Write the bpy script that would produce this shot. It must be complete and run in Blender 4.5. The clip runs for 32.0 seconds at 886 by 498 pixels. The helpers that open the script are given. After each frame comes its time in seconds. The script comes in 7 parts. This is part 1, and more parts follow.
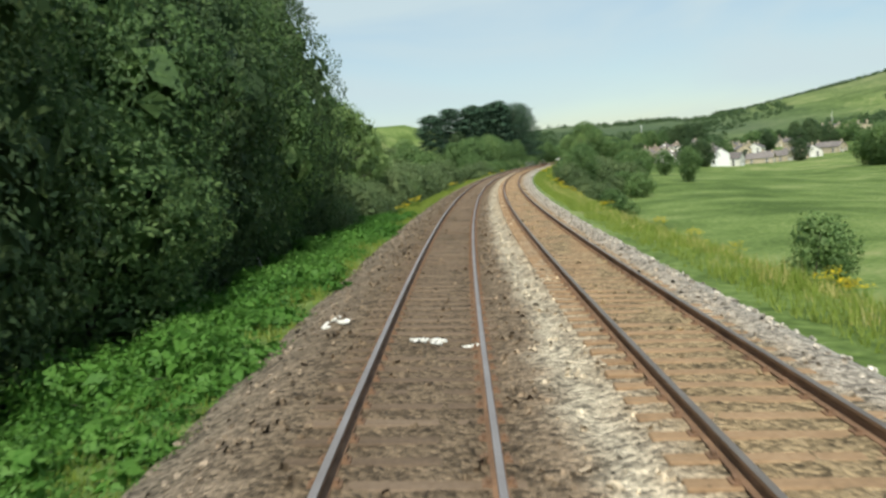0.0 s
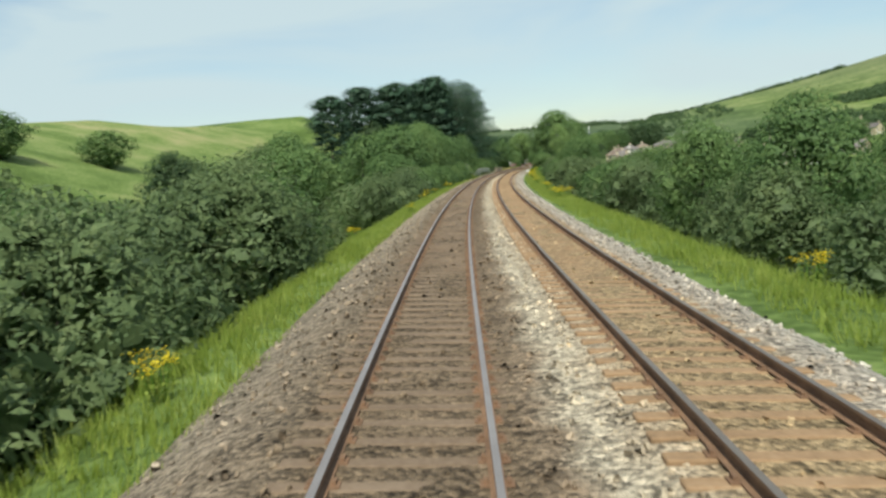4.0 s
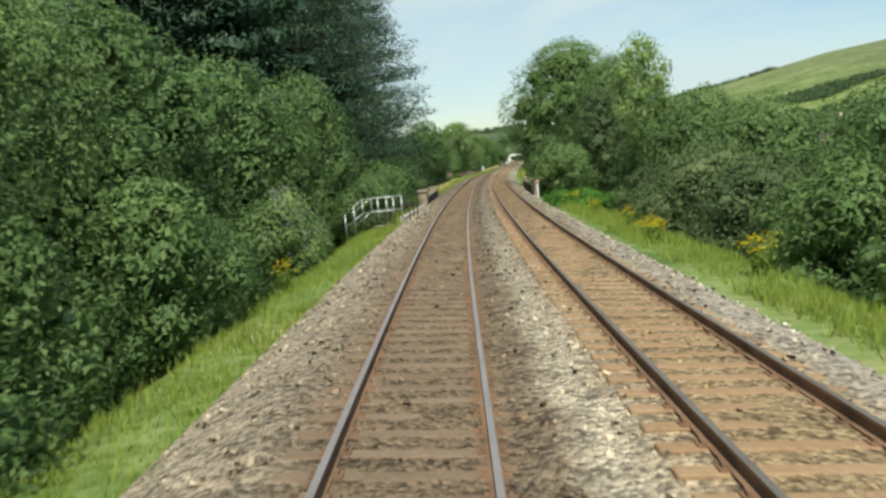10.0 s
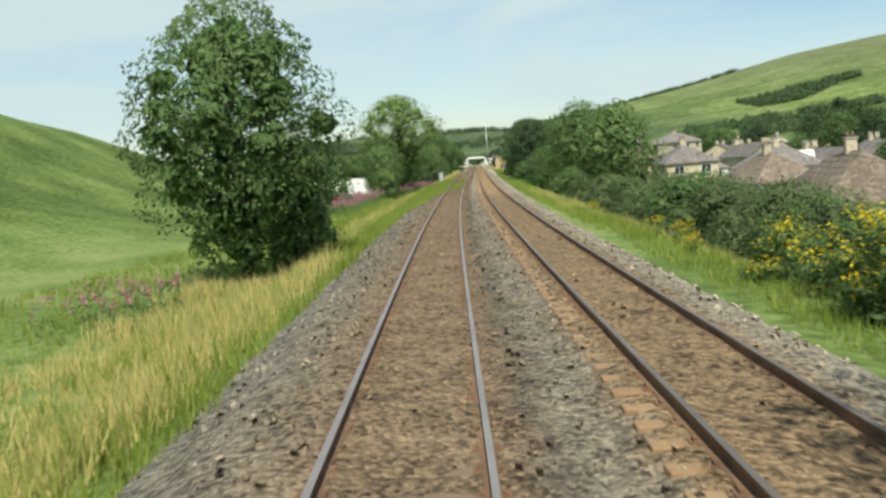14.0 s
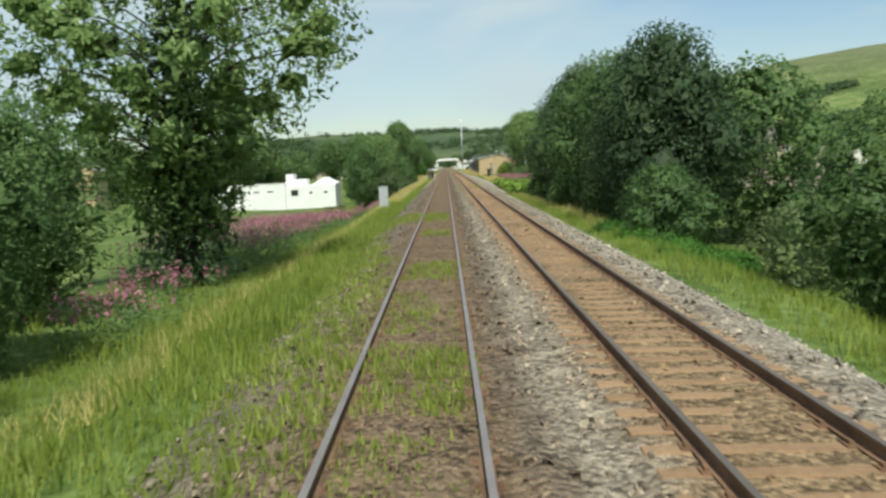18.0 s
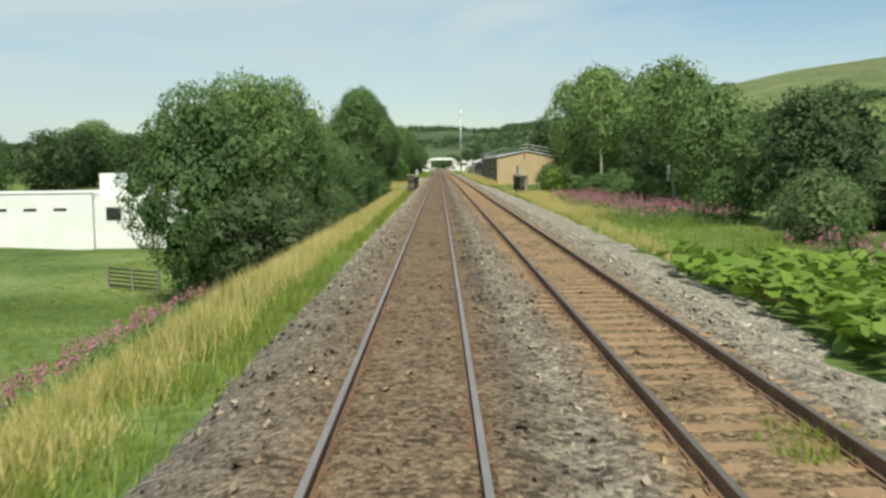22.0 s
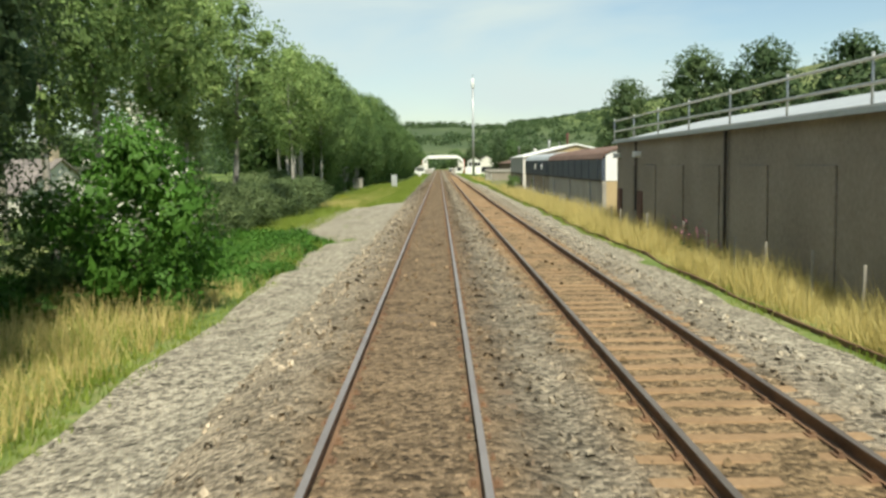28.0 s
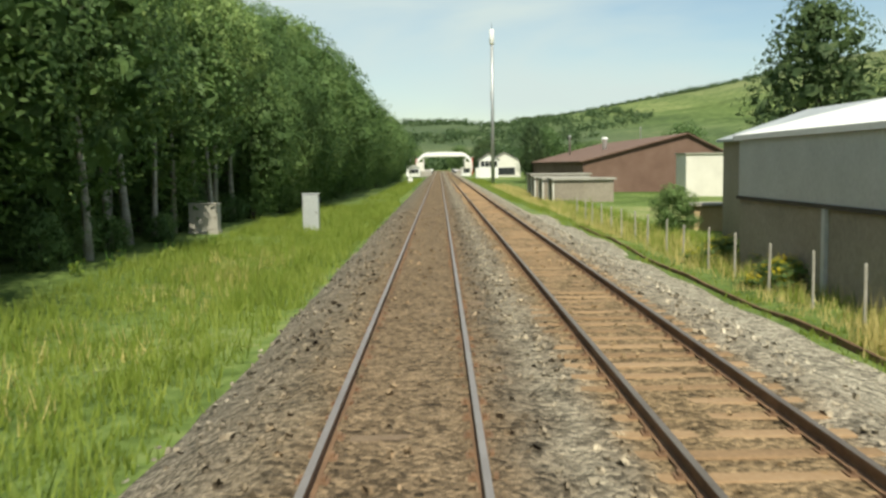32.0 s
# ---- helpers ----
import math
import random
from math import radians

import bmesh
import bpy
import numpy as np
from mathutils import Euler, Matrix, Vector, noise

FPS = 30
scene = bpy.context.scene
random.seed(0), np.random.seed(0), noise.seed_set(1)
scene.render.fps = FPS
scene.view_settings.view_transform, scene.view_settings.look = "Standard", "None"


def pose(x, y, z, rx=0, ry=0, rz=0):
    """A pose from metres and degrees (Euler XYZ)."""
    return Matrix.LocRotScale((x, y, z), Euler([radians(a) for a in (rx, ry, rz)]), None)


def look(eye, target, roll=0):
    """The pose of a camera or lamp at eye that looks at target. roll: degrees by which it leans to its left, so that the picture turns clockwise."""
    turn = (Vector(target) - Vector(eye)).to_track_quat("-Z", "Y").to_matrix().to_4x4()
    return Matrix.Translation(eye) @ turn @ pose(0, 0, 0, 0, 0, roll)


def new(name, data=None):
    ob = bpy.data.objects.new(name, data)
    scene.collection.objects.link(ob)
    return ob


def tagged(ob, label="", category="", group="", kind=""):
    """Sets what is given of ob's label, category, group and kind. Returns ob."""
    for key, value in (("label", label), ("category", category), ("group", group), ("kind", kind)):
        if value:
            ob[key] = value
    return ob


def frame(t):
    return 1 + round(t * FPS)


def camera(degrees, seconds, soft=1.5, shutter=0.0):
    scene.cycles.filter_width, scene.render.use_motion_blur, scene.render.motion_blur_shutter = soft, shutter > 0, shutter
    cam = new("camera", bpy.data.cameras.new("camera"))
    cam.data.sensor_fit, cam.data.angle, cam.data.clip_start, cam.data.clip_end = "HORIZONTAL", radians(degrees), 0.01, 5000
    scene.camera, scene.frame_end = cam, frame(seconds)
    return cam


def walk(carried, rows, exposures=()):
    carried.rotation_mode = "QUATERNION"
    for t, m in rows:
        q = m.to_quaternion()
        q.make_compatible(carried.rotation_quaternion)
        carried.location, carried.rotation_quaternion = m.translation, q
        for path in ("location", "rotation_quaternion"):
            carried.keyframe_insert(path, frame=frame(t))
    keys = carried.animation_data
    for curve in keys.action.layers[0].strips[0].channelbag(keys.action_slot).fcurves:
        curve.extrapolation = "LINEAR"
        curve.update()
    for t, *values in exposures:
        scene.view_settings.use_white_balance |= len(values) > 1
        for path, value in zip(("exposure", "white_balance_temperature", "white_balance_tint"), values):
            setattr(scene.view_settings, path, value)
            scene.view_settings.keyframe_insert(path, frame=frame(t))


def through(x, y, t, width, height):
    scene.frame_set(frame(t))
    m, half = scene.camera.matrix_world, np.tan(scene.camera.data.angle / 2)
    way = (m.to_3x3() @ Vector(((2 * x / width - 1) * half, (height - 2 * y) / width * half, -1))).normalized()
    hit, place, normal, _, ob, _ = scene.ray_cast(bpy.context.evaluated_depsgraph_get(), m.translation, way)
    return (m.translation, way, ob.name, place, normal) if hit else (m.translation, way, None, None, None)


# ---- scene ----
# ---------- the line: its length, bend and cant ----------
LENS = 50.6
GAUGE = 1.505          # between rail head centres
SIX = 3.436            # between the two track centres
EYE_D, EYE_Z = 0.39, 2.587
PITCH, LEAN, SWING = -5.144, 0.77, -0.236
LAG = 17.2             # the cab points where the line pointed this far back

SPEED = ((-1, 27.9), (3, 27.5), (6, 26.3), (9, 26.4), (12, 26.2), (17, 26.0), (20, 25.4), (25, 25.0), (28, 23.6), (32, 23.2), (60, 23.2))
TURN = ((-9, 1.142), (0, 1.142), (3.5, 0.958), (6, 0.809), (10, 0.861), (14, 0.502), (16.5, 0.475), (18, 0.231), (19.8, 0.0), (60, 0.0))
CANT = ((-9, 3.3), (3, 3.9), (9, 4.4), (13, 3.5), (15.5, 4.6), (18, 2.16), (20.5, 0.0), (60, 0.0))


def ramp(table, v):
    xs, ys = zip(*table)
    return float(np.interp(v, xs, ys))


# distance run against time, heading and place against distance
_t = np.arange(-12.0, 60.01, 0.05)
_v = np.array([ramp(SPEED, t) for t in _t])
_s = np.cumsum(_v) * 0.05
_s -= np.interp(0.0, _t, _s)
_w = np.array([ramp(TURN, t) for t in _t])
STEP = 1.0
_S = np.arange(-260.0, 1301.0, STEP)
_K = np.radians(np.interp(np.interp(_S, _s, _t), _t, _w)) / np.interp(np.interp(_S, _s, _t), _t, _v)
_H = np.cumsum(_K) * STEP
_H -= np.interp(0.0, _S, _H)
_X = np.cumsum(np.sin(_H)) * STEP
_Y = np.cumsum(np.cos(_H)) * STEP
_X -= np.interp(0.0, _S, _X)
_Y -= np.interp(0.0, _S, _Y)
_C = np.array([ramp(CANT, t) for t in np.interp(_S, _s, _t)])


def run(t):
    return float(np.interp(t, _t, _s))


_LX, _LY, _LH, _LC = (a.tolist() for a in (_X, _Y, _H, _C))


def along(s):
    """Index and fraction of a distance in the tables above."""
    u = min(max((s - _S[0]) / STEP, 0.0), len(_LX) - 1.001)
    i = int(u)
    return i, u - i


def heading(s):
    i, f = along(s)
    return _LH[i] + (_LH[i + 1] - _LH[i]) * f


def cant(s):
    i, f = along(s)
    return _LC[i] + (_LC[i + 1] - _LC[i]) * f


def place(s, d=0.0, z=0.0):
    """World place of a point s metres along the line, d to its right, z above the rails."""
    i, f = along(s)
    h = _LH[i] + (_LH[i + 1] - _LH[i]) * f
    over = max(0.0, s - 1300.0) + min(0.0, s + 260.0)
    x = _LX[i] + (_LX[i + 1] - _LX[i]) * f + over * math.sin(h)
    y = _LY[i] + (_LY[i + 1] - _LY[i]) * f + over * math.cos(h)
    return Vector((x + d * math.cos(h), y - d * math.sin(h), z))


def drift(s):
    """How far the second track strays from its mean distance."""
    return float(np.interp(s, (560, 610, 680, 730, 790), (0.0, 0.06, 0.06, 0.0, -0.13)))


def canted(s, d, z, centre=0.0):
    """The same for a point of a track that leans into the bend about its own centre."""
    c = math.radians(cant(s))
    if centre:
        d, centre = d + drift(s), centre + drift(s)
    e = d - centre
    return place(s, centre + e * math.cos(c) + z * math.sin(c), z * math.cos(c) - e * math.sin(c))


def eye(t):
    s = run(t)
    p = canted(s, EYE_D, EYE_Z)
    return pose(p.x, p.y, p.z, 90 + PITCH, LEAN + cant(s), -math.degrees(heading(s - LAG)) + SWING)


cam = camera(LENS, 32.0, soft=2.7, shutter=0.08)
walk(cam, [(k * 0.5, eye(k * 0.5)) for k in range(65)], [(0, 0.24, 6480, 4), (3.5, 0.26, 6520, 3), (6, 0.28, 6640, 2), (9.5, 0.36, 6680, 2), (13, 0.36, 6700, 2), (16.5, 0.18, 6480, 4), (20, 0.17, 6560, 2), (23, 0.17, 6780, 2), (25.5, 0.3, 6950, 2), (28, 0.4, 7080, 2), (30, 0.34, 7150, 2), (32, 0.34, 7150, 2)])

# ---------- sky, sun, exposure ----------
SUN_AZ, SUN_EL = 188.0, 52.0        # clockwise from the first heading, and above the horizon
world = bpy.data.worlds.new("sky")
scene.world = world
world.use_nodes = True
wn, wl = world.node_tree.nodes, world.node_tree.links
wn.clear()
w_out = wn.new("ShaderNodeOutputWorld")
w_bg = wn.new("ShaderNodeBackground")
w_sky = wn.new("ShaderNodeTexSky")
w_sky.sky_type, w_sky.sun_disc = "NISHITA", False
w_sky.sun_elevation, w_sky.sun_rotation = radians(SUN_EL), radians(SUN_AZ)
w_sky.air_density, w_sky.dust_density, w_sky.ozone_density = 1.0, 0.6, 2.0
w_bg.inputs["Strength"].default_value = 0.1
# thin high cloud
w_co, w_map, w_cl, w_ramp, w_mix = (wn.new("ShaderNode" + k) for k in ("TexCoord", "Mapping", "TexNoise", "ValToRGB", "Mix"))
w_mix.data_type = "RGBA"
w_map.inputs["Scale"].default_value = (1.6, 1.6, 7.0)
w_cl.inputs["Scale"].default_value, w_cl.inputs["Detail"].default_value, w_cl.inputs["Distortion"].default_value = 1.3, 6.0, 0.5
w_ramp.color_ramp.elements[0].position, w_ramp.color_ramp.elements[1].position = 0.37, 0.6
w_ramp.color_ramp.elements[0].color, w_ramp.color_ramp.elements[1].color = (0, 0, 0, 1), (0.9, 0.9, 0.9, 1)
wl.new(w_co.outputs["Generated"], w_map.inputs["Vector"])
wl.new(w_map.outputs["Vector"], w_cl.inputs["Vector"])
wl.new(w_cl.outputs["Fac"], w_ramp.inputs["Fac"])
wl.new(w_ramp.outputs["Color"], w_mix.inputs["Factor"])
wl.new(w_sky.outputs["Color"], w_mix.inputs["A"])
w_mix.inputs["B"].default_value = (5.3, 6.2, 6.7, 1)
wl.new(w_mix.outputs["Result"], w_bg.inputs["Color"])
wl.new(w_bg.outputs["Background"], w_out.inputs["Surface"])

sun = new("sun", bpy.data.lights.new("sun", "SUN"))
sun.data.energy, sun.data.angle, sun.data.color = 4.4, radians(0.6), (1.0, 0.95, 0.87)
_a, _e = radians(SUN_AZ), radians(SUN_EL)
sun.matrix_world = look((math.sin(_a) * math.cos(_e) * 50, math.cos(_a) * math.cos(_e) * 50, math.sin(_e) * 50), (0, 0, 0))

# ---------- materials ----------
def nodes_of(name):
    m = bpy.data.materials.new(name)
    m.use_nodes = True
    return m, m.node_tree.nodes, m.node_tree.links, m.node_tree.nodes["Principled BSDF"]


def ramp_node(n, stops):
    r = n.new("ShaderNodeValToRGB")
    cr = r.color_ramp
    while len(cr.elements) < len(stops):
        cr.elements.new(0.5)
    for e, (p, c) in zip(cr.elements, stops):
        e.position, e.color = p, (*c, 1)
    return r


def surface(name, stops, scale=3.0, fine=40.0, rough=0.8, metal=0.0, bump=0.3, depth=0.02, spread=0.0, cells=0.0, stretch=None, island=0.0, spec=0.3):
    """Colour from two scales of noise through stops; relief from the fine one, or from cells; spread varies whole objects, island loose pieces."""
    m, n, l, b = nodes_of(name)
    pos = n.new("ShaderNodeTexCoord").outputs["Object"]
    if stretch:
        mp = n.new("ShaderNodeMapping")
        mp.inputs["Scale"].default_value = stretch
        l.new(pos, mp.inputs["Vector"])
        pos = mp.outputs["Vector"]
    big, small = n.new("ShaderNodeTexNoise"), n.new("ShaderNodeTexNoise")
    big.inputs["Scale"].default_value, big.inputs["Detail"].default_value = scale, 4.0
    small.inputs["Scale"].default_value, small.inputs["Detail"].default_value = fine, 3.0
    for k in (big, small):
        l.new(pos, k.inputs["Vector"])
    mixv = n.new("ShaderNodeMath")
    mixv.operation = "MULTIPLY_ADD"
    mixv.inputs[1].default_value = 0.45
    l.new(small.outputs["Fac"], mixv.inputs[0])
    half = n.new("ShaderNodeMath")
    half.operation = "MULTIPLY"
    half.inputs[1].default_value = 0.55
    l.new(big.outputs["Fac"], half.inputs[0])
    l.new(half.outputs[0], mixv.inputs[2])
    value, height = mixv.outputs[0], small.outputs["Fac"]
    if cells:
        v = n.new("ShaderNodeTexVoronoi")
        v.inputs["Scale"].default_value = cells
        l.new(pos, v.inputs["Vector"])
        sep = n.new("ShaderNodeSeparateColor")
        l.new(v.outputs["Color"], sep.inputs["Color"])
        add = n.new("ShaderNodeMath")
        add.operation = "MULTIPLY_ADD"
        add.inputs[1].default_value = 0.42
        l.new(sep.outputs[0], add.inputs[0])
        sub = n.new("ShaderNodeMath")
        sub.operation = "SUBTRACT"
        sub.inputs[1].default_value = 0.21
        l.new(value, sub.inputs[0])
        l.new(sub.outputs[0], add.inputs[2])
        value = add.outputs[0]
        inv = n.new("ShaderNodeMath")
        inv.operation = "SUBTRACT"
        inv.inputs[0].default_value = 1.0
        l.new(v.outputs["Distance"], inv.inputs[1])
        height = inv.outputs[0]
    for amount, node, out in ((spread, "ShaderNodeObjectInfo", "Random"), (island, "ShaderNodeNewGeometry", "Random Per Island")):
        if amount:
            o = n.new(node)
            a = n.new("ShaderNodeMath")
            a.operation = "MULTIPLY_ADD"
            a.inputs[1].default_value = amount
            l.new(o.outputs[out], a.inputs[0])
            s = n.new("ShaderNodeMath")
            s.operation = "SUBTRACT"
            s.inputs[1].default_value = amount / 2
            l.new(value, s.inputs[0])
            l.new(s.outputs[0], a.inputs[2])
            value = a.outputs[0]
    r = ramp_node(n, stops)
    l.new(value, r.inputs["Fac"])
    l.new(r.outputs["Color"], b.inputs["Base Color"])
    b.inputs["Roughness"].default_value, b.inputs["Metallic"].default_value = rough, metal
    b.inputs["Specular IOR Level"].default_value = spec
    if bump:
        bp = n.new("ShaderNodeBump")
        bp.inputs["Strength"].default_value, bp.inputs["Distance"].default_value = bump, depth
        l.new(height, bp.inputs["Height"])
        l.new(bp.outputs["Normal"], b.inputs["Normal"])
    return m


def leafy(name, stops, through=0.47, patch=0.35):
    """Leaves or blades: each piece has its own shade, whole plants vary, light passes through."""
    m, n, l, b = nodes_of(name)
    g, o = n.new("ShaderNodeNewGeometry"), n.new("ShaderNodeObjectInfo")
    noise_t = n.new("ShaderNodeTexNoise")
    noise_t.inputs["Scale"].default_value = patch
    l.new(g.outputs["Position"], noise_t.inputs["Vector"])
    total = None
    fine = n.new("ShaderNodeTexNoise")
    fine.inputs["Scale"].default_value, fine.inputs["Detail"].default_value = 5.0, 4.0
    l.new(g.outputs["Position"], fine.inputs["Vector"])
    for out, k in ((g.outputs["Random Per Island"], 0.26), (o.outputs["Random"], 0.22), (noise_t.outputs["Fac"], 0.44), (fine.outputs["Fac"], 0.28)):
        a = n.new("ShaderNodeMath")
        a.operation = "MULTIPLY_ADD"
        a.inputs[1].default_value = k
        a.inputs[2].default_value = -0.1
        l.new(out, a.inputs[0])
        if total:
            l.new(total, a.inputs[2])
        total = a.outputs[0]
    r = ramp_node(n, stops)
    l.new(total, r.inputs["Fac"])
    l.new(r.outputs["Color"], b.inputs["Base Color"])
    b.inputs["Roughness"].default_value, b.inputs["Specular IOR Level"].default_value = 0.55, 0.25
    bp = n.new("ShaderNodeBump")
    bp.inputs["Strength"].default_value, bp.inputs["Distance"].default_value = 0.45, 0.08
    l.new(fine.outputs["Fac"], bp.inputs["Height"])
    l.new(bp.outputs["Normal"], b.inputs["Normal"])
    tr, mx = n.new("ShaderNodeBsdfTranslucent"), n.new("ShaderNodeMixShader")
    l.new(r.outputs["Color"], tr.inputs["Color"])
    mx.inputs[0].default_value = through
    l.new(b.outputs[0], mx.inputs[1])
    l.new(tr.outputs[0], mx.inputs[2])
    l.new(mx.outputs[0], n["Material Output"].inputs["Surface"])
    return m


LEAF_OAK = leafy("leaves_mid_green", ((0.1, (0.056, 0.106, 0.047)), (0.5, (0.143, 0.237, 0.081)), (0.95, (0.356, 0.472, 0.180))))
LEAF_DARK = leafy("leaves_dark_green", ((0.1, (0.036, 0.066, 0.033)), (0.5, (0.084, 0.138, 0.060)), (0.95, (0.207, 0.275, 0.104))))
LEAF_PALE = leafy("leaves_pale_green", ((0.1, (0.095, 0.156, 0.058)), (0.5, (0.232, 0.343, 0.117)), (0.95, (0.535, 0.659, 0.259))))
LEAF_PINE = leafy("needles", ((0.1, (0.021, 0.048, 0.028)), (0.5, (0.044, 0.088, 0.051)), (0.95, (0.120, 0.192, 0.084))), 0.15)
LEAF_HAW = leafy("leaves_olive", ((0.1, (0.062, 0.097, 0.045)), (0.5, (0.153, 0.216, 0.092)), (0.95, (0.335, 0.402, 0.178))))
LEAF_BRAMBLE = leafy("leaves_bright", ((0.1, (0.033, 0.094, 0.020)), (0.5, (0.099, 0.236, 0.038)), (0.95, (0.215, 0.392, 0.093))))
LEAF_LIME = leafy("leaves_lime", ((0.1, (0.1, 0.16, 0.03)), (0.5, (0.22, 0.33, 0.06)), (0.95, (0.38, 0.48, 0.14))))
GRASS_GREEN = leafy("grass_green", ((0.1, (0.079, 0.120, 0.019)), (0.5, (0.198, 0.269, 0.042)), (0.95, (0.423, 0.454, 0.121))), 0.35, 0.5)
GRASS_DRY = leafy("grass_straw", ((0.1, (0.3, 0.27, 0.08)), (0.5, (0.62, 0.52, 0.21)), (0.95, (0.82, 0.7, 0.38))), 0.3, 0.6)
YELLOW = leafy("ragwort_yellow", ((0.1, (0.5, 0.36, 0.01)), (0.5, (0.72, 0.56, 0.02)), (0.95, (0.85, 0.7, 0.08))), 0.3)
PINK = leafy("fireweed_pink", ((0.1, (0.3, 0.1, 0.15)), (0.5, (0.46, 0.19, 0.25)), (0.95, (0.6, 0.33, 0.38))), 0.3)
BARK = surface("bark", ((0.3, (0.035, 0.028, 0.02)), (0.6, (0.1, 0.085, 0.065)), (0.8, (0.17, 0.15, 0.12))), 2, 25, 0.9, bump=0.6)
BARK_PALE = surface("birch_bark", ((0.3, (0.09, 0.08, 0.07)), (0.5, (0.32, 0.3, 0.26)), (0.8, (0.48, 0.46, 0.42))), 3, 20, 0.8, bump=0.4)
STEEL = surface("rail_head_steel", ((0.3, (0.24, 0.21, 0.2)), (0.7, (0.38, 0.345, 0.33))), 1.0, 60, 0.5, 0.5, 0.05)
RUST = surface("rail_rust", ((0.3, (0.090, 0.054, 0.034)), (0.6, (0.225, 0.132, 0.078)), (0.8, (0.330, 0.195, 0.116))), 1.5, 30, 0.85, bump=0.3)
SLEEPER = surface("sleeper_brown", ((0.25, (0.07, 0.048, 0.03)), (0.5, (0.15, 0.104, 0.068)), (0.8, (0.24, 0.175, 0.12))), 0.8, 14, 0.9, bump=0.6, depth=0.02, spread=0.2)
SLEEPER_RED = surface("sleeper_rust_red", ((0.25, (0.15, 0.095, 0.052)), (0.5, (0.28, 0.18, 0.1)), (0.8, (0.38, 0.265, 0.16))), 0.8, 14, 0.9, bump=0.6, depth=0.02, spread=0.25)
LEAF_WHITE = leafy("catkin_white", ((0.1, (0.4, 0.42, 0.33)), (0.9, (0.75, 0.76, 0.68))), 0.2)
LILAC = leafy("lilac_flowers", ((0.1, (0.1, 0.08, 0.13)), (0.9, (0.3, 0.24, 0.36))), 0.2)
BUTTER = leafy("butterbur_leaf", ((0.1, (0.07, 0.14, 0.02)), (0.5, (0.16, 0.26, 0.035)), (0.95, (0.3, 0.4, 0.08))), 0.35)
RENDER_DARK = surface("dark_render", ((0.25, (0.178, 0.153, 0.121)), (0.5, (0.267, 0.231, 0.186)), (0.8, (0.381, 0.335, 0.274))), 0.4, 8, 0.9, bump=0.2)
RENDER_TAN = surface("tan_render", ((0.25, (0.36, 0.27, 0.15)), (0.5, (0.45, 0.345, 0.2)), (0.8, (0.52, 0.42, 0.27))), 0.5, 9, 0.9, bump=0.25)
CONCRETE = surface("concrete", ((0.2, (0.2, 0.19, 0.16)), (0.5, (0.34, 0.32, 0.28)), (0.8, (0.46, 0.44, 0.39))), 0.8, 12, 0.9, bump=0.4)
STONE_DARK = surface("sooty_gritstone", ((0.2, (0.02, 0.018, 0.014)), (0.45, (0.055, 0.048, 0.037)), (0.65, (0.12, 0.105, 0.08)), (0.85, (0.23, 0.2, 0.15))), 1.1, 14, 0.95, bump=0.9, depth=0.04, spread=0.3)
COPING = surface("lichened_coping", ((0.2, (0.112, 0.096, 0.063)), (0.5, (0.232, 0.207, 0.147)), (0.8, (0.323, 0.289, 0.217))), 1.2, 12, 0.95, bump=0.6, spread=0.2)
HOUSE_STONE = surface("house_stone", ((0.2, (0.34, 0.28, 0.19)), (0.5, (0.48, 0.41, 0.29)), (0.8, (0.58, 0.51, 0.39))), 0.6, 6, 0.95, bump=0.4, cells=4, spread=0.2)
SLATE = surface("slate_roof", ((0.25, (0.1, 0.09, 0.085)), (0.5, (0.17, 0.15, 0.14)), (0.8, (0.25, 0.22, 0.2))), 0.6, 7, 0.8, bump=0.4, cells=3.5, spread=0.3)
TILE_RED = surface("brown_roof_sheets", ((0.25, (0.11, 0.065, 0.05)), (0.5, (0.17, 0.105, 0.08)), (0.8, (0.24, 0.16, 0.13))), 0.5, 9, 0.85, bump=0.3)
WHITE = surface("white_paint", ((0.2, (0.66, 0.66, 0.63)), (0.6, (0.8, 0.8, 0.78))), 0.6, 8, 0.6, bump=0.1)
CREAM = surface("cream_paint", ((0.2, (0.55, 0.53, 0.47)), (0.6, (0.7, 0.68, 0.62))), 0.8, 9, 0.6, bump=0.1)
GALV = surface("galvanised_steel", ((0.3, (0.36, 0.37, 0.37)), (0.7, (0.55, 0.56, 0.56))), 3, 30, 0.45, 0.7, 0.1)
DARK_METAL = surface("weathered_dark_steel", ((0.3, (0.03, 0.028, 0.025)), (0.7, (0.09, 0.075, 0.06))), 3, 30, 0.7, 0.3, 0.2)
BLUE_GREY = surface("blue_grey_cladding", ((0.3, (0.053, 0.068, 0.093)), (0.7, (0.105, 0.128, 0.165))), 0.6, 8, 0.5, 0.2, 0.1)
PALE_CLAD = surface("pale_grey_cladding", ((0.3, (0.4, 0.42, 0.43)), (0.7, (0.58, 0.6, 0.6))), 0.6, 8, 0.45, 0.3, 0.1)
NAVY = surface("navy_container", ((0.3, (0.012, 0.016, 0.05)), (0.7, (0.03, 0.036, 0.1))), 1, 9, 0.5, 0.1, 0.1)
GLASS = surface("dark_window_glass", ((0.3, (0.015, 0.018, 0.02)), (0.7, (0.05, 0.055, 0.06))), 0.5, 4, 0.08, 0.0, 0.0, spec=0.8)
DOOR_RED = surface("oxide_red_door", ((0.3, (0.07, 0.025, 0.02)), (0.7, (0.12, 0.045, 0.035))), 1, 9, 0.6, bump=0.1)
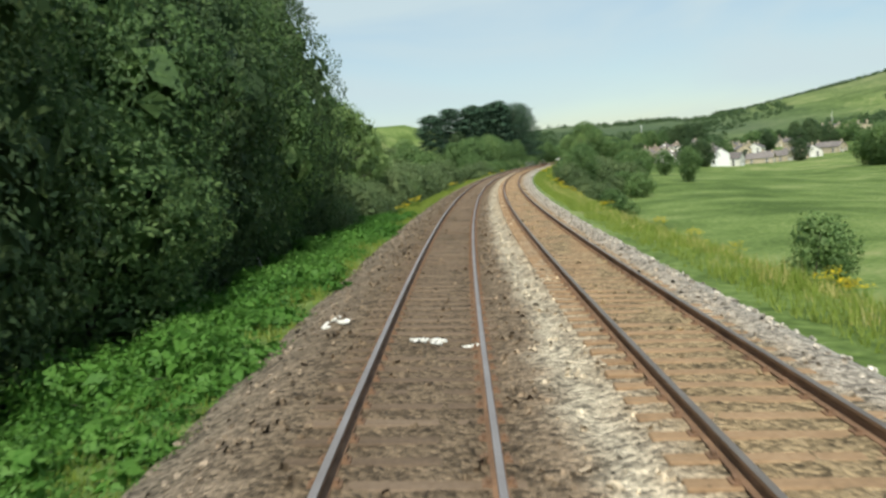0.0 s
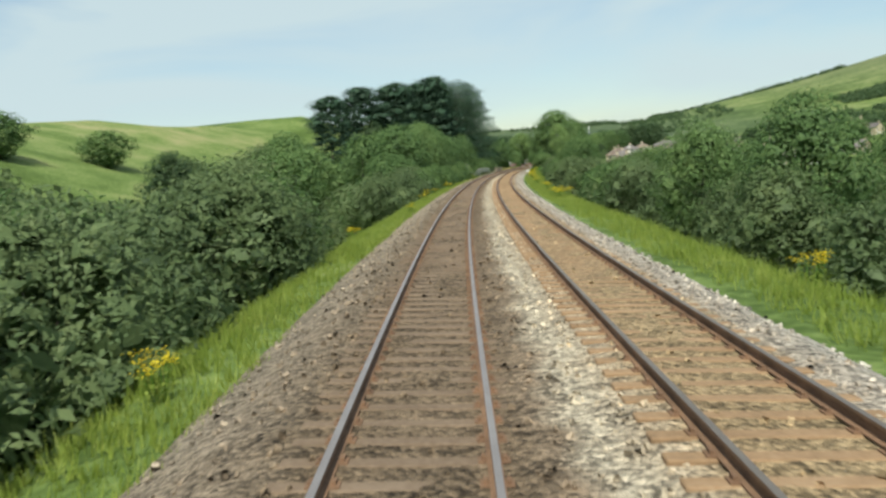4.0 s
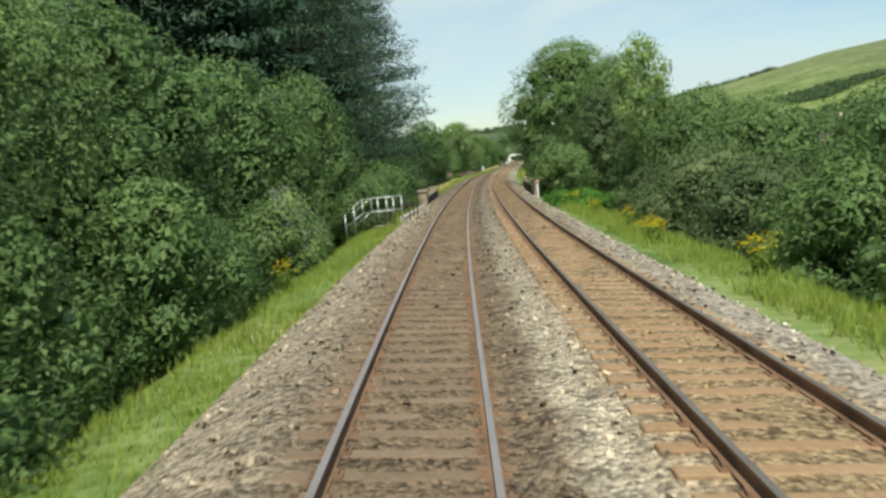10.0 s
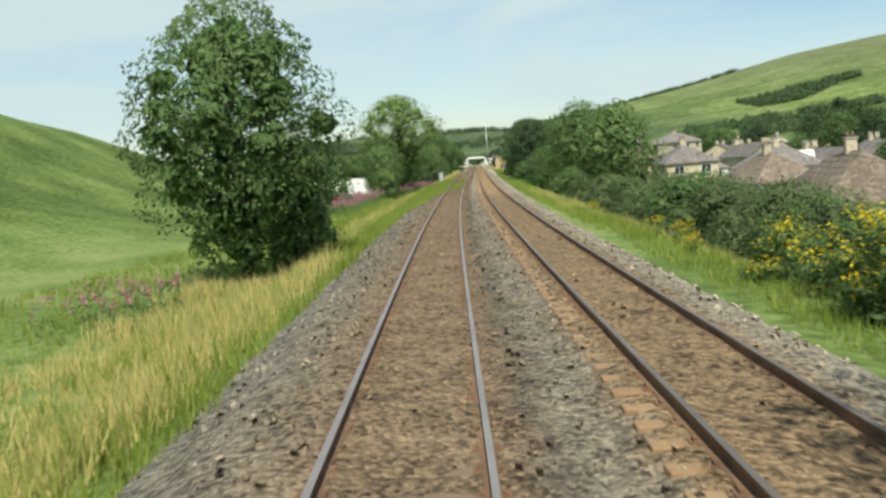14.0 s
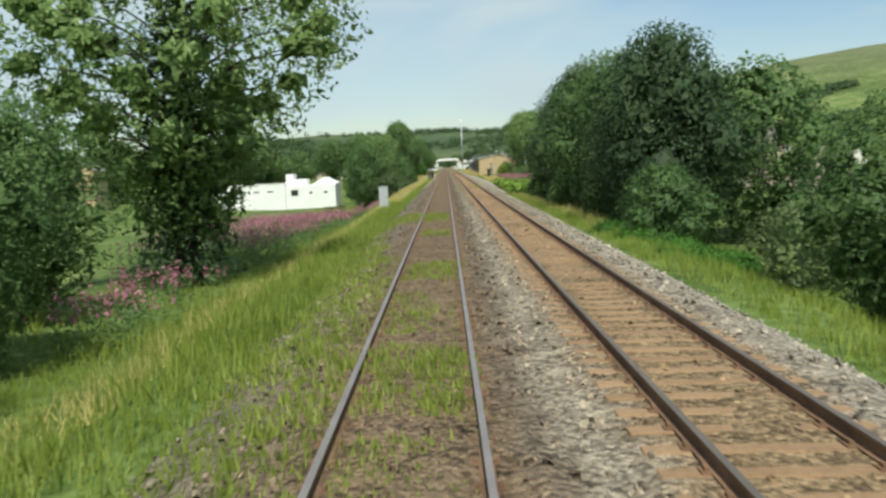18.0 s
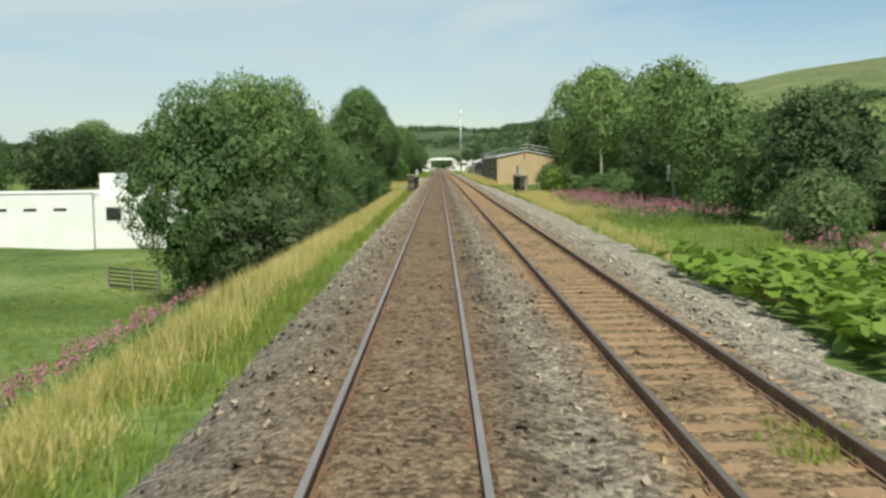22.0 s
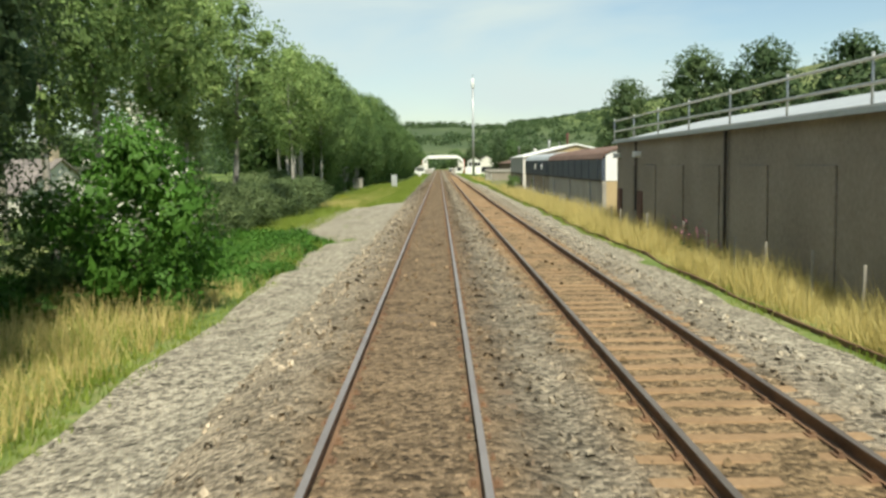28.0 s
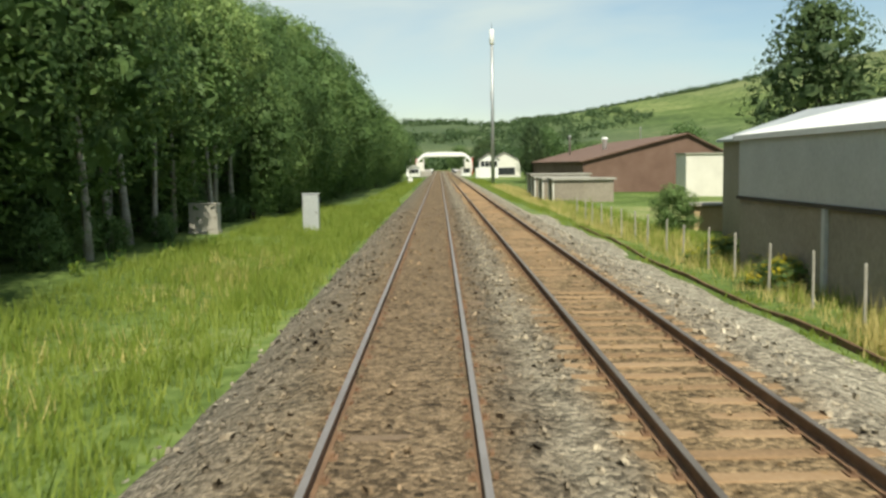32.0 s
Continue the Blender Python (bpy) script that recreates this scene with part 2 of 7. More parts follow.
SIGN_RED = surface("red_enamel", ((0.3, (0.4, 0.03, 0.025)), (0.7, (0.5, 0.05, 0.04))), 2, 20, 0.4, bump=0.05)
SIGN_YELLOW = surface("lime_yellow_board", ((0.3, (0.5, 0.55, 0.04)), (0.7, (0.6, 0.64, 0.06))), 1, 9, 0.5, bump=0.05)
BLACK_PAINT = surface("black_lettering", ((0.3, (0.02, 0.02, 0.025)), (0.7, (0.04, 0.04, 0.045))), 2, 9, 0.5, bump=0.0)
TIMBER = surface("grey_fence_timber", ((0.25, (0.16, 0.14, 0.11)), (0.6, (0.3, 0.27, 0.22)), (0.8, (0.42, 0.39, 0.33))), 2, 20, 0.9, bump=0.4, stretch=(1, 1, 0.2))
STEEL_DULL = surface("rail_head_brown", ((0.3, (0.16, 0.13, 0.105)), (0.7, (0.26, 0.22, 0.185))), 1.0, 60, 0.5, 0.6, 0.05)


# ---------- builders ----------
def mesh_from(name, verts, faces, mats, index=None, uvs=None, smooth=False):
    me = bpy.data.meshes.new(name)
    me.from_pydata([tuple(v) for v in verts], [], [tuple(f) for f in faces])
    for m in mats if isinstance(mats, (list, tuple)) else (mats,):
        me.materials.append(m)
    if index is not None:
        me.polygons.foreach_set("material_index", np.asarray(index, dtype=np.int32))
    if uvs is not None:
        layer = me.uv_layers.new(name="UVMap")
        loops = np.empty(len(me.loops), dtype=np.int32)
        me.loops.foreach_get("vertex_index", loops)
        layer.data.foreach_set("uv", np.asarray(uvs, dtype=np.float32)[loops].ravel())
    if smooth:
        me.polygons.foreach_set("use_smooth", np.ones(len(me.polygons), dtype=bool))
    me.update()
    return me


def clump_normals(leaves, lobes):
    """Leaves turned outwards, and a shading normal for each that follows its clump and its crown."""
    v = np.asarray(leaves, dtype=np.float64)
    rows = np.array(lobes, dtype=np.float64)
    c = v.mean(axis=1)
    out = np.empty_like(c)
    middle = np.array((rows[:, 0].mean(), rows[:, 1].mean(), rows[:, 2].mean() * 0.8))
    for i in range(0, len(c), 4000):
        q = (c[i:i + 4000, None, :] - rows[None, :, :3]) / rows[None, :, [3, 3, 4]]
        k = (q ** 2).sum(axis=2).argmin(axis=1)
        near = q[np.arange(len(k)), k]
        out[i:i + 4000] = near / (np.linalg.norm(near, axis=1, keepdims=True) + 1e-6)
    whole = c - middle
    whole /= np.linalg.norm(whole, axis=1, keepdims=True) + 1e-6
    out = out + 0.5 * whole + (0, 0, 0.12)
    out /= np.linalg.norm(out, axis=1, keepdims=True) + 1e-6
    face = np.cross(v[:, 1] - v[:, 0], v[:, 3] - v[:, 0])
    face /= np.linalg.norm(face, axis=1, keepdims=True) + 1e-9
    flip = (face * out).sum(axis=1) < 0
    v[flip] = v[flip][:, ::-1]
    face[flip] *= -1
    out = 0.68 * out + 0.32 * face
    out /= np.linalg.norm(out, axis=1, keepdims=True) + 1e-6
    return v, np.repeat(out, 4, axis=0)


def quads(name, verts, mat, per=4, lobes=None):
    """Many loose quads (or triangles) at once from an array of corners."""
    soft = None
    if lobes is not None:
        verts, soft = clump_normals(verts, lobes)
    v = np.asarray(verts, dtype=np.float32).reshape(-1, 3)
    me = bpy.data.meshes.new(name)
    n = len(v) // per
    me.vertices.add(len(v))
    me.vertices.foreach_set("co", v.ravel())
    me.loops.add(len(v))
    me.loops.foreach_set("vertex_index", np.arange(len(v), dtype=np.int32))
    me.polygons.add(n)
    me.polygons.foreach_set("loop_start", np.arange(n, dtype=np.int32) * per)
    me.materials.append(mat)
    me.update(calc_edges=True)
    if soft is not None:
        me.normals_split_custom_set(soft.astype(np.float32))
    return me


def part(name, data, parent=None, label=""):
    ob = new(name, data)
    ob.parent = parent
    return tagged(ob, label) if label else ob


def empty(name, m, label, category, group="", kind=""):
    ob = new(name)
    ob.empty_display_size = 0.3
    ob.matrix_basis = m
    return tagged(ob, label, category, group, kind)


def box_bm(bm, x0, x1, y0, y1, z0, z1, bevel=0.0, m=None):
    geo = bmesh.ops.create_cube(bm, size=1.0)["verts"]
    bmesh.ops.scale(bm, vec=(x1 - x0, y1 - y0, z1 - z0), verts=geo)
    bmesh.ops.translate(bm, vec=((x0 + x1) / 2, (y0 + y1) / 2, (z0 + z1) / 2), verts=geo)
    if m is not None:
        bmesh.ops.transform(bm, matrix=m, verts=geo)
    if bevel:
        edges = list({e for v in geo for e in v.link_edges})
        bmesh.ops.bevel(bm, geom=edges, offset=bevel, segments=1, affect="EDGES")


def box(name, x0, x1, y0, y1, z0, z1, mat, parent=None, bevel=0.0, label="", m=None):
    bm = bmesh.new()
    box_bm(bm, x0, x1, y0, y1, z0, z1, bevel, m)
    return done(name, bm, mat, parent, label)


def done(name, bm, mat, parent=None, label=""):
    me = bpy.data.meshes.new(name)
    bm.to_mesh(me)
    bm.free()
    for k in mat if isinstance(mat, (list, tuple)) else (mat,):
        me.materials.append(k)
    return part(name, me, parent, label)


def tube(pts, radii, sides=6):
    """Verts and faces of a tapered tube through pts."""
    vs, fs = [], []
    pts = [Vector(p) for p in pts]
    for i, p in enumerate(pts):
        ax = (pts[min(i + 1, len(pts) - 1)] - pts[max(i - 1, 0)]).normalized()
        u = ax.orthogonal().normalized()
        w = ax.cross(u)
        for k in range(sides):
            a = 2 * math.pi * k / sides
            vs.append(p + (u * math.cos(a) + w * math.sin(a)) * radii[i])
    for i in range(len(pts) - 1):
        for k in range(sides):
            a, b = i * sides + k, i * sides + (k + 1) % sides
            fs.append((a, b, b + sides, a + sides))
    fs.append(tuple(range(sides))[::-1])
    fs.append(tuple(range((len(pts) - 1) * sides, len(pts) * sides)))
    return vs, fs


def tubes(name, runs, mat, sides=6, smooth=True):
    vs, fs = [], []
    for pts, radii in runs:
        a, b = tube(pts, radii, sides)
        fs += [tuple(i + len(vs) for i in f) for f in b]
        vs += a
    return mesh_from(name, vs, fs, mat, smooth=smooth)


def at(s, d, z=0.0, turn=0.0):
    """Pose at a place on the line: its y runs along the line, its x to the right."""
    p = place(s, d, z)
    return pose(p.x, p.y, p.z, 0, 0, -math.degrees(heading(s)) + turn)


# ---------- lie of the land, in metres along and across the line ----------
LEFT = ((-300, -4), (0, -4.2), (110, -4.2), (150, -5), (220, -4.2), (300, -3.2), (335, -4.5), (362, -4.5), (376, -1.6), (400, -1.2), (480, -1.0), (540, -1.6), (580, -3.6), (620, -4.6), (660, -5.0), (706, -4.8), (716, -1.0), (740, -0.8), (830, -0.9), (1300, -0.9))
RIGHT = ((-300, -4.5), (100, -4.5), (150, -4.2), (250, -4), (335, -4.6), (364, -4.6), (378, -3.4), (420, -4.2), (480, -4.0), (530, -2.6), (600, -1.0), (684, -1.0), (692, -1.6), (712, -1.2), (722, -0.8), (830, -0.8), (1300, -0.8))


def wave(x, y, k):
    return noise.noise(Vector((x * k, y * k, 3.7)))


def land(s, d):
    """Height of the ground below or above the rails."""
    tilt = math.sin(math.radians(cant(s)))
    if d < 1.7:
        e, low, edge = -d, ramp(LEFT, s), 2.3
        base = tilt * 1.5
    else:
        e, low, edge = d - SIX, ramp(RIGHT, s), 2.4
        base = -tilt * 1.5
    if e < edge:
        z = -0.55
    else:
        q = e - edge
        crest = -0.62 + base * 0.4
        if q < 2.2:
            z = -0.62 + (crest - 0.12 + 0.62) * q / 2.2
        else:
            fall = (q - 2.2) * 0.52
            z = max(crest - 0.12 - fall, low) if low < crest else min(crest - 0.12 + fall, low)
        z += 0.16 * wave(s, d, 0.35) * min(1, q) + 0.5 * wave(s, d, 0.05) * min(1, max(0, q - 4) / 10)
    # hillside pasture left of the first half, valley and fells beyond
    if d < -18:
        near = np.interp(s, (-300, 60, 140, 260, 320, 380, 420, 470, 500, 540, 580, 600, 650, 700, 760, 820), (6, 14, 20.5, 21, 23, 21.5, 19.5, 18, 14.5, 9.5, 3, 1.8, 2, 2, 1, 0))
        z += near * (1 - math.cos(math.pi * min(1, (-d - 18) / np.interp(s, (300, 380, 560, 620), (85, 46, 46, 70))))) / 2
    if d > 30:
        z -= float(np.interp(s, (-300, 60, 300, 480, 560, 640, 760), (2.2, 2.6, 3.6, 4.2, 3.8, 3.4, 2.2))) * min(1, (d - 30) / 40)
        z += max(0, min(d, 330) - 110) * 0.05 + 70 * max(0, d - 330) / 1000
    if s > 1200:
        far = np.interp(d, (-3600, -1200, -700, -430, -250, -100, 60, 200, 330, 450, 560, 700, 980, 1400), (30, 46, 50, 54, 77, 72, 70, 80, 94, 106, 122, 140, 160, 178))
        k = (1 - math.cos(math.pi * min(1, (s - 1200) / 1250))) / 2
        z += k * far * (0.97 + 0.12 * wave(s * 0.5, d, 0.0035)) + 6 * k * wave(s, d, 0.008)
    return z


def on_land(s, d):
    return place(s, d, land(s, d))


# ---------- ground ----------
def field_material():
    m, n, l, b = nodes_of("pasture")
    pos = n.new("ShaderNodeNewGeometry").outputs["Position"]
    ks = []
    for scale, detail in ((0.02, 4), (0.11, 6), (2.6, 6)):
        t = n.new("ShaderNodeTexNoise")
        t.inputs["Scale"].default_value, t.inputs["Detail"].default_value = scale, detail
        l.new(pos, t.inputs["Vector"])
        ks.append(t.outputs["Fac"])
    v = n.new("ShaderNodeTexVoronoi")
    v.inputs["Scale"].default_value = 0.0075
    l.new(pos, v.inputs["Vector"])
    sep = n.new("ShaderNodeSeparateColor")
    l.new(v.outputs["Color"], sep.inputs["Color"])
    total = None
    for src, k, c in ((sep.outputs[0], 0.2, -1.12), (ks[0], 0.9, None), (ks[1], 1.1, None), (ks[2], 0.9, None)):
        a = n.new("ShaderNodeMath")
        a.operation = "MULTIPLY_ADD"
        a.inputs[1].default_value = k
        l.new(src, a.inputs[0])
        if c is not None:
            a.inputs[2].default_value = c
        else:
            l.new(total, a.inputs[2])
        total = a.outputs[0]
    r = ramp_node(n, ((0.22, (0.062, 0.098, 0.024)), (0.45, (0.125, 0.18, 0.05)), (0.6, (0.175, 0.225, 0.074)), (0.74, (0.23, 0.245, 0.1)), (0.92, (0.32, 0.3, 0.15))))
    l.new(total, r.inputs["Fac"])
    # heather and bracken on the fell tops, distance haze greyed into the colour
    high, moor = n.new("ShaderNodeMapRange"), n.new("ShaderNodeMix")
    moor.data_type = "RGBA"
    xyz = n.new("ShaderNodeSeparateXYZ")
    l.new(pos, xyz.inputs[0])
    l.new(xyz.outputs["Z"], high.inputs["Value"])
    high.inputs["From Min"].default_value, high.inputs["From Max"].default_value, high.inputs["To Max"].default_value = 50.0, 170.0, 0.6
    l.new(high.outputs["Result"], moor.inputs["Factor"])
    l.new(r.outputs["Color"], moor.inputs["A"])
    moor.inputs["B"].default_value = (0.16, 0.165, 0.1, 1)
    # plantations over the hills that close the valley
    ends, side, both, wood = n.new("ShaderNodeMapRange"), n.new("ShaderNodeMapRange"), n.new("ShaderNodeMath"), n.new("ShaderNodeMix")
    wood.data_type, both.operation = "RGBA", "MULTIPLY"
    l.new(xyz.outputs["Y"], ends.inputs["Value"])
    ends.inputs["From Min"].default_value, ends.inputs["From Max"].default_value, ends.inputs["To Max"].default_value = 1250.0, 1600.0, 0.7
    l.new(xyz.outputs["X"], side.inputs["Value"])
    side.inputs["From Min"].default_value, side.inputs["From Max"].default_value, side.inputs["To Min"].default_value, side.inputs["To Max"].default_value = 520.0, 760.0, 1.0, 0.0
    l.new(ends.outputs["Result"], both.inputs[0])
    l.new(side.outputs["Result"], both.inputs[1])
    l.new(both.outputs[0], wood.inputs["Factor"])
    l.new(moor.outputs["Result"], wood.inputs["A"])
    wood.inputs["B"].default_value = (0.06, 0.085, 0.055, 1)
    l.new(wood.outputs["Result"], b.inputs["Base Color"])
    b.inputs["Roughness"].default_value, b.inputs["Specular IOR Level"].default_value = 0.95, 0.1
    bp = n.new("ShaderNodeBump")
    bp.inputs["Strength"].default_value, bp.inputs["Distance"].default_value = 0.7, 0.15
    l.new(ks[2], bp.inputs["Height"])
    l.new(bp.outputs["Normal"], b.inputs["Normal"])
    return m


PASTURE = field_material()
G_S = [-900, -600, -400, -250, -150, -100, -60] + list(range(-40, 1200, 4)) + [1200 + 20 * k for k in range(10)] + [1400 + 60 * k for k in range(56)]
G_D = [-3600, -2800, -2100, -1600, -1250, -1000, -800, -640, -520, -420, -340, -280, -230, -190, -160, -135, -112, -92, -76, -62, -50, -41, -34, -28, -24, -20, -17, -14.5, -12.5, -11, -9.8, -8.7, -7.7, -6.8, -6, -5.3, -4.6, -3.9, -3.2, -2.3, 0, 1.7, 3.45,
       5.85, 6.6, 7.3, 8.05, 8.8, 9.6, 10.5, 11.6, 13, 14.6, 16.6, 19, 22, 26, 31, 38, 46, 56, 68, 84, 105, 130, 165, 210, 270, 340, 430, 540, 680, 840, 1010, 1190, 1380]
_v = [on_land(s, d) for s in G_S for d in G_D]
_n = len(G_D)
_f = [(i * _n + j, i * _n + j + 1, (i + 1) * _n + j + 1, (i + 1) * _n + j) for i in range(len(G_S) - 1) for j in range(_n - 1)]
tagged(part("ground", mesh_from("ground", _v, _f, PASTURE, smooth=True)), "rolling green pasture and rough grassy railway banks", "ground", kind="structure")


# ---------- track bed ----------
def ballast_material(name="ballast", lift=0.0, relief=1.0):
    m, n, l, b = nodes_of(name)
    uv = n.new("ShaderNodeUVMap").outputs["UV"]
    pos = n.new("ShaderNodeNewGeometry").outputs["Position"]
    sep = n.new("ShaderNodeSeparateXYZ")
    l.new(uv, sep.inputs[0])

    def calc(op, a, c, d=None):
        k = n.new("ShaderNodeMath")
        k.operation = op
        for i, x in enumerate((a, c, d)):
            if x is None:
                continue
            if isinstance(x, (int, float)):
                k.inputs[i].default_value = x
            else:
                l.new(x, k.inputs[i])
        return k.outputs[0]

    def tex(scale, detail=4.0):
        t = n.new("ShaderNodeTexNoise")
        t.inputs["Scale"].default_value, t.inputs["Detail"].default_value = scale, detail
        l.new(pos, t.inputs["Vector"])
        return t.outputs["Fac"]

    lane = calc("MULTIPLY_ADD", tex(0.9), 0.9, sep.outputs[0])
    lane = calc("MULTIPLY_ADD", lane, 1 / 12.0, (4.0 - 0.45) / 12.0)

    def q(d):
        return (d + 4.0) / 12.0

    tint = ramp_node(n, ((q(-3.4), (0.2, 0.17, 0.13)), (q(-2.2), (0.23, 0.18, 0.13)), (q(-1.1), (0.165, 0.12, 0.077)), (q(0.9), (0.172, 0.126, 0.082)), (q(1.35), (0.23, 0.172, 0.117)),
                         (q(1.75), (0.5, 0.43, 0.32)), (q(2.25), (0.42, 0.34, 0.24)), (q(2.9), (0.31, 0.225, 0.127)), (q(4.3), (0.315, 0.235, 0.135)), (q(4.75), (0.4, 0.34, 0.27)), (q(6.2), (0.44, 0.41, 0.36)), (q(7.3), (0.5, 0.46, 0.38))))
    l.new(lane, tint.inputs["Fac"])
    dull = ramp_node(n, ((q(-3.0), (0.215, 0.195, 0.162)), (q(-1.9), (0.225, 0.19, 0.145)), (q(-1.2), (0.22, 0.172, 0.118)), (q(-0.7), (0.225, 0.16, 0.1)), (q(0.9), (0.225, 0.162, 0.103)), (q(1.25), (0.16, 0.13, 0.095)), (q(1.75), (0.25, 0.215, 0.163)), (q(2.1), (0.23, 0.19, 0.14)),
                         (q(2.5), (0.25, 0.175, 0.1)), (q(4.3), (0.25, 0.175, 0.102)), (q(4.8), (0.29, 0.25, 0.19)), (q(6.2), (0.38, 0.34, 0.265)), (q(7.3), (0.43, 0.385, 0.3))))
    l.new(lane, dull.inputs["Fac"])
    # stretches of darker, older stone along the line
    along = ramp_node(n, ((0.0, (0, 0, 0)), (0.27, (0, 0, 0)), (0.315, (1, 1, 1)), (0.44, (1, 1, 1)), (0.47, (0.6, 0.6, 0.6)), (0.62, (0.9, 0.9, 0.9)), (1.0, (0.8, 0.8, 0.8))))
    l.new(calc("MULTIPLY", sep.outputs[1], 1 / 1000.0), along.inputs["Fac"])
    mix = n.new("ShaderNodeMix")
    mix.data_type = "RGBA"
    l.new(along.outputs["Color"], mix.inputs["Factor"])
    l.new(tint.outputs["Color"], mix.inputs["A"])
    l.new(dull.outputs["Color"], mix.inputs["B"])
    stretch_r = ramp_node(n, ((0.1, (0, 0, 0)), (0.17, (0.75, 0.75, 0.75)), (0.33, (0.75, 0.75, 0.75)), (0.35, (0, 0, 0)), (0.59, (0, 0, 0)), (0.64, (1, 1, 1)), (0.79, (1, 1, 1)), (0.82, (0, 0, 0))))
    l.new(calc("MULTIPLY", sep.outputs[1], 1 / 1000.0), stretch_r.inputs["Fac"])
    side_r = ramp_node(n, ((q(-2.4), (1, 1, 1)), (q(-1.2), (0.25, 0.25, 0.25)), (q(-0.8), (0, 0, 0))))
    l.new(lane, side_r.inputs["Fac"])
    pale = n.new("ShaderNodeMix")
    pale.data_type = "RGBA"
    l.new(calc("MULTIPLY", stretch_r.outputs["Color"], side_r.outputs["Color"]), pale.inputs["Factor"])
    l.new(mix.outputs["Result"], pale.inputs["A"])
    pale.inputs["B"].default_value = (0.4, 0.335, 0.25, 1)
    mix = pale
    vo = n.new("ShaderNodeTexVoronoi")
    vo.inputs["Scale"].default_value = 15.0
    l.new(pos, vo.inputs["Vector"])
    vs = n.new("ShaderNodeSeparateColor")
    l.new(vo.outputs["Color"], vs.inputs["Color"])
    isl = n.new("ShaderNodeNewGeometry").outputs["Random Per Island"]
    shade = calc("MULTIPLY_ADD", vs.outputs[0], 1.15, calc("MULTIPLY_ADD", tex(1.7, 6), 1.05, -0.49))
    shade = calc("MULTIPLY_ADD", isl, 0.35 + lift, shade)
    hue = n.new("ShaderNodeMix")
    hue.data_type, hue.blend_type = "RGBA", "MULTIPLY"
    hue.inputs["Factor"].default_value = 1.0
    grey = n.new("ShaderNodeCombineColor")
    for i in range(3):
        l.new(shade, grey.inputs[i])
    l.new(mix.outputs["Result"], hue.inputs["A"])
    l.new(grey.outputs[0], hue.inputs["B"])
    l.new(hue.outputs["Result"], b.inputs["Base Color"])
    b.inputs["Roughness"].default_value, b.inputs["Specular IOR Level"].default_value = 0.95, 0.15
    bp = n.new("ShaderNodeBump")
    bp.inputs["Strength"].default_value, bp.inputs["Distance"].default_value = relief, 0.07
    l.new(calc("SUBTRACT", 1.0, vo.outputs["Distance"]), bp.inputs["Height"])
    l.new(bp.outputs["Normal"], b.inputs["Normal"])
    return m


STONE = ballast_material()
STONE_LOOSE = ballast_material("loose_stone", 0.4, 0.0)
T0, T1 = -40, 1240


def bed_height(s, d):
    """Stone height over the bed, before cant."""
    sunk = float(np.interp(s, (290, 330, 1300), (0.0, 0.03, 0.03)))
    if d < -1.45:
        z = -0.2 - 0.42 * max(0, (-d - 1.75)) / 0.95
    elif d > SIX + 1.45:
        z = -0.17 - 0.36 * max(0, (d - SIX - 1.75)) / 0.95
    elif 1.2 < d < SIX - 1.2:
        z = -0.155 - 0.03 * math.cos((d - 1.725) * 3)
    elif d <= 1.2:
        z = -0.175 + sunk
    else:
        z = -0.175 + float(np.interp(s, (300, 325, 430, 455), (0.0, 0.035, 0.035, 0.0)))
    return z + 0.035 * wave(s, d, 1.3) + 0.02 * wave(s, d, 3.1)


def bed_place(s, d, z):
    """Cant of the left track to d=0.9, of the right one from d=2.55, blended between."""
    k = min(1, max(0, (d - 0.9) / 1.65))
    return canted(s, d, z, 0.0).lerp(canted(s, d, z, SIX), k)


B_D = [-3.1, -2.7, -2.3, -1.9, -1.5, -1.25, -0.98, -0.75, -0.52, -0.25, 0, 0.25, 0.52, 0.75, 0.98, 1.25, 1.5, 1.725, 1.95, 2.2, 2.47, 2.7, 2.93, 3.2, 3.45, 3.7, 3.97, 4.2, 4.43, 4.7, 4.95, 5.2, 5.6, 6.0, 6.4]
_ss = list(range(T0, 900, 1)) + list(range(900, T1 + 1, 5))
_v = [bed_place(s, d, bed_height(s, d)) for s in _ss for d in B_D]
_uv = [(d, s) for s in _ss for d in B_D]
_n = len(B_D)
_f = [(i * _n + j, i * _n + j + 1, (i + 1) * _n + j + 1, (i + 1) * _n + j) for i in range(len(_ss) - 1) for j in range(_n - 1)]
tagged(part("track_bed", mesh_from("track_bed", _v, _f, STONE, uvs=_uv, smooth=True)), "crushed stone ballast in brown, cream and rusty orange", "ballast", kind="structure")

# gravel spread beyond the bed, left and right
def gravel(rows, side):
    vs, fs, uv = [], [], []
    ss = np.arange(rows[0][0], rows[-1][0] + 0.1, 1.5)
    for s in ss:
        edge = float(np.interp(s, *zip(*rows))) + 0.25 * wave(s, 1.0, 0.5)
        start = -2.3 if side < 0 else 5.7
        for k in range(9):
            d = start + (edge - start) * k / 8
            vs.append(bed_place(s, d, bed_height(s, d) - 0.03) if k == 0 else place(s, d, land(s, d) + 0.05 + 0.035 * (1 - k / 8) + 0.02 * wave(s, d, 2.0)))
            uv.append((6.9 if side < 0 else 6.6, s))
    n = 9
    fs = [(i * n + j, i * n + j + 1, (i + 1) * n + j + 1, (i + 1) * n + j) for i in range(len(ss) - 1) for j in range(n - 1)]
    me = mesh_from("cess_gravel", vs, fs if side > 0 else [f[::-1] for f in fs], STONE, uvs=uv, smooth=True)
    tagged(part("cess_gravel", me), "pale gravel spread along the edge of the track bed", "gravel", kind="structure")


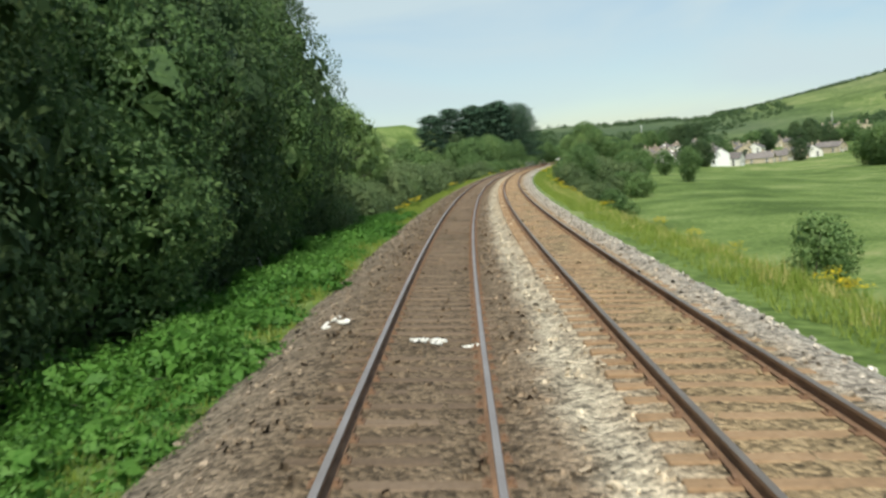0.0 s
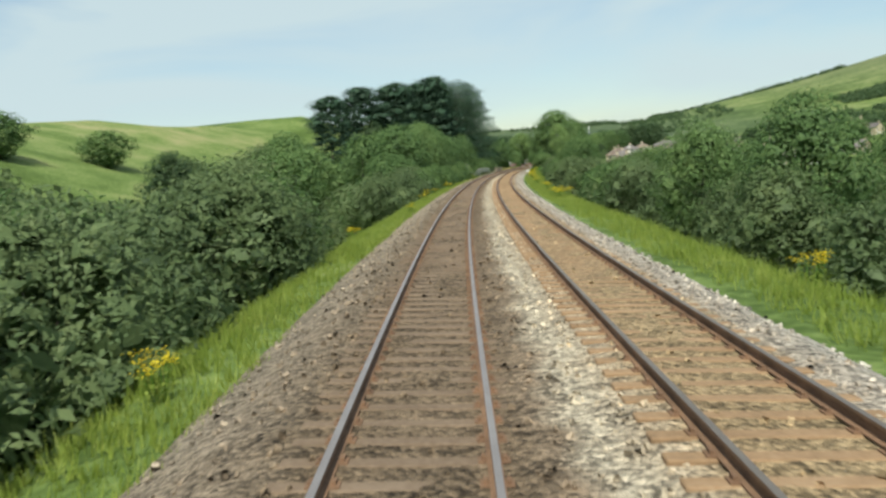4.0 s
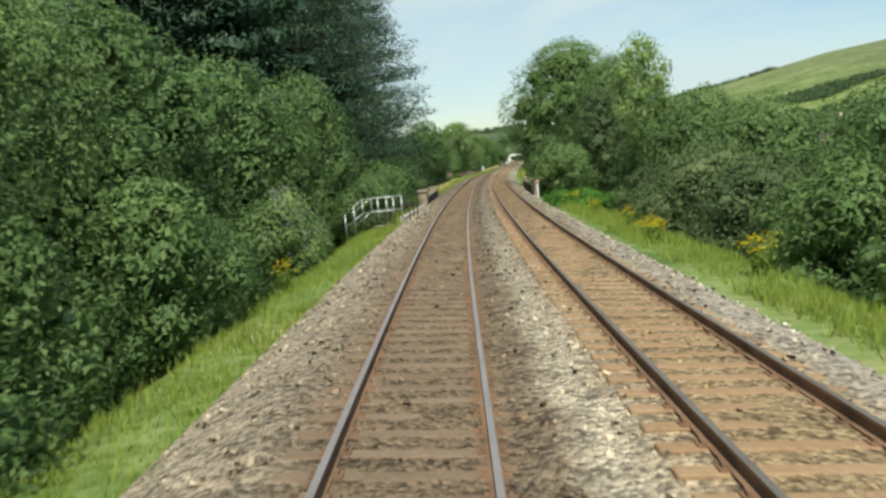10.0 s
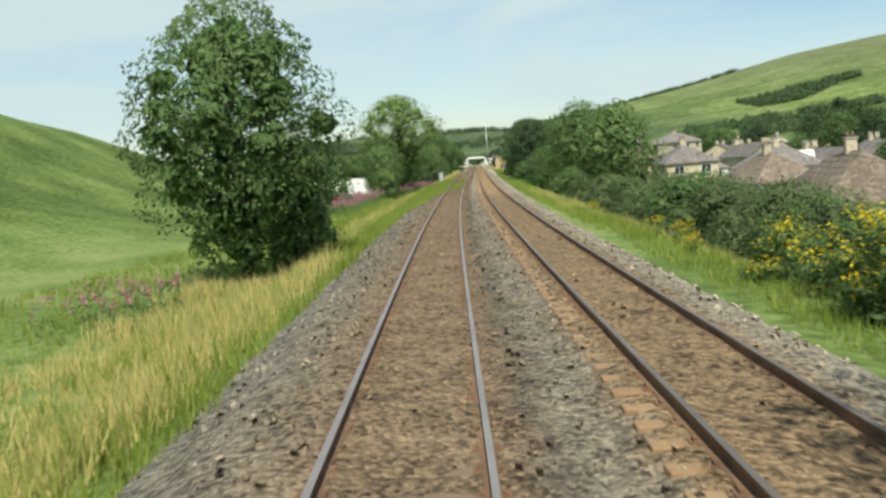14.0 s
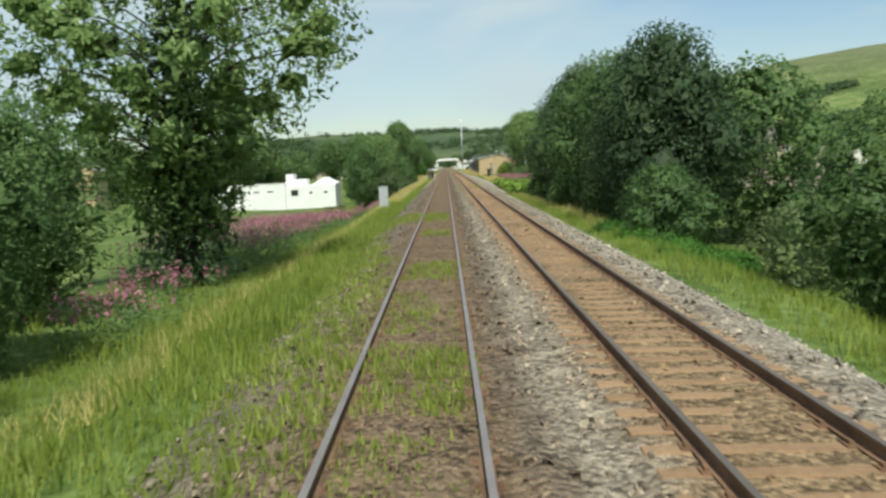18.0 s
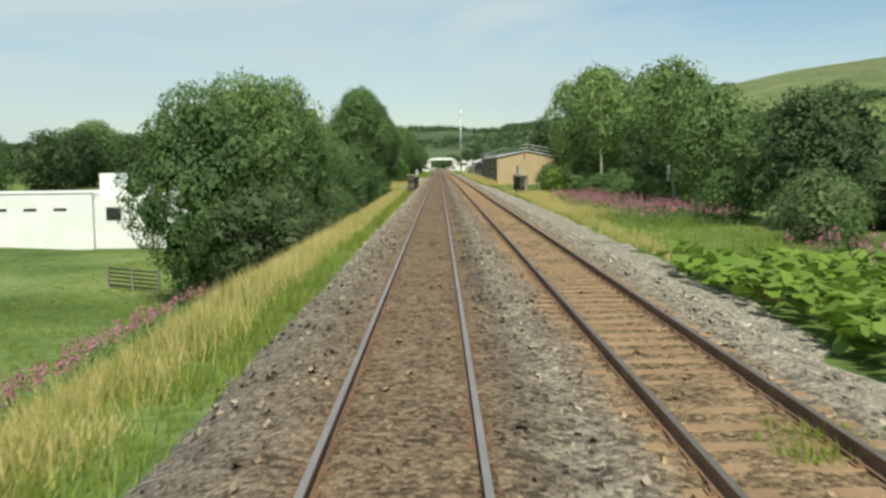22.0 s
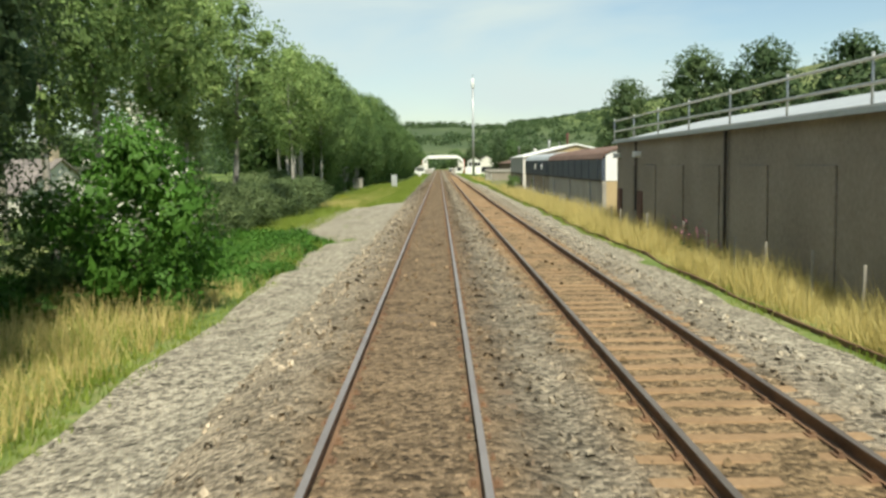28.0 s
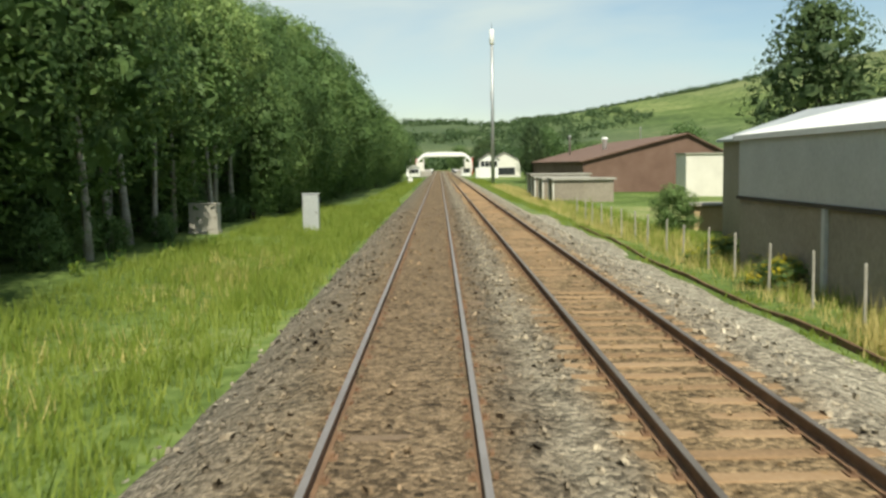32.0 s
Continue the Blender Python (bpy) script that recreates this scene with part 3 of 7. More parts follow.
gravel(((705, -2.8), (712, -4.2), (722, -5.2), (735, -4.3), (748, -4.4), (762, -4.8), (770, -6.0), (776, -7.6), (792, -7.6), (800, -7.2), (804, -5.5), (809, -2.8)), -1)
gravel(((560, 6.3), (590, 6.9), (612, 7.8), (655, 8.0), (690, 8.8), (712, 7.6), (725, 7.1), (880, 7.0)), 1)

# loose stones on top of the bed
_r = np.random.default_rng(4)
_cube = np.array([(-1, -1, -1), (1, -1, -1), (1, 1, -1), (-1, 1, -1), (-1, -1, 1), (1, -1, 1), (1, 1, 1), (-1, 1, 1)]) * 0.5
_squash = np.array((1, 0.8, 0.6))
_cf = ((4, 5, 6, 7), (0, 1, 5, 4), (1, 2, 6, 5), (2, 3, 7, 6), (3, 0, 4, 7))
_v, _f, _uv = [], [], []
_n = 42000
_ra, _rb = _r.uniform(0, 880, _n), _r.uniform(0, 1, (_n, 8))
_lo, _hi = np.array((-3.0, 1.0, 4.4, -3.0)), np.array((6.3, 2.4, 6.3, -1.0))
_pick = (_rb[:, 0] * 4).astype(int)
_rd = _lo[_pick] + (_hi - _lo)[_pick] * _rb[:, 1]
_rv = 1 + _r.uniform(-0.35, 0.35, (_n, 8, 3))
for _k in range(_n):
    s, d = float(_ra[_k]), float(_rd[_k])
    if min(abs(d - 0.7525), abs(d + 0.7525), abs(d - SIX - 0.7525), abs(d - SIX + 0.7525)) < 0.12:
        continue
    p = bed_place(s, d, bed_height(s, d) + 0.012)
    size = 0.04 + 0.055 * float(_rb[_k, 2])
    m = np.array(Euler(_rb[_k, 3:6] * 6.3).to_matrix())
    c = (_cube * _rv[_k]) * size * _squash
    o = len(_v)
    _v += list((c @ m.T) + np.array(p))
    _f += [tuple(i + o for i in q) for q in _cf]
    _uv += [(d, s)] * 8
tagged(part("loose_ballast", mesh_from("loose_ballast", _v, _f, STONE_LOOSE, uvs=_uv)), "loose angular ballast stones strewn over the track bed", "stones", kind="stuff")


# ---------- rails and sleepers ----------
RAIL = ((-0.036, 0.0), (-0.03, 0.005), (0.03, 0.005), (0.036, 0.0), (0.036, -0.036), (0.009, -0.05), (0.009, -0.13), (0.07, -0.147), (0.07, -0.159), (-0.07, -0.159), (-0.07, -0.147), (-0.009, -0.13), (-0.009, -0.05), (-0.036, -0.036))


def rail(track, centre, side):
    vs, fs, ix = [], [], []
    ss = list(np.arange(T0, T1 + 1, 2.5))
    n = len(RAIL)
    for s in ss:
        vs += [canted(s, centre + side * GAUGE / 2 + u, w, centre) for u, w in RAIL]
    for i in range(len(ss) - 1):
        for k in range(n):
            fs.append((i * n + k, i * n + (k + 1) % n, (i + 1) * n + (k + 1) % n, (i + 1) * n + k))
            ix.append(0 if k in (0, 1, 2) else 1)
    part("rail", mesh_from("rail", vs, fs, (STEEL if centre == 0 else STEEL_DULL, RUST), ix), track, "steel rail with a polished head and rusty web")


PITCH_SL = 0.66


def sleepers(track, centre, mat, a, b):
    """Sleepers with rail chairs; single parts between a and b, the rest joined."""
    bm = bmesh.new()
    box_bm(bm, -1.25, 1.25, -0.125, 0.125, -0.15, 0.0, 0.015)
    one = bpy.data.meshes.new("sleeper")
    bm.to_mesh(one)
    bm.free()
    one.materials.append(mat)
    bm = bmesh.new()
    box_bm(bm, -0.15, 0.15, -0.09, 0.09, -0.01, 0.02)
    box_bm(bm, -0.12, -0.08, -0.05, 0.05, 0.015, 0.06)
    box_bm(bm, 0.08, 0.12, -0.05, 0.05, 0.015, 0.06)
    chair = bpy.data.meshes.new("rail_chair")
    bm.to_mesh(chair)
    bm.free()
    chair.materials.append(RUST)
    sv = np.array([v.co for v in one.vertices])
    sf = [tuple(p.vertices) for p in one.polygons]
    cv = np.array([v.co for v in chair.vertices])
    cf = [tuple(p.vertices) for p in chair.polygons]
    vs, fs, ix = [], [], []
    k = 0
    s = T0 + 1.0
    while s < 960:
        p = canted(s, centre, -0.165, centre)
        skew = random.uniform(-0.5, 0.5)
        m = pose(p.x, p.y, p.z, 0, cant(s), -math.degrees(heading(s)) + skew)
        if a < s < b:
            o = part("sleeper", one, track)
            o.matrix_basis = m
            for side in (-1, 1):
                o = part("rail_chair", chair, track)
                o.matrix_basis = m @ Matrix.Translation((side * GAUGE / 2, 0, 0))
        else:
            mm = np.array(m)
            for vv, ff, off in ((sv, sf, 0), (cv, cf, -GAUGE / 2), (cv, cf, GAUGE / 2)):
                if off and s > 860:
                    continue
                q = len(vs)
                w = (vv + (off, 0, 0)) @ mm[:3, :3].T + mm[:3, 3]
                vs += list(w)
                fs += [tuple(i + q for i in f) for f in ff]
                ix += [1 if off else 0] * len(ff)
        s += PITCH_SL
        k += 1
    o = part("sleepers", mesh_from("sleepers", vs, fs, (mat, RUST), ix), track)
    tagged(o, "rows of sleepers sunk in ballast", kind="stuff")


for _name, _c, _m, _a, _b in (("left_track", 0.0, SLEEPER, 0, 100), ("right_track", SIX, SLEEPER_RED, 790, 890)):
    track = tagged(new("railway_track"), "running line of rusty-sided steel rails on brown sleepers" if _c == 0 else "running line of dark rusty rails on orange-brown sleepers", "railway track", "railway tracks")
    for _side in (-1, 1):
        rail(track, _c, _side)
    sleepers(track, _c, _m, _a, _b)


# ---------- plants ----------
def cards(rng, centres, out, size, flat=0.7, droop=0.0, slim=0.75):
    """Leaf sprays as kite-shaped quads round the centres, facing roughly along out."""
    n = len(centres)
    nor = out + rng.normal(0, flat, (n, 3)) + np.array((0, 0, 0.35 - droop))
    nor /= np.linalg.norm(nor, axis=1, keepdims=True) + 1e-9
    ref = rng.normal(0, 1, (n, 3))
    u = np.cross(nor, ref)
    u /= np.linalg.norm(u, axis=1, keepdims=True) + 1e-9
    w = np.cross(nor, u)
    sz = size * rng.uniform(0.6, 1.4, (n, 1))
    bend = nor * sz * 0.25
    a = centres - u * sz
    b = centres - w * sz * slim * rng.uniform(0.4, 0.8, (n, 1)) + bend
    c = centres + u * sz
    d = centres + w * sz * slim * rng.uniform(0.4, 0.8, (n, 1)) + bend
    return np.stack((a, b, c, d), axis=1)


def clumps(rng, lobes, leaves, size, flat=0.7, fill=0.35, droop=0.0, slim=0.75):
    """Leaves over a set of lobes (x, y, z, rx, rz), at their skins and outside their neighbours."""
    rows = np.array(lobes, dtype=np.float32)
    area = rows[:, 3] ** 2
    each = np.maximum(12, 2.4 * leaves * area / area.sum()).astype(int)
    cs, vs = [], []
    for i, (l, k) in enumerate(zip(rows, each)):
        v = rng.normal(0, 1, (k, 3)).astype(np.float32)
        v /= np.linalg.norm(v, axis=1, keepdims=True)
        r = (0.62 + 0.48 * rng.uniform(0, 1, (k, 1)) ** fill).astype(np.float32)
        r *= 1 + 0.2 * np.sin(v[:, :1] * 7 + l[0]) * np.cos(v[:, 2:] * 6 + l[1])
        c = l[:3] + v * r * np.array((l[3], l[3], l[4]), dtype=np.float32)
        q = (c[:, None, :] - rows[None, :, :3]) / rows[None, :, [3, 3, 4]]
        inside = ((q ** 2).sum(axis=2) < 0.5)
        inside[:, i] = False
        keep = ~inside.any(axis=1)
        cs.append(c[keep])
        vs.append(v[keep])
    c, v = np.concatenate(cs), np.concatenate(vs)
    pick = rng.permutation(len(c))[:leaves]
    return cards(rng, c[pick], v[pick] * 0.9, size, flat, droop, slim)


def cores(rng, lobes, k=0.52, each=44):
    """Big shaded leaf sprays deep inside the lobes, which close the crown."""
    out = []
    for x, y, z, r, q in lobes:
        v = rng.normal(0, 1, (each, 3))
        v /= np.linalg.norm(v, axis=1, keepdims=True)
        c = np.array((x, y, z)) + v * np.array((r, r, q)) * k * rng.uniform(0.45, 1.3, (each, 1))
        out.append(cards(rng, c, v * 0.6, r * 0.26, 0.8, slim=0.9))
    return np.concatenate(out)


def branchy(rng, height, girth, crown_lobes, bare=0.25, lean=0.0, every=1, sides=6):
    """Trunk and a limb towards each lobe."""
    top = height * 0.82
    trunk = [(lean * t * t + 0.12 * math.sin(5 * t), 0.1 * math.sin(4 * t + 1), top * t) for t in np.linspace(0, 1, 7)]
    runs = [(trunk, [girth * (1.25 - 1.05 * t) if t else girth * 1.45 for t in np.linspace(0, 1, 7)])]
    for l in crown_lobes[::every]:
        z0 = min(top * 0.9, max(height * bare, l[2] - 0.35 * math.hypot(l[0], l[1]) - 0.3))
        t = z0 / top
        a = Vector((lean * t * t + 0.12 * math.sin(5 * t), 0.1 * math.sin(4 * t + 1), z0))
        b = Vector(l[:3])
        m = a.lerp(b, 0.5) + Vector((0, 0, 0.12 * (b - a).length))
        g = girth * (1.1 - t) * 0.42
        runs.append(([a, m, b], [g, g * 0.6, g * 0.2]))
    return runs


def round_lobes(rng, h, w, n, low=0.25, peak=0.55):
    """Lobes filling an egg-shaped crown of height h and width w."""
    out = []
    for i in range(n):
        t = (i + 0.5) / n
        z = h * (low + (0.97 - low) * t)
        k = (z / h - low) / (1 - low)
        rad = w / 2 * math.sin(math.pi * min(1, max(0.06, k * 0.5 / peak if k < peak else 0.5 + (k - peak) / (1 - peak) * 0.5))) ** 0.7
        a = i * 2.39996 + rng.uniform(-0.4, 0.4)
        lr = w * rng.uniform(0.14, 0.22)
        rr = max(0, rad - lr * 0.8) * rng.uniform(0.55, 1.08)
        out.append((rr * math.cos(a), rr * math.sin(a), min(z, h - lr * 0.6), lr, lr * rng.uniform(0.7, 0.95)))
    return out


PLANTS = {}


def plant(kind, trunk_runs, leaf_quads, leaf_mat, bark, label, category, extra=(), sides=6, core=None):
    """Keeps the meshes of a kind of plant, near and far: wood, leaves and what else it bears."""
    wood_name, leaf_name = ("trunk", "crown") if "tree" in category or category == "conifer" else ("wood", "foliage")
    g = np.random.default_rng(len(PLANTS) + 900)
    far = leaf_quads[g.random(len(leaf_quads)) < (0.6 if category == "conifer" else 0.34)]
    c = far.mean(axis=1, keepdims=True)
    far = c + (far - c) * (1.25 if category == "conifer" else 1.5)
    soft = core[0] if core is not None else None
    if core is not None:
        lobes, k = core
        far = np.concatenate((far, cores(g, lobes, k * 1.05, 26)))
        if category != "conifer":
            leaf_quads = np.concatenate((leaf_quads, cores(g, lobes, k)))
    PLANTS[kind + "_far"] = (label, category, [(wood_name, tubes(kind + "_wood_far", trunk_runs[:5], bark, 4)), (leaf_name, quads(kind + "_leaves_far", far, leaf_mat, 4, soft))])
    PLANTS[kind] = (label, category, [(wood_name, tubes(kind + "_wood", trunk_runs, bark, sides)), (leaf_name, quads(kind + "_leaves", leaf_quads, leaf_mat, 4, soft))]
                    + [(n, quads(kind + "_" + n, q, m)) for n, q, m in extra])


def make_plants():
    for i in range(3):
        g = np.random.default_rng(20 + i)
        lobes = round_lobes(g, 10, 8.4, 40, 0.12)
        plant("oak%d" % i, branchy(g, 10, 0.2, lobes), clumps(g, lobes, 15500, 0.105), LEAF_OAK, BARK, "broadleaf tree with a full mid-green summer crown", "oak tree", core=(lobes, 0.3))
    for i in range(2):
        g = np.random.default_rng(40 + i)
        lobes = round_lobes(g, 10, 7.6, 42, 0.04, 0.4)
        plant("dark%d" % i, branchy(g, 10, 0.2, lobes), clumps(g, lobes, 15500, 0.09), LEAF_DARK, BARK, "dense dark green broadleaf tree, leafy to the ground", "tree", core=(lobes, 0.44))
    for i in range(2):
        g = np.random.default_rng(46 + i)
        lobes = round_lobes(g, 16, 13.4, 70, 0.1, 0.5)
        plant("bigoak%d" % i, branchy(g, 16, 0.32, lobes, every=2), clumps(g, lobes, 36000, 0.105), LEAF_OAK, BARK, "tall broadleaf tree with a full mid-green summer crown", "oak tree", core=(lobes, 0.34))
    g = np.random.default_rng(49)
    lobes = round_lobes(g, 16, 12.2, 76, 0.03, 0.42)
    plant("bigdark0", branchy(g, 16, 0.32, lobes, every=2), clumps(g, lobes, 38000, 0.1), LEAF_DARK, BARK, "tall dense dark green broadleaf tree", "tree", core=(lobes, 0.44))
    for i in range(2):
        g = np.random.default_rng(50 + i)
        lobes = []
        for k in range(84):
            t = k / 84
            z = 2.2 + 13.4 * t
            r = (3.6 * (1 - t) ** 0.5 + 0.3) * g.uniform(0.4, 1.1)
            a = k * 2.4
            lobes.append((r * math.cos(a), r * math.sin(a), z - 0.12 * r, g.uniform(1.1, 1.9), g.uniform(0.34, 0.55)))
        plant("pine%d" % i, branchy(g, 16, 0.22, lobes, 0.1), clumps(g, lobes, 56000, 0.062, 0.5, 0.6, slim=0.55), LEAF_PINE, BARK, "tall dark conifer with layered drooping boughs", "conifer", core=(lobes, 0.44))
    for i in range(2):
        g = np.random.default_rng(60 + i)
        lobes = [(x, y, z, r * 0.85, q) for x, y, z, r, q in round_lobes(g, 11, 5.2, 26, 0.4, 0.55)]
        plant("birch%d" % i, branchy(g, 11, 0.13, lobes, 0.35, 0.6), clumps(g, lobes, 6000, 0.085, 0.9, 0.6), LEAF_PALE, BARK_PALE, "slender pale-barked birch with thin light foliage", "birch tree", core=(lobes, 0.3))
    g = np.random.default_rng(66)
    lobes = [(x, y, z, r * 0.62, q * 0.5) for x, y, z, r, q in round_lobes(g, 12, 10.5, 84, 0.18, 0.55)]
    ivy = [(0.1 * math.sin(k), 0.1, 0.6 + k * 0.75, 1.15 - 0.05 * k, 0.75) for k in range(13)]
    plant("ash", branchy(g, 12, 0.24, lobes, 0.2), clumps(g, lobes, 13000, 0.1, 0.9, 0.6), LEAF_PALE, BARK, "airy grey-green ash with a dark ivy-clad trunk", "tree", [("ivy", np.concatenate((clumps(g, ivy, 2600, 0.1), cores(g, ivy))), LEAF_DARK)], core=(lobes, 0.24))
    plant("willow", branchy(g, 12, 0.2, lobes, 0.15), clumps(g, lobes, 11000, 0.09, 0.9, 0.6), LEAF_PALE, BARK, "feathery grey-green willow above the bank", "tree", core=(lobes, 0.36))
    for i in range(3):
        g = np.random.default_rng(70 + i)
        lobes = round_lobes(g, 3.6, 4.6, 22, 0.02, 0.35)
        plant("haw%d" % i, branchy(g, 3.6, 0.06, lobes, 0.05), clumps(g, lobes, 9500, 0.052, 0.8), LEAF_HAW, BARK, "rounded olive-green hawthorn bush on the bank", "hawthorn", core=(lobes, 0.46))
    for i in range(2):
        g = np.random.default_rng(80 + i)
        lobes = round_lobes(g, 3.4, 3.8, 20, 0.02, 0.4)
        plant("shrub%d" % i, branchy(g, 3.4, 0.05, lobes, 0.05), clumps(g, lobes, 6400, 0.064), LEAF_OAK, BARK, "leafy green shrub beside the line", "shrub", core=(lobes, 0.46))
    g = np.random.default_rng(86)
    lobes = round_lobes(g, 3.4, 3.6, 20, 0.02, 0.4)
    tips = np.concatenate([cards(g, np.array(l[:3]) + g.normal(0, 0.2, (44, 3)) + (0, 0, l[4] * 0.9), np.tile((0, 0, 1.0), (44, 1)), 0.06) for l in lobes[6:]])
    plant("sapling", branchy(g, 3.4, 0.05, lobes, 0.05), clumps(g, lobes, 5200, 0.07), LEAF_LIME, BARK, "young bright green ash bush in the dry grass", "bush", core=(lobes, 0.5))
    plant("flowering", branchy(g, 3.4, 0.05, lobes, 0.05), clumps(g, lobes, 4600, 0.065), LEAF_BRAMBLE, BARK, "young leafy shrub with whitish catkin tips", "bush", [("catkin_mass", tips, LEAF_WHITE)], core=(lobes, 0.6))
    tips = np.concatenate([cards(g, np.array(l[:3]) + g.normal(0, 0.22, (60, 3)) + (0, 0, l[4] * 0.7), np.tile((0, 0, 1.0), (60, 1)), 0.07) for l in lobes[4:]])
    plant("broom", branchy(g, 3.4, 0.05, lobes, 0.05), clumps(g, lobes, 3600, 0.06), LEAF_OAK, BARK, "broom bush covered in yellow flowers", "bush", [("bloom", tips, YELLOW)], core=(lobes, 0.52))
    tips = np.concatenate([cards(g, np.array(l[:3]) + g.normal(0, 0.2, (40, 3)) + (0, 0, l[4] * 0.7), np.tile((0, 0, 1.0), (40, 1)), 0.06) for l in lobes[4:]])
    plant("buddleia", branchy(g, 3.4, 0.05, lobes, 0.05), clumps(g, lobes, 3600, 0.06), LEAF_PALE, BARK, "buddleia bush with dusty purple flower spikes", "bush", [("bloom", tips, LILAC)], core=(lobes, 0.52))
    for i in range(2):
        g = np.random.default_rng(90 + i)
        lobes = [(g.uniform(-1.6, 1.6), g.uniform(-1.6, 1.6), g.uniform(0.1, 0.5), 0.55, 0.35) for _ in range(24)]
        plant("bramble%d" % i, [([(0, 0, 0), (0.3, 0.2, 0.3), (0.8, 0.3, 0.4)], [0.02, 0.015, 0.01]), ([(0, 0, 0), (-0.4, 0.3, 0.35), (-0.9, -0.2, 0.3)], [0.02, 0.015, 0.01])],
              clumps(g, lobes, 3200, 0.056), LEAF_BRAMBLE, BARK, "low bright green bramble patch over the verge", "bramble", sides=5, core=(lobes, 0.6))
    for i in range(2):
        g = np.random.default_rng(100 + i)
        runs, heads, low = [], [], []
        for k in range(12):
            a, r, h = g.uniform(0, 6.3), g.uniform(0.05, 0.5), g.uniform(0.65, 1.05)
            x, y = r * math.cos(a), r * math.sin(a)
            runs.append(([(x * 0.4, y * 0.4, 0), (x * 0.8, y * 0.8, h * 0.6), (x, y, h)], [0.012, 0.009, 0.006]))
            heads.append(np.array((x, y, h)) + g.normal(0, 1, (16, 3)) * (0.1, 0.1, 0.035))
            low.append(np.array((x * 0.7, y * 0.7, h * 0.45)) + g.normal(0, 1, (14, 3)) * (0.1, 0.1, 0.16))
        heads, low = np.concatenate(heads), np.concatenate(low)
        plant("ragwort%d" % i, runs, cards(g, low, np.tile((0, 0, 0.3), (len(low), 1)), 0.055), GRASS_GREEN, LEAF_BRAMBLE, "clump of flowering yellow ragwort in the verge", "ragwort",
              [("bloom", cards(g, heads, np.tile((0, 0, 1.0), (len(heads), 1)), 0.042, 0.3), YELLOW)], 4)


make_plants()


def grow(kind, s, d, size=1.0, wide=None, sink=0.15, turn=None, label="", group="", z=None):
    off = max(-d, d - SIX)
    if size >= 1.3 and off < 18 and kind[:3] in ("oak", "dar"):
        kind = "bigdark0" if kind[:3] == "dar" else "bigoak%d" % (int(s) % 2)
        size, wide = size / 1.6, (wide or size) / 1.6
    if off > (15.0 if kind[:3] == "big" else 13.0 if "crown" == PLANTS[kind][2][1][0] else 9.0) or s > 900:
        kind += "_far"
    text, cat, parts = PLANTS[kind]
    p = on_land(s, d)
    if z is not None:
        p.z = z
    w = wide or size
    m = pose(p.x, p.y, p.z - sink, 0, 0, random.uniform(0, 360) if turn is None else turn) @ Matrix.Diagonal((w, w, size, 1))
    root = empty(cat.replace(" ", "_"), m, label or text, cat, group)
    for name, me in parts:
        o = part(name, me, root)
        if cat == "ragwort":
            tagged(o, kind="stuff")
    return root


def belt(kinds, s0, s1, d0, d1, gap, h0, h1, wide=1.0, group="", label=""):
    """A loose row of plants."""
    s = s0
    while s < s1:
        k = random.choice(kinds)
        size = random.uniform(h0, h1)
        grow(k, s, random.uniform(d0, d1), size, size * wide * random.uniform(0.9, 1.15), group=group, label=label)
        s += gap * random.uniform(0.7, 1.3)

# ---------- trees and bushes along the line ----------
OAK, DARK, PINE, BIRCH, HAW, SHRUB, BRAMBLE = ("oak0", "oak1", "oak2"), ("dark0", "dark1"), ("pine0", "pine1"), ("birch0", "birch1"), ("haw0", "haw1", "haw2"), ("shrub0", "shrub1"), ("bramble0", "bramble1")
BUSHES = HAW + SHRUB


def stand(rows):
    """Plants one by one: kind, along, across, height factor, width factor."""
    for kind, s, d, size, wide in rows:
        grow(random.choice(kind) if isinstance(kind, tuple) else kind, s, d, size, wide)


# left of the first bend: big dark trees, a willow, then hawthorn on the bank
stand([(DARK, 17, -11.5, 1.75, 1.5), (OAK, 26, -11, 1.6, 1.3), (DARK, 34, -11.5, 1.8, 1.5), (OAK, 41, -10.4, 1.6, 1.2), (DARK, 44, -11.2, 1.75, 1.3), (DARK, 47, -11.5, 1.7, 1.3), (DARK, 51, -9.8, 1.65, 1.15), (OAK, 22, -8.6, 0.75, 0.8), (OAK, 12, -9.4, 0.9, 0.9),
       (OAK, 52, -13, 0.9, 0.8), ("willow", 80, -11, 1.1, 0.85), ("willow", 89, -12.5, 1.15, 0.9), ("willow", 98, -12, 1.0, 0.8), (OAK, 76, -10, 0.6, 0.7), (OAK, 92, -12, 0.55, 0.7)])
belt(BUSHES, 56, 104, -7.2, -8.6, 3.4, 1.0, 1.35)
belt(BUSHES, 60, 110, -10, -14, 4.5, 1.2, 1.7)
belt(HAW, 104, 150, -7.8, -9.2, 4, 1.25, 1.6, 1.1)
belt(BUSHES, 100, 180, -11.5, -16, 4.5, 1.75, 2.2, 1.1)
belt(BUSHES, 100, 178, -18, -27, 5, 1.6, 2.1, 1.3)
belt(BUSHES, 110, 186, -28, -44, 5, 1.5, 2.2, 1.4)
belt(BUSHES, 240, 300, -28, -44, 6, 1.5, 2.2, 1.4)
belt(HAW, 198, 238, -8.4, -9.8, 4, 1.2, 1.5, 1.15)
belt(HAW, 186, 190, -10.5, -11.5, 4, 0.85, 0.95, 1.1)
belt(BUSHES, 210, 244, -10, -14, 5, 1.3, 1.7, 1.15)
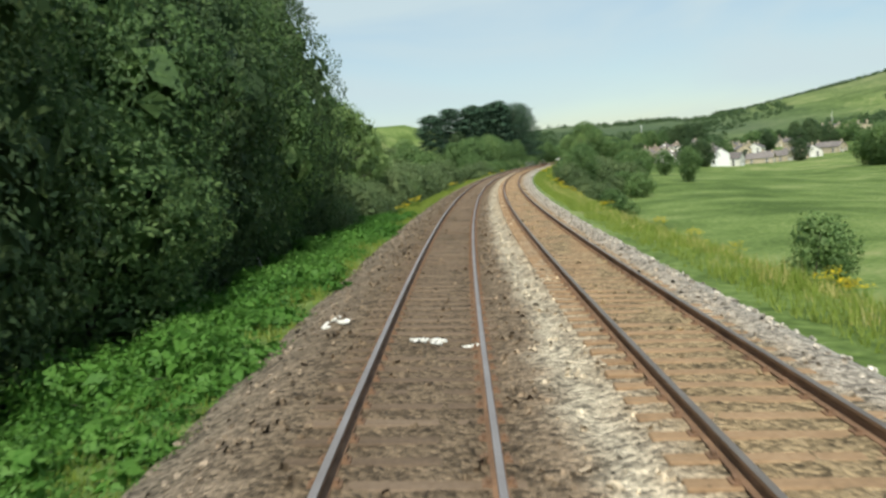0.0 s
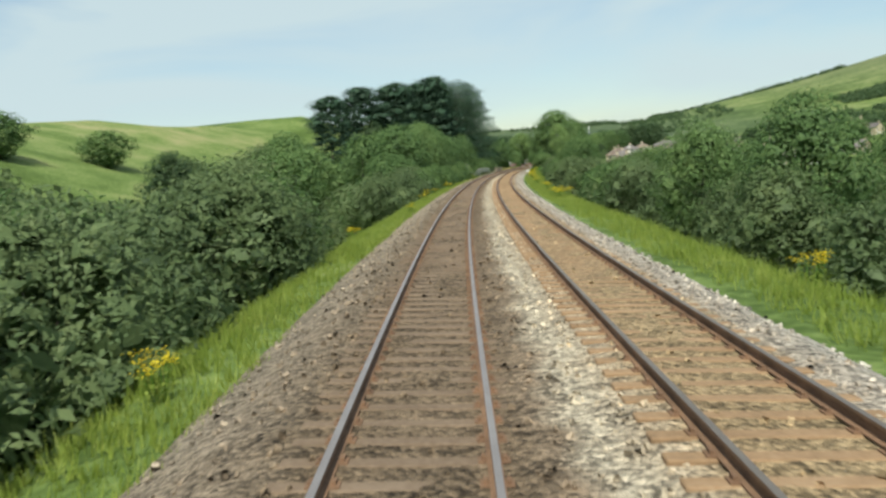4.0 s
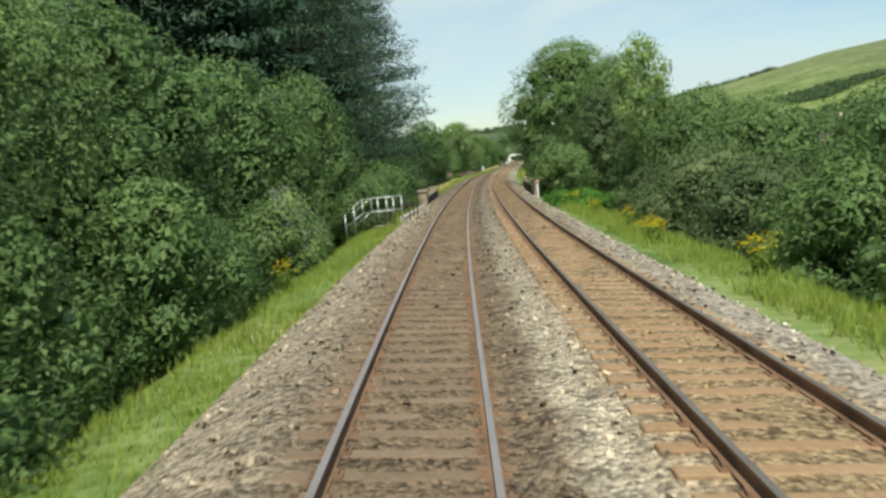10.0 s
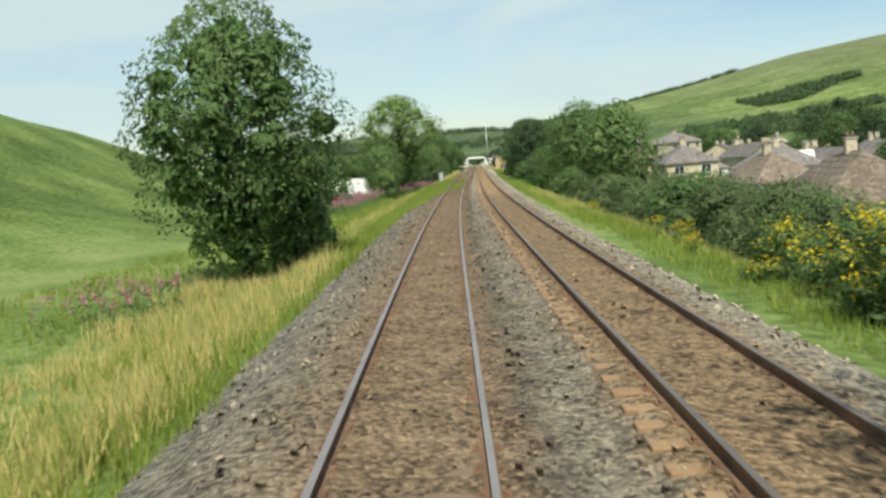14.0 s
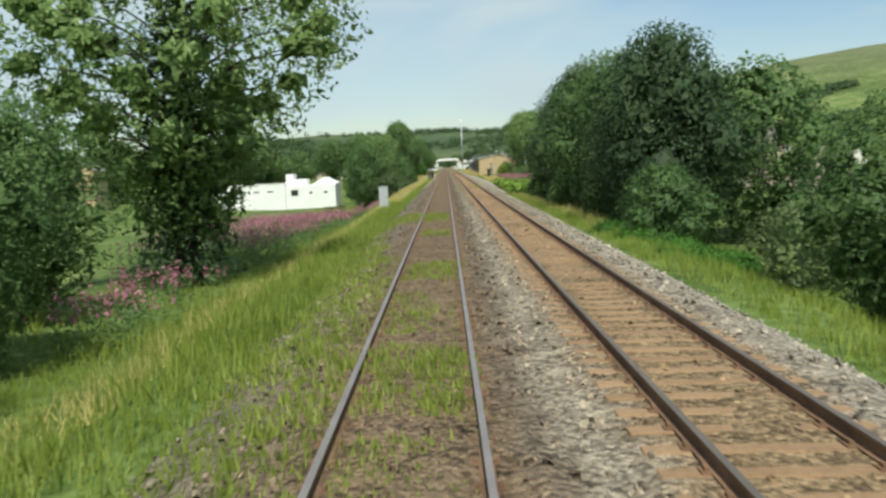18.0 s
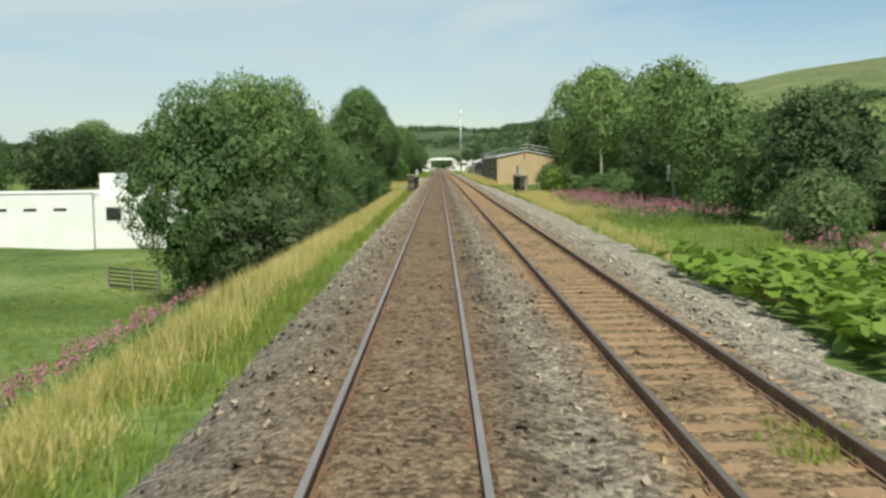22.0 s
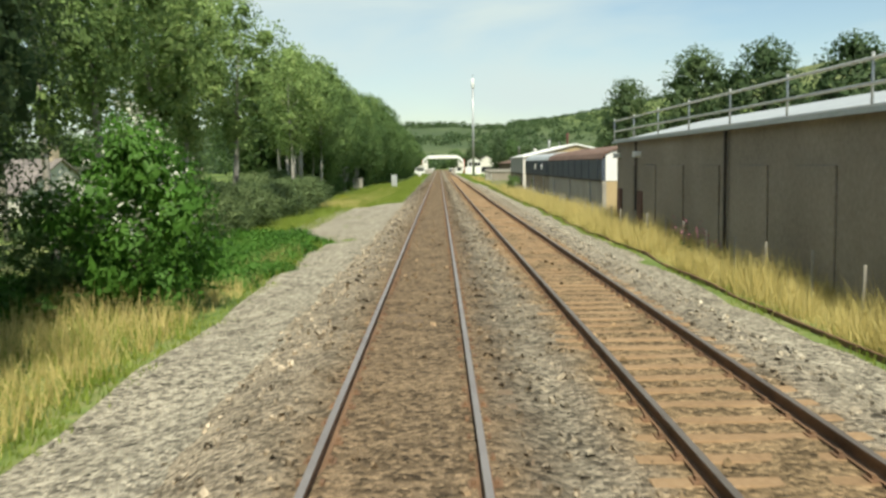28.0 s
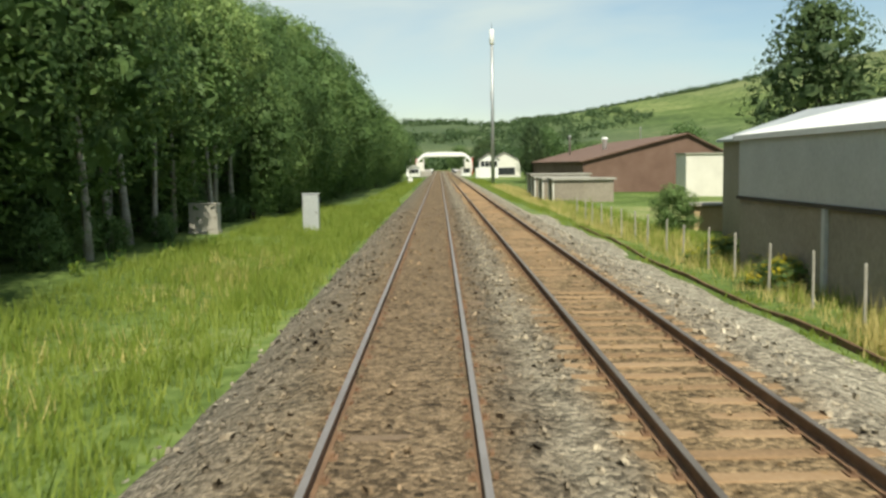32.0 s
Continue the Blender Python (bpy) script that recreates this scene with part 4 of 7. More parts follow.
stand([(OAK, 232, -22, 1.0, 1.3), (OAK, 224, -23, 0.95, 1.2), (OAK, 262, -33, 1.1, 1.5), (OAK, 236, -66, 0.65, 1.2), (OAK, 256, -60, 0.6, 1.2), (DARK, 230, -40, 0.8, 1.1), (OAK, 290, -40, 1.1, 1.3)])
belt(OAK, 236, 256, -11, -13.5, 7, 0.75, 0.9, 1.0)
belt(OAK, 256, 318, -10.5, -13.5, 6.5, 1.1, 1.35, 0.95)
belt(SHRUB, 222, 312, -6.6, -8.2, 4.0, 1.0, 1.4, 1.0)
belt(OAK, 262, 320, -17, -24, 11, 1.1, 1.3)
stand([("buddleia", 304, -6.2, 1.0, 0.95), ("buddleia", 307, -6.6, 1.15, 1.0), (OAK, 328, -9.5, 1.2, 0.9), (OAK, 336, -10.5, 1.3, 0.9), (SHRUB, 330, -6.6, 1.2, 1.1), (SHRUB, 334, -6.2, 1.2, 1.1), (SHRUB, 348, -6.4, 1.5, 1.1),
       (SHRUB, 352, -6.2, 1.4, 1.1), ("pine0", 343, -12, 1.75, 2.0), ("pine1", 352, -11.4, 1.75, 2.0), ("pine0", 361, -11.4, 1.75, 1.9), ("pine1", 367.5, -10.8, 1.6, 1.7), ("pine0", 332, -16, 1.78, 2.2), ("pine1", 340, -20, 1.75, 2.2), ("pine1", 346, -25, 1.7, 2.2), ("pine0", 356, -19, 1.7, 2.1),
       ("pine0", 326, -24, 1.68, 2.1), ("pine1", 322, -31, 1.55, 2.0), ("pine0", 312, -36, 1.3, 1.7), ("pine1", 350, -17, 1.75, 2.2), ("dark0", 318, -28, 1.6, 1.6), ("dark1", 330, -20, 1.8, 1.6), ("dark0", 338, -26, 1.8, 1.6), (DARK, 366, -10, 0.9, 0.9)])
belt(SHRUB, 324, 342, -4.9, -6.8, 2.6, 0.9, 1.2, 1.0)
belt(SHRUB, 342, 364, -5.6, -6.8, 2.6, 1.3, 1.6, 0.95)
belt(SHRUB, 345, 366, 7.8, 9.2, 2.8, 1.2, 1.5, 1.0)
belt(BRAMBLE, 328, 345, 7.6, 9.8, 1.6, 0.9, 1.3, 1.0)
belt(BUSHES, 486, 522, 14, 20, 4.5, 0.85, 1.15, 1.2)
belt(OAK, 740, 757, -24, -32, 7, 1.1, 1.4, 1.1)
belt(HAW, 776, 822, -12.5, -17, 3.2, 0.7, 0.9, 1.4)
belt(OAK, 782, 832, -44, -54, 7, 0.5, 0.65, 1.3)
belt(OAK, 836, 905, -16, -22, 7, 1.2, 1.5, 1.1)
belt(SHRUB, 691, 716, -8.5, -11, 3, 1.2, 1.5)
belt(OAK, 696, 714, -15, -20, 6, 1.0, 1.3)
belt(SHRUB, 652, 686, 15.5, 18, 3.5, 0.6, 0.9, 1.2)
# right of the first bend: field bush, hedge, scrub and young trees down the bank
stand([(SHRUB, 41, 15.5, 1.1, 0.9), (SHRUB, 43.5, 17, 0.95, 0.8), (SHRUB, 92, 13, 0.7, 0.9), (SHRUB, 97, 15, 0.6, 0.9), (OAK, 146, 13.5, 0.75, 0.7), (OAK, 160, 13, 0.7, 0.7)])
belt(HAW, 100, 138, 12, 14.5, 4.5, 0.5, 0.75, 1.5)
belt(HAW, 138, 180, 11.5, 14, 4.5, 0.85, 1.15, 1.1)
belt(BUSHES, 138, 158, 16, 22, 5, 0.8, 1.1, 1.3)
belt(BUSHES, 158, 200, 16, 22, 5, 1.1, 1.4, 1.2)
belt(BUSHES, 176, 330, 11.4, 13.4, 3.8, 1.05, 1.4, 1.15)
belt(BUSHES, 180, 330, 15, 20, 4, 1.15, 1.55, 1.3)
belt(OAK, 190, 330, 24, 36, 9, 0.5, 0.7, 1.1)
belt(OAK, 262, 345, 13.5, 16, 7, 0.78, 0.95, 0.95)
stand([(BIRCH, 276, 13.4, 0.95, 0.85), (BIRCH, 332, 12.6, 1.2, 1.0), ("oak1", 374, 11.6, 1.7, 1.9), ("oak0", 364, 16, 1.6, 1.5), ("dark1", 378, 13.4, 1.35, 1.05), (DARK, 352, 12.5, 1.1, 1.0), (SHRUB, 377, 10.2, 1.2, 1.1), (SHRUB, 383, 10.4, 1.0, 1.0)])
# between the bridges
stand([("oak2", 408, -7.2, 1.0, 0.98), (SHRUB, 410.5, -5.6, 1.35, 0.95), (SHRUB, 414, -6.2, 1.0, 0.9), (SHRUB, 437, -10, 1.1, 1.0), (HAW, 442, -11.5, 0.9, 1.0), (SHRUB, 425, -9, 0.5, 0.6), (BIRCH, 441, -11, 0.45, 0.5),
       (SHRUB, 464, -11.5, 1.3, 1.0), (OAK, 484, -9.2, 0.62, 0.62), (OAK, 490, -9.0, 0.66, 0.6), (OAK, 496, -9.4, 0.6, 0.6), (SHRUB, 480, -8.2, 1.1, 1.1), ("ash", 511, -8.6, 1.25, 1.4), (OAK, 503, -11, 0.6, 0.7)])
stand([("broom", 390, 8.2, 0.55, 0.75), ("broom", 393, 8.9, 0.62, 0.8), ("broom", 396.5, 8.6, 0.5, 0.7), (SHRUB, 397, 11.5, 0.95, 1.1), (SHRUB, 392, 12, 1.0, 1.1), (SHRUB, 404, 12, 1.0, 1.2)])
belt(BUSHES, 402, 470, 11.2, 14, 4, 0.8, 1.15, 1.2)
belt(BUSHES, 402, 480, 16, 22, 5, 0.9, 1.3, 1.3)
stand([(OAK, 477, 13.8, 1.15, 1.1), (OAK, 485, 16, 1.05, 1.1), (OAK, 470, 16.5, 1.1, 1.1), (OAK, 500, 11.4, 0.62, 0.72), (SHRUB, 495, 11, 1.2, 1.2), ("dark0", 523, 11.2, 1.08, 1.15), ("dark1", 531, 12.2, 1.1, 1.2), ("oak0", 539, 11.6, 1.12, 1.1), ("dark0", 548, 11.2, 1.15, 1.15),
       ("dark1", 556, 11.4, 1.15, 1.1), ("dark0", 563, 11.8, 1.1, 1.05), (SHRUB, 517, 9.6, 1.1, 1.2), (SHRUB, 543, 9.0, 0.9, 1.1), (SHRUB, 560, 8.8, 0.9, 1.0), (OAK, 530, 18, 1.0, 1.1), (OAK, 545, 19, 1.0, 1.1), (DARK, 566, 15, 0.75, 0.8)])
stand([(OAK, 630, -12.5, 1.12, 0.95), (OAK, 635, -11.5, 1.2, 1.0), (OAK, 643, -11, 1.2, 1.0), (OAK, 651, -11.5, 1.15, 1.0), (OAK, 659, -11.2, 1.0, 0.95), (BIRCH, 634, -10.2, 1.05, 1.0), (BIRCH, 644, -9.8, 1.1, 1.0), (SHRUB, 628, -9.4, 1.2, 1.1),
       (OAK, 667, -12, 1.0, 0.9), (OAK, 676, -11.5, 1.05, 0.9), (OAK, 684, -12, 1.0, 0.9), (OAK, 692, -11.5, 0.85, 0.85), (OAK, 716, -11.2, 1.4, 1.2), (OAK, 724, -11.6, 1.5, 1.2), (OAK, 732, -11.4, 1.45, 1.1), (DARK, 739, -10.2, 1.35, 1.1), (DARK, 746, -11, 1.35, 1.1), (OAK, 702, -14, 1.0, 1.0)])
belt(BUSHES, 626, 664, -7.6, -8.8, 3.6, 0.9, 1.25)
belt(OAK, 662, 692, -8.6, -10.4, 3.0, 0.6, 0.82, 0.85)
stand([("oak1", 641, 18.5, 0.82, 0.85), ("oak2", 649, 20, 0.85, 0.85), ("birch0", 650, 18, 1.05, 1.2), ("birch1", 657, 19, 1.1, 1.2), ("oak0", 660, 22, 1.05, 1.0), ("dark0", 668, 20, 0.75, 0.8), ("oak1", 705, 29, 1.6, 1.4), ("oak2", 713, 36, 1.6, 1.4), ("willow", 686, 18.5, 1.25, 1.1), ("oak0", 694, 21.5, 1.45, 1.3), ("birch1", 680, 17.5, 1.2, 1.2),
       ("dark1", 628, 19, 0.7, 0.9), ("dark0", 633, 23, 0.75, 0.9), (SHRUB, 612, 14.5, 0.55, 0.4), ("sapling", 687, 13.4, 0.95, 1.0), ("sapling", 689.5, 14.4, 0.8, 0.9), ("ash", 722, 19.5, 1.35, 0.75), ("oak0", 709, 21.5, 1.5, 1.1), ("oak2", 716, 25, 1.55, 1.2), ("dark1", 703, 22, 1.35, 1.0), (SHRUB, 706, 15.2, 1.1, 1.2), (SHRUB, 701, 15.8, 1.0, 1.1)])
# past the second bridge
stand([("flowering", 749.5, -6.5, 1.32, 1.15), (SHRUB, 752, -9.5, 0.9, 0.9)])
belt(BIRCH, 754, 790, -11, -15, 4.2, 1.05, 1.35, 1.0)
belt(BIRCH, 754, 782, -16, -22, 9, 1.0, 1.3)
belt(HAW, 764, 818, -10, -12.5, 3.0, 0.6, 0.8, 1.3)
belt(BIRCH + BIRCH + OAK, 821, 900, -13.8, -17, 4.0, 1.25, 1.6, 0.95)
belt(OAK + BIRCH, 900, 965, -11.8, -13.8, 5.0, 1.4, 1.65, 0.95)
belt(BIRCH, 812, 886, -12.6, -14.5, 4.4, 1.1, 1.5, 0.9)
belt(OAK, 884, 930, -11.0, -12.4, 6, 0.8, 1.1, 0.9)
belt(SHRUB, 806, 910, -12.6, -14.0, 4, 0.4, 0.75, 1.2)
belt(OAK, 965, 1075, -9.5, -13, 8, 1.0, 1.35, 1.0)
stand([(DARK, 886, 55, 2.4, 2.6), (DARK, 898, 47, 2.35, 2.5), (DARK, 915, 38, 2.0, 2.1), (DARK, 872, 64, 2.4, 2.5), (DARK, 862, 16.5, 0.3, 0.4), ("broom", 852.5, 9.8, 0.3, 0.75), ("broom", 849, 10.8, 0.3, 0.75), (SHRUB, 866, 11.5, 0.7, 0.7), (SHRUB, 834, 8.9, 0.6, 0.6), (DARK, 990, 17, 1.1, 0.8), (OAK, 1010, 22, 1.0, 1.0),
       ("broom", 846, 9.4, 0.28, 0.7)])
stand([(DARK, 384, 50, 1.1, 1.4), (DARK, 392, 56, 1.15, 1.5), (DARK, 377, 56, 1.0, 1.4), (DARK, 398, 52, 0.9, 1.1), (DARK, 436, 70, 0.6, 0.8), (DARK, 462, 78, 0.7, 0.9), (DARK, 448, 100, 1.0, 1.4), (DARK, 520, 108, 1.3, 1.7), (DARK, 532, 116, 1.35, 1.8), (DARK, 545, 122, 1.3, 1.8), (DARK, 560, 128, 1.3, 1.7),
       (OAK, 540, 74, 0.7, 0.8), (DARK, 610, 100, 1.2, 1.5), (OAK, 640, 104, 1.2, 1.5), (DARK, 668, 106, 1.3, 1.6), (OAK, 592, 76, 0.8, 0.9), (DARK, 720, 128, 1.6, 2.0), (DARK, 735, 140, 1.7, 2.0), (DARK, 705, 135, 1.6, 1.9), (OAK, 505, 64, 0.6, 0.7), (DARK, 488, 58, 0.5, 0.6), (OAK, 466, 46, 0.45, 0.6), (OAK, 443, 44, 0.4, 0.6)])
stand([(DARK, 622, 22.5, 0.42, 0.6), (DARK, 614, 24.5, 0.36, 0.55), (OAK, 606, 21, 0.36, 0.5), (DARK, 634, 21.5, 0.62, 0.8), (OAK, 627, 24, 0.4, 0.6)])
belt(BUSHES, 588, 640, 15.5, 19.5, 3.2, 0.6, 0.95, 1.15)
belt(BUSHES, 584, 640, 21, 27, 3.6, 0.6, 0.9, 1.3)
belt(OAK + DARK, 690, 780, -52, -62, 7, 0.8, 1.1, 1.2)
belt(OAK + DARK, 660, 720, -74, -90, 8, 0.9, 1.2, 1.2)
# copses in the valley, away from the line
for cs, cd, n, spread_m in ((300, 105, 6, 14), (340, 150, 7, 18), (470, 160, 7, 18), (520, 185, 7, 20), (620, 150, 6, 16), (760, 160, 7, 20), (640, 190, 7, 22), (780, 110, 6, 18), (900, 120, 7, 22), (1010, 70, 6, 18), (1100, 110, 7, 24), (1150, 45, 6, 16),
                            (1130, -40, 7, 18), (740, -90, 6, 16), (800, -70, 5, 14), (860, -130, 7, 22), (960, -80, 7, 24), (1060, -140, 7, 26), (1160, -70, 7, 22), (690, -120, 6, 18), (1180, 20, 5, 12), (1190, -18, 5, 10)):
    for _k in range(n):
        size = random.uniform(0.9, 1.4)
        grow(random.choice(OAK + DARK), cs + random.uniform(-1, 1) * spread_m * 1.4, cd + random.uniform(-1, 1) * spread_m, size, size * random.uniform(1.1, 1.5), 1.2)

# ragwort and brambles on the verges
for s, d in ((66, -4.6), (71, -4.8), (72.5, -4.3), (74, -5.2), (75, -4.5), (113, -4.0), (118, -4.2), (124, -4.1), (176.5, -3.7), (193, -3.9), (199, -4.1), (214, -4.3), (231, -3.9), (236, -4.2), (160, -5.4), (163, -6), (296, -4.6),
             (54, 8.2), (80, 8.6), (84, 9.2), (88, 8.4), (92, 9.0), (97, 8.3), (101, 8.8), (106, 8.2), (120, 8.6), (131, 8.2), (181, 7.4), (182, 7.8), (186, 7.5), (187.5, 7.1), (189, 7.7), (196, 7.3), (207, 7.6), (226, 7.5), (228, 7.2), (246, 7.3), (258, 7.4), (261, 6.9), (262, 7.3), (268, 7.1), (270, 7.4), (271, 6.8), (276, 7.2), (281, 7.4),
             (291, 7.5), (301, 7.1), (302, 7.5), (303.5, 7.2), (309, 7.6), (318, 7.3), (328, 7.2), (330, 7.6), (406, 8.3), (409, 8.0), (402, 7.6), (428, 8.4), (430, 8.8), (861, -9.2), (862, -9.6), (851, -11), (852.5, -10.4), (856, -9.8), (816, -8.6), (838, -9.8), (812, 9.5), (37, 9.4), (40, 10.2), (45, 9.6), (33, 9.9), (20, 8.8), (23, 9.3), (16, 9.0)):
    grow("ragwort%d" % random.randint(0, 1), s, d, random.uniform(0.65, 1.0), random.uniform(0.7, 1.05), 0.03)
belt(BRAMBLE, 2, 64, -4.6, -5.6, 1.7, 0.85, 1.2, 0.95)
belt(BRAMBLE, 2, 100, -6.4, -7.4, 2.4, 0.9, 1.3, 1.0)
belt(BRAMBLE, 64, 104, -5.2, -6.4, 2.6, 0.7, 1.0, 0.9)
belt(BRAMBLE, 756, 769, -5.2, -6.0, 1.5, 0.7, 1.0, 0.8)
belt(BRAMBLE, 754, 770, -6.5, -8.5, 1.6, 0.8, 1.1, 1.0)
belt(BRAMBLE, 745, 768, -9, -11, 2.0, 0.8, 1.1, 1.0)
belt(BRAMBLE, 508, 526, 8.2, 9.4, 2.2, 0.7, 1.0)


# ---------- grass, fireweed and butterbur ----------
def scatter(g, s0, s1, d0, d1, n, bed=False):
    """n places on the ground between the bounds, as an array."""
    d0, d1 = min(d0, d1), max(d0, d1)
    s, d = g.uniform(s0, s1, n), g.uniform(d0, d1, n)
    gs, gd = np.linspace(s0, s1, max(2, int((s1 - s0) / 2) + 1)), np.linspace(d0, d1, max(2, int((d1 - d0) / 0.4) + 1))
    z = np.array([[bed_place(a, b, bed_height(a, b)).z if bed else land(a, b) for b in gd] for a in gs])
    u, v = (s - s0) / (s1 - s0) * (len(gs) - 1), (d - d0) / (d1 - d0) * (len(gd) - 1)
    i, j = np.minimum(u.astype(int), len(gs) - 2), np.minimum(v.astype(int), len(gd) - 2)
    u, v = u - i, v - j
    z = z[i, j] * (1 - u) * (1 - v) + z[i + 1, j] * u * (1 - v) + z[i, j + 1] * (1 - u) * v + z[i + 1, j + 1] * u * v
    h = np.interp(s, _S, _H)
    return np.c_[np.interp(s, _S, _X) + d * np.cos(h), np.interp(s, _S, _Y) - d * np.sin(h), z]


def meadow(name, mat, rows, label, seed, thin=1.1, bed=False, k=5):
    """Tufts of blades: s0, s1, d0, d1, tufts a square metre, least and greatest height."""
    g = np.random.default_rng(seed)
    out = []
    for s0, s1, d0, d1, dens, h0, h1 in rows:
        n = int((s1 - s0) * abs(d1 - d0) * dens)
        p = scatter(g, s0, s1, d0, d1, n, bed)
        patch = 0.75 + 0.35 * np.sin(p[:, 0] * 0.9 + np.sin(p[:, 1] * 0.7) * 2) * np.cos(p[:, 1] * 0.55)
        h = (g.uniform(h0, h1, n) * patch)[:, None]
        base = p[:, None, :] + np.concatenate((g.normal(0, 0.11, (n, k, 2)), np.full((n, k, 1), -0.03)), axis=2)
        a = g.uniform(0, 6.3, (n, k))
        w = np.stack((np.cos(a), np.sin(a), np.zeros((n, k))), axis=2) * g.uniform(0.008, 0.02, (n, k, 1)) * thin
        tip = base + np.concatenate((g.normal(0, 0.24, (n, k, 2)) * h[:, :, None], (h * g.uniform(0.65, 1.1, (n, k)))[:, :, None]), axis=2)
        out.append(np.stack((base - w, base + w, tip), axis=2).reshape(-1, 3, 3))
    me = quads(name, np.concatenate(out), mat, 3)
    return tagged(part(name, me), label, "grass", kind="stuff")


meadow("verge_grass", GRASS_GREEN, [(60, 110, -2.8, -5.0, 21, 0.25, 0.5), (104, 230, -2.9, -6.6, 19.5, 0.25, 0.55), (230, 325, -2.9, -5.4, 18, 0.25, 0.5), (366, 412, -2.9, -7.5, 19.5, 0.35, 0.7), (412, 500, -2.9, -8, 19.5, 0.35, 0.7), (500, 612, -2.8, -7, 19.5, 0.35, 0.7), (612, 690, -2.8, -5.2, 21, 0.3, 0.6), (716, 748, -4.8, -7.5, 15, 0.3, 0.6),
       (754, 770, -4.4, -6.5, 15, 0.3, 0.6), (716, 754, -4.2, -5.0, 16, 0.12, 0.3), (806, 900, -2.9, -10.5, 18, 0.35, 0.7), (776, 806, -7.6, -10.5, 14, 0.25, 0.5), (688, 716, -3.6, -12, 8, 0.3, 0.7), (690, 724, 8, 16, 9, 0.3, 0.7), (900, 1040, -3.4, -7, 7.5, 0.3, 0.6), (0, 110, 6.4, 10.5, 16.5, 0.3, 0.65), (110, 336, 6.3, 9.6, 16.5, 0.3, 0.6), (366, 480, 6.4, 9.5, 15, 0.3, 0.6), (480, 572, 6.4, 10, 16.5, 0.3, 0.55), (600, 690, 8.0, 10.5, 13.5, 0.3, 0.6), (722, 900, 7.0, 8.0, 15, 0.15, 0.35), (825, 900, 8.5, 12, 12, 0.4, 0.8),
       (0, 60, 10.5, 14, 6, 0.3, 0.5), (8, 60, -2.8, -5.2, 16, 0.2, 0.4), (366, 500, -7.5, -16, 5, 0.35, 0.7), (325, 366, 6.6, 9, 14, 0.3, 0.6), (104, 250, 9.6, 12, 8, 0.3, 0.6), (160, 215, -6.6, -13, 7, 0.25, 0.5), (175, 240, -13, -26, 3.5, 0.25, 0.5), (440, 572, 10, 15, 6, 0.4, 0.7), (500, 690, -7, -12, 6, 0.35, 0.7), (600, 670, -12, -24, 3.5, 0.3, 0.6), (322, 345, -3.2, -6.5, 18, 0.3, 0.7), (600, 690, 10.5, 16, 6, 0.35, 0.7), (745, 830, -6.5, -13, 8, 0.3, 0.6), (900, 1040, 6.6, 10, 6, 0.3, 0.5)], "lush green verge grass beside the ballast", 1)
meadow("dry_grass", GRASS_DRY, [(368, 408, -3.5, -9, 17, 0.55, 0.95), (412, 460, -4.4, -6.4, 8.5, 0.5, 0.9), (460, 560, -4.6, -6.2, 6.8, 0.5, 0.9), (560, 690, -3.6, -6.8, 27, 0.5, 0.95), (716, 752, -5, -9, 20, 0.6, 1.0), (752, 764, -4.8, -6.6, 22, 0.5, 0.9), (804, 812, -6.5, -10, 17, 0.5, 0.9), (812, 860, -5, -8, 2.5, 0.5, 0.8), (722, 838, 7.6, 9.6, 46, 0.9, 1.5), (640, 700, 8.6, 14, 22, 0.55, 1.0), (838, 960, 8.0, 10.5, 10.2, 0.5, 0.8), (806, 830, -5.6, -9, 3, 0.5, 0.9),
       (0, 120, 7.2, 10, 4.25, 0.4, 0.7), (376, 470, 8, 11, 5.1, 0.4, 0.8), (430, 480, 7, 10, 5.1, 0.4, 0.7), (520, 575, 7, 9.5, 5.1, 0.4, 0.8), (600, 660, 8, 10, 8.5, 0.5, 0.9)], "tall bleached seeding grass along the bank", 2, 0.8)
meadow("track_weeds", GRASS_GREEN, [(440, 458, -2.9, -1.7, 26, 0.12, 0.3), (458, 474, -2.9, -1.0, 38, 0.14, 0.32), (474, 500, -2.9, -0.85, 34, 0.12, 0.3), (500, 512, -2.9, -1.6, 34, 0.12, 0.3), (506, 524, -2.9, -1.9, 16, 0.12, 0.25), (476, 480, -0.68, 0.2, 38, 0.12, 0.24), (488, 492, -0.68, 0.65, 42, 0.12, 0.26), (493, 498, -0.68, 0.1, 34, 0.12, 0.26), (484, 500, 0.3, 0.66, 14, 0.1, 0.2), (470, 474, -0.6, 0.5, 26.4, 0.14, 0.26), (481, 487, -0.7, 0.3, 35.2, 0.14, 0.26), (500, 506, -2.6, -0.9, 30.8, 0.1, 0.22), (500, 504, -0.65, 0.7, 35.2, 0.14, 0.26), (514, 517, -0.6, 0.6, 35.2, 0.14, 0.26), (523, 531, -2.6, 0.5, 22, 0.14, 0.26), (578, 581, 1.4, 2.2, 26.4, 0.14, 0.26), (582, 583, 2.9, 4.2, 26.4, 0.14, 0.26), (588, 589.5, 3.6, 4.6, 26.4, 0.14, 0.26), (171, 172, -0.5, 0.5, 22, 0.05, 0.1)],
       "green weeds growing through the ballast", 3, 1.4, True)


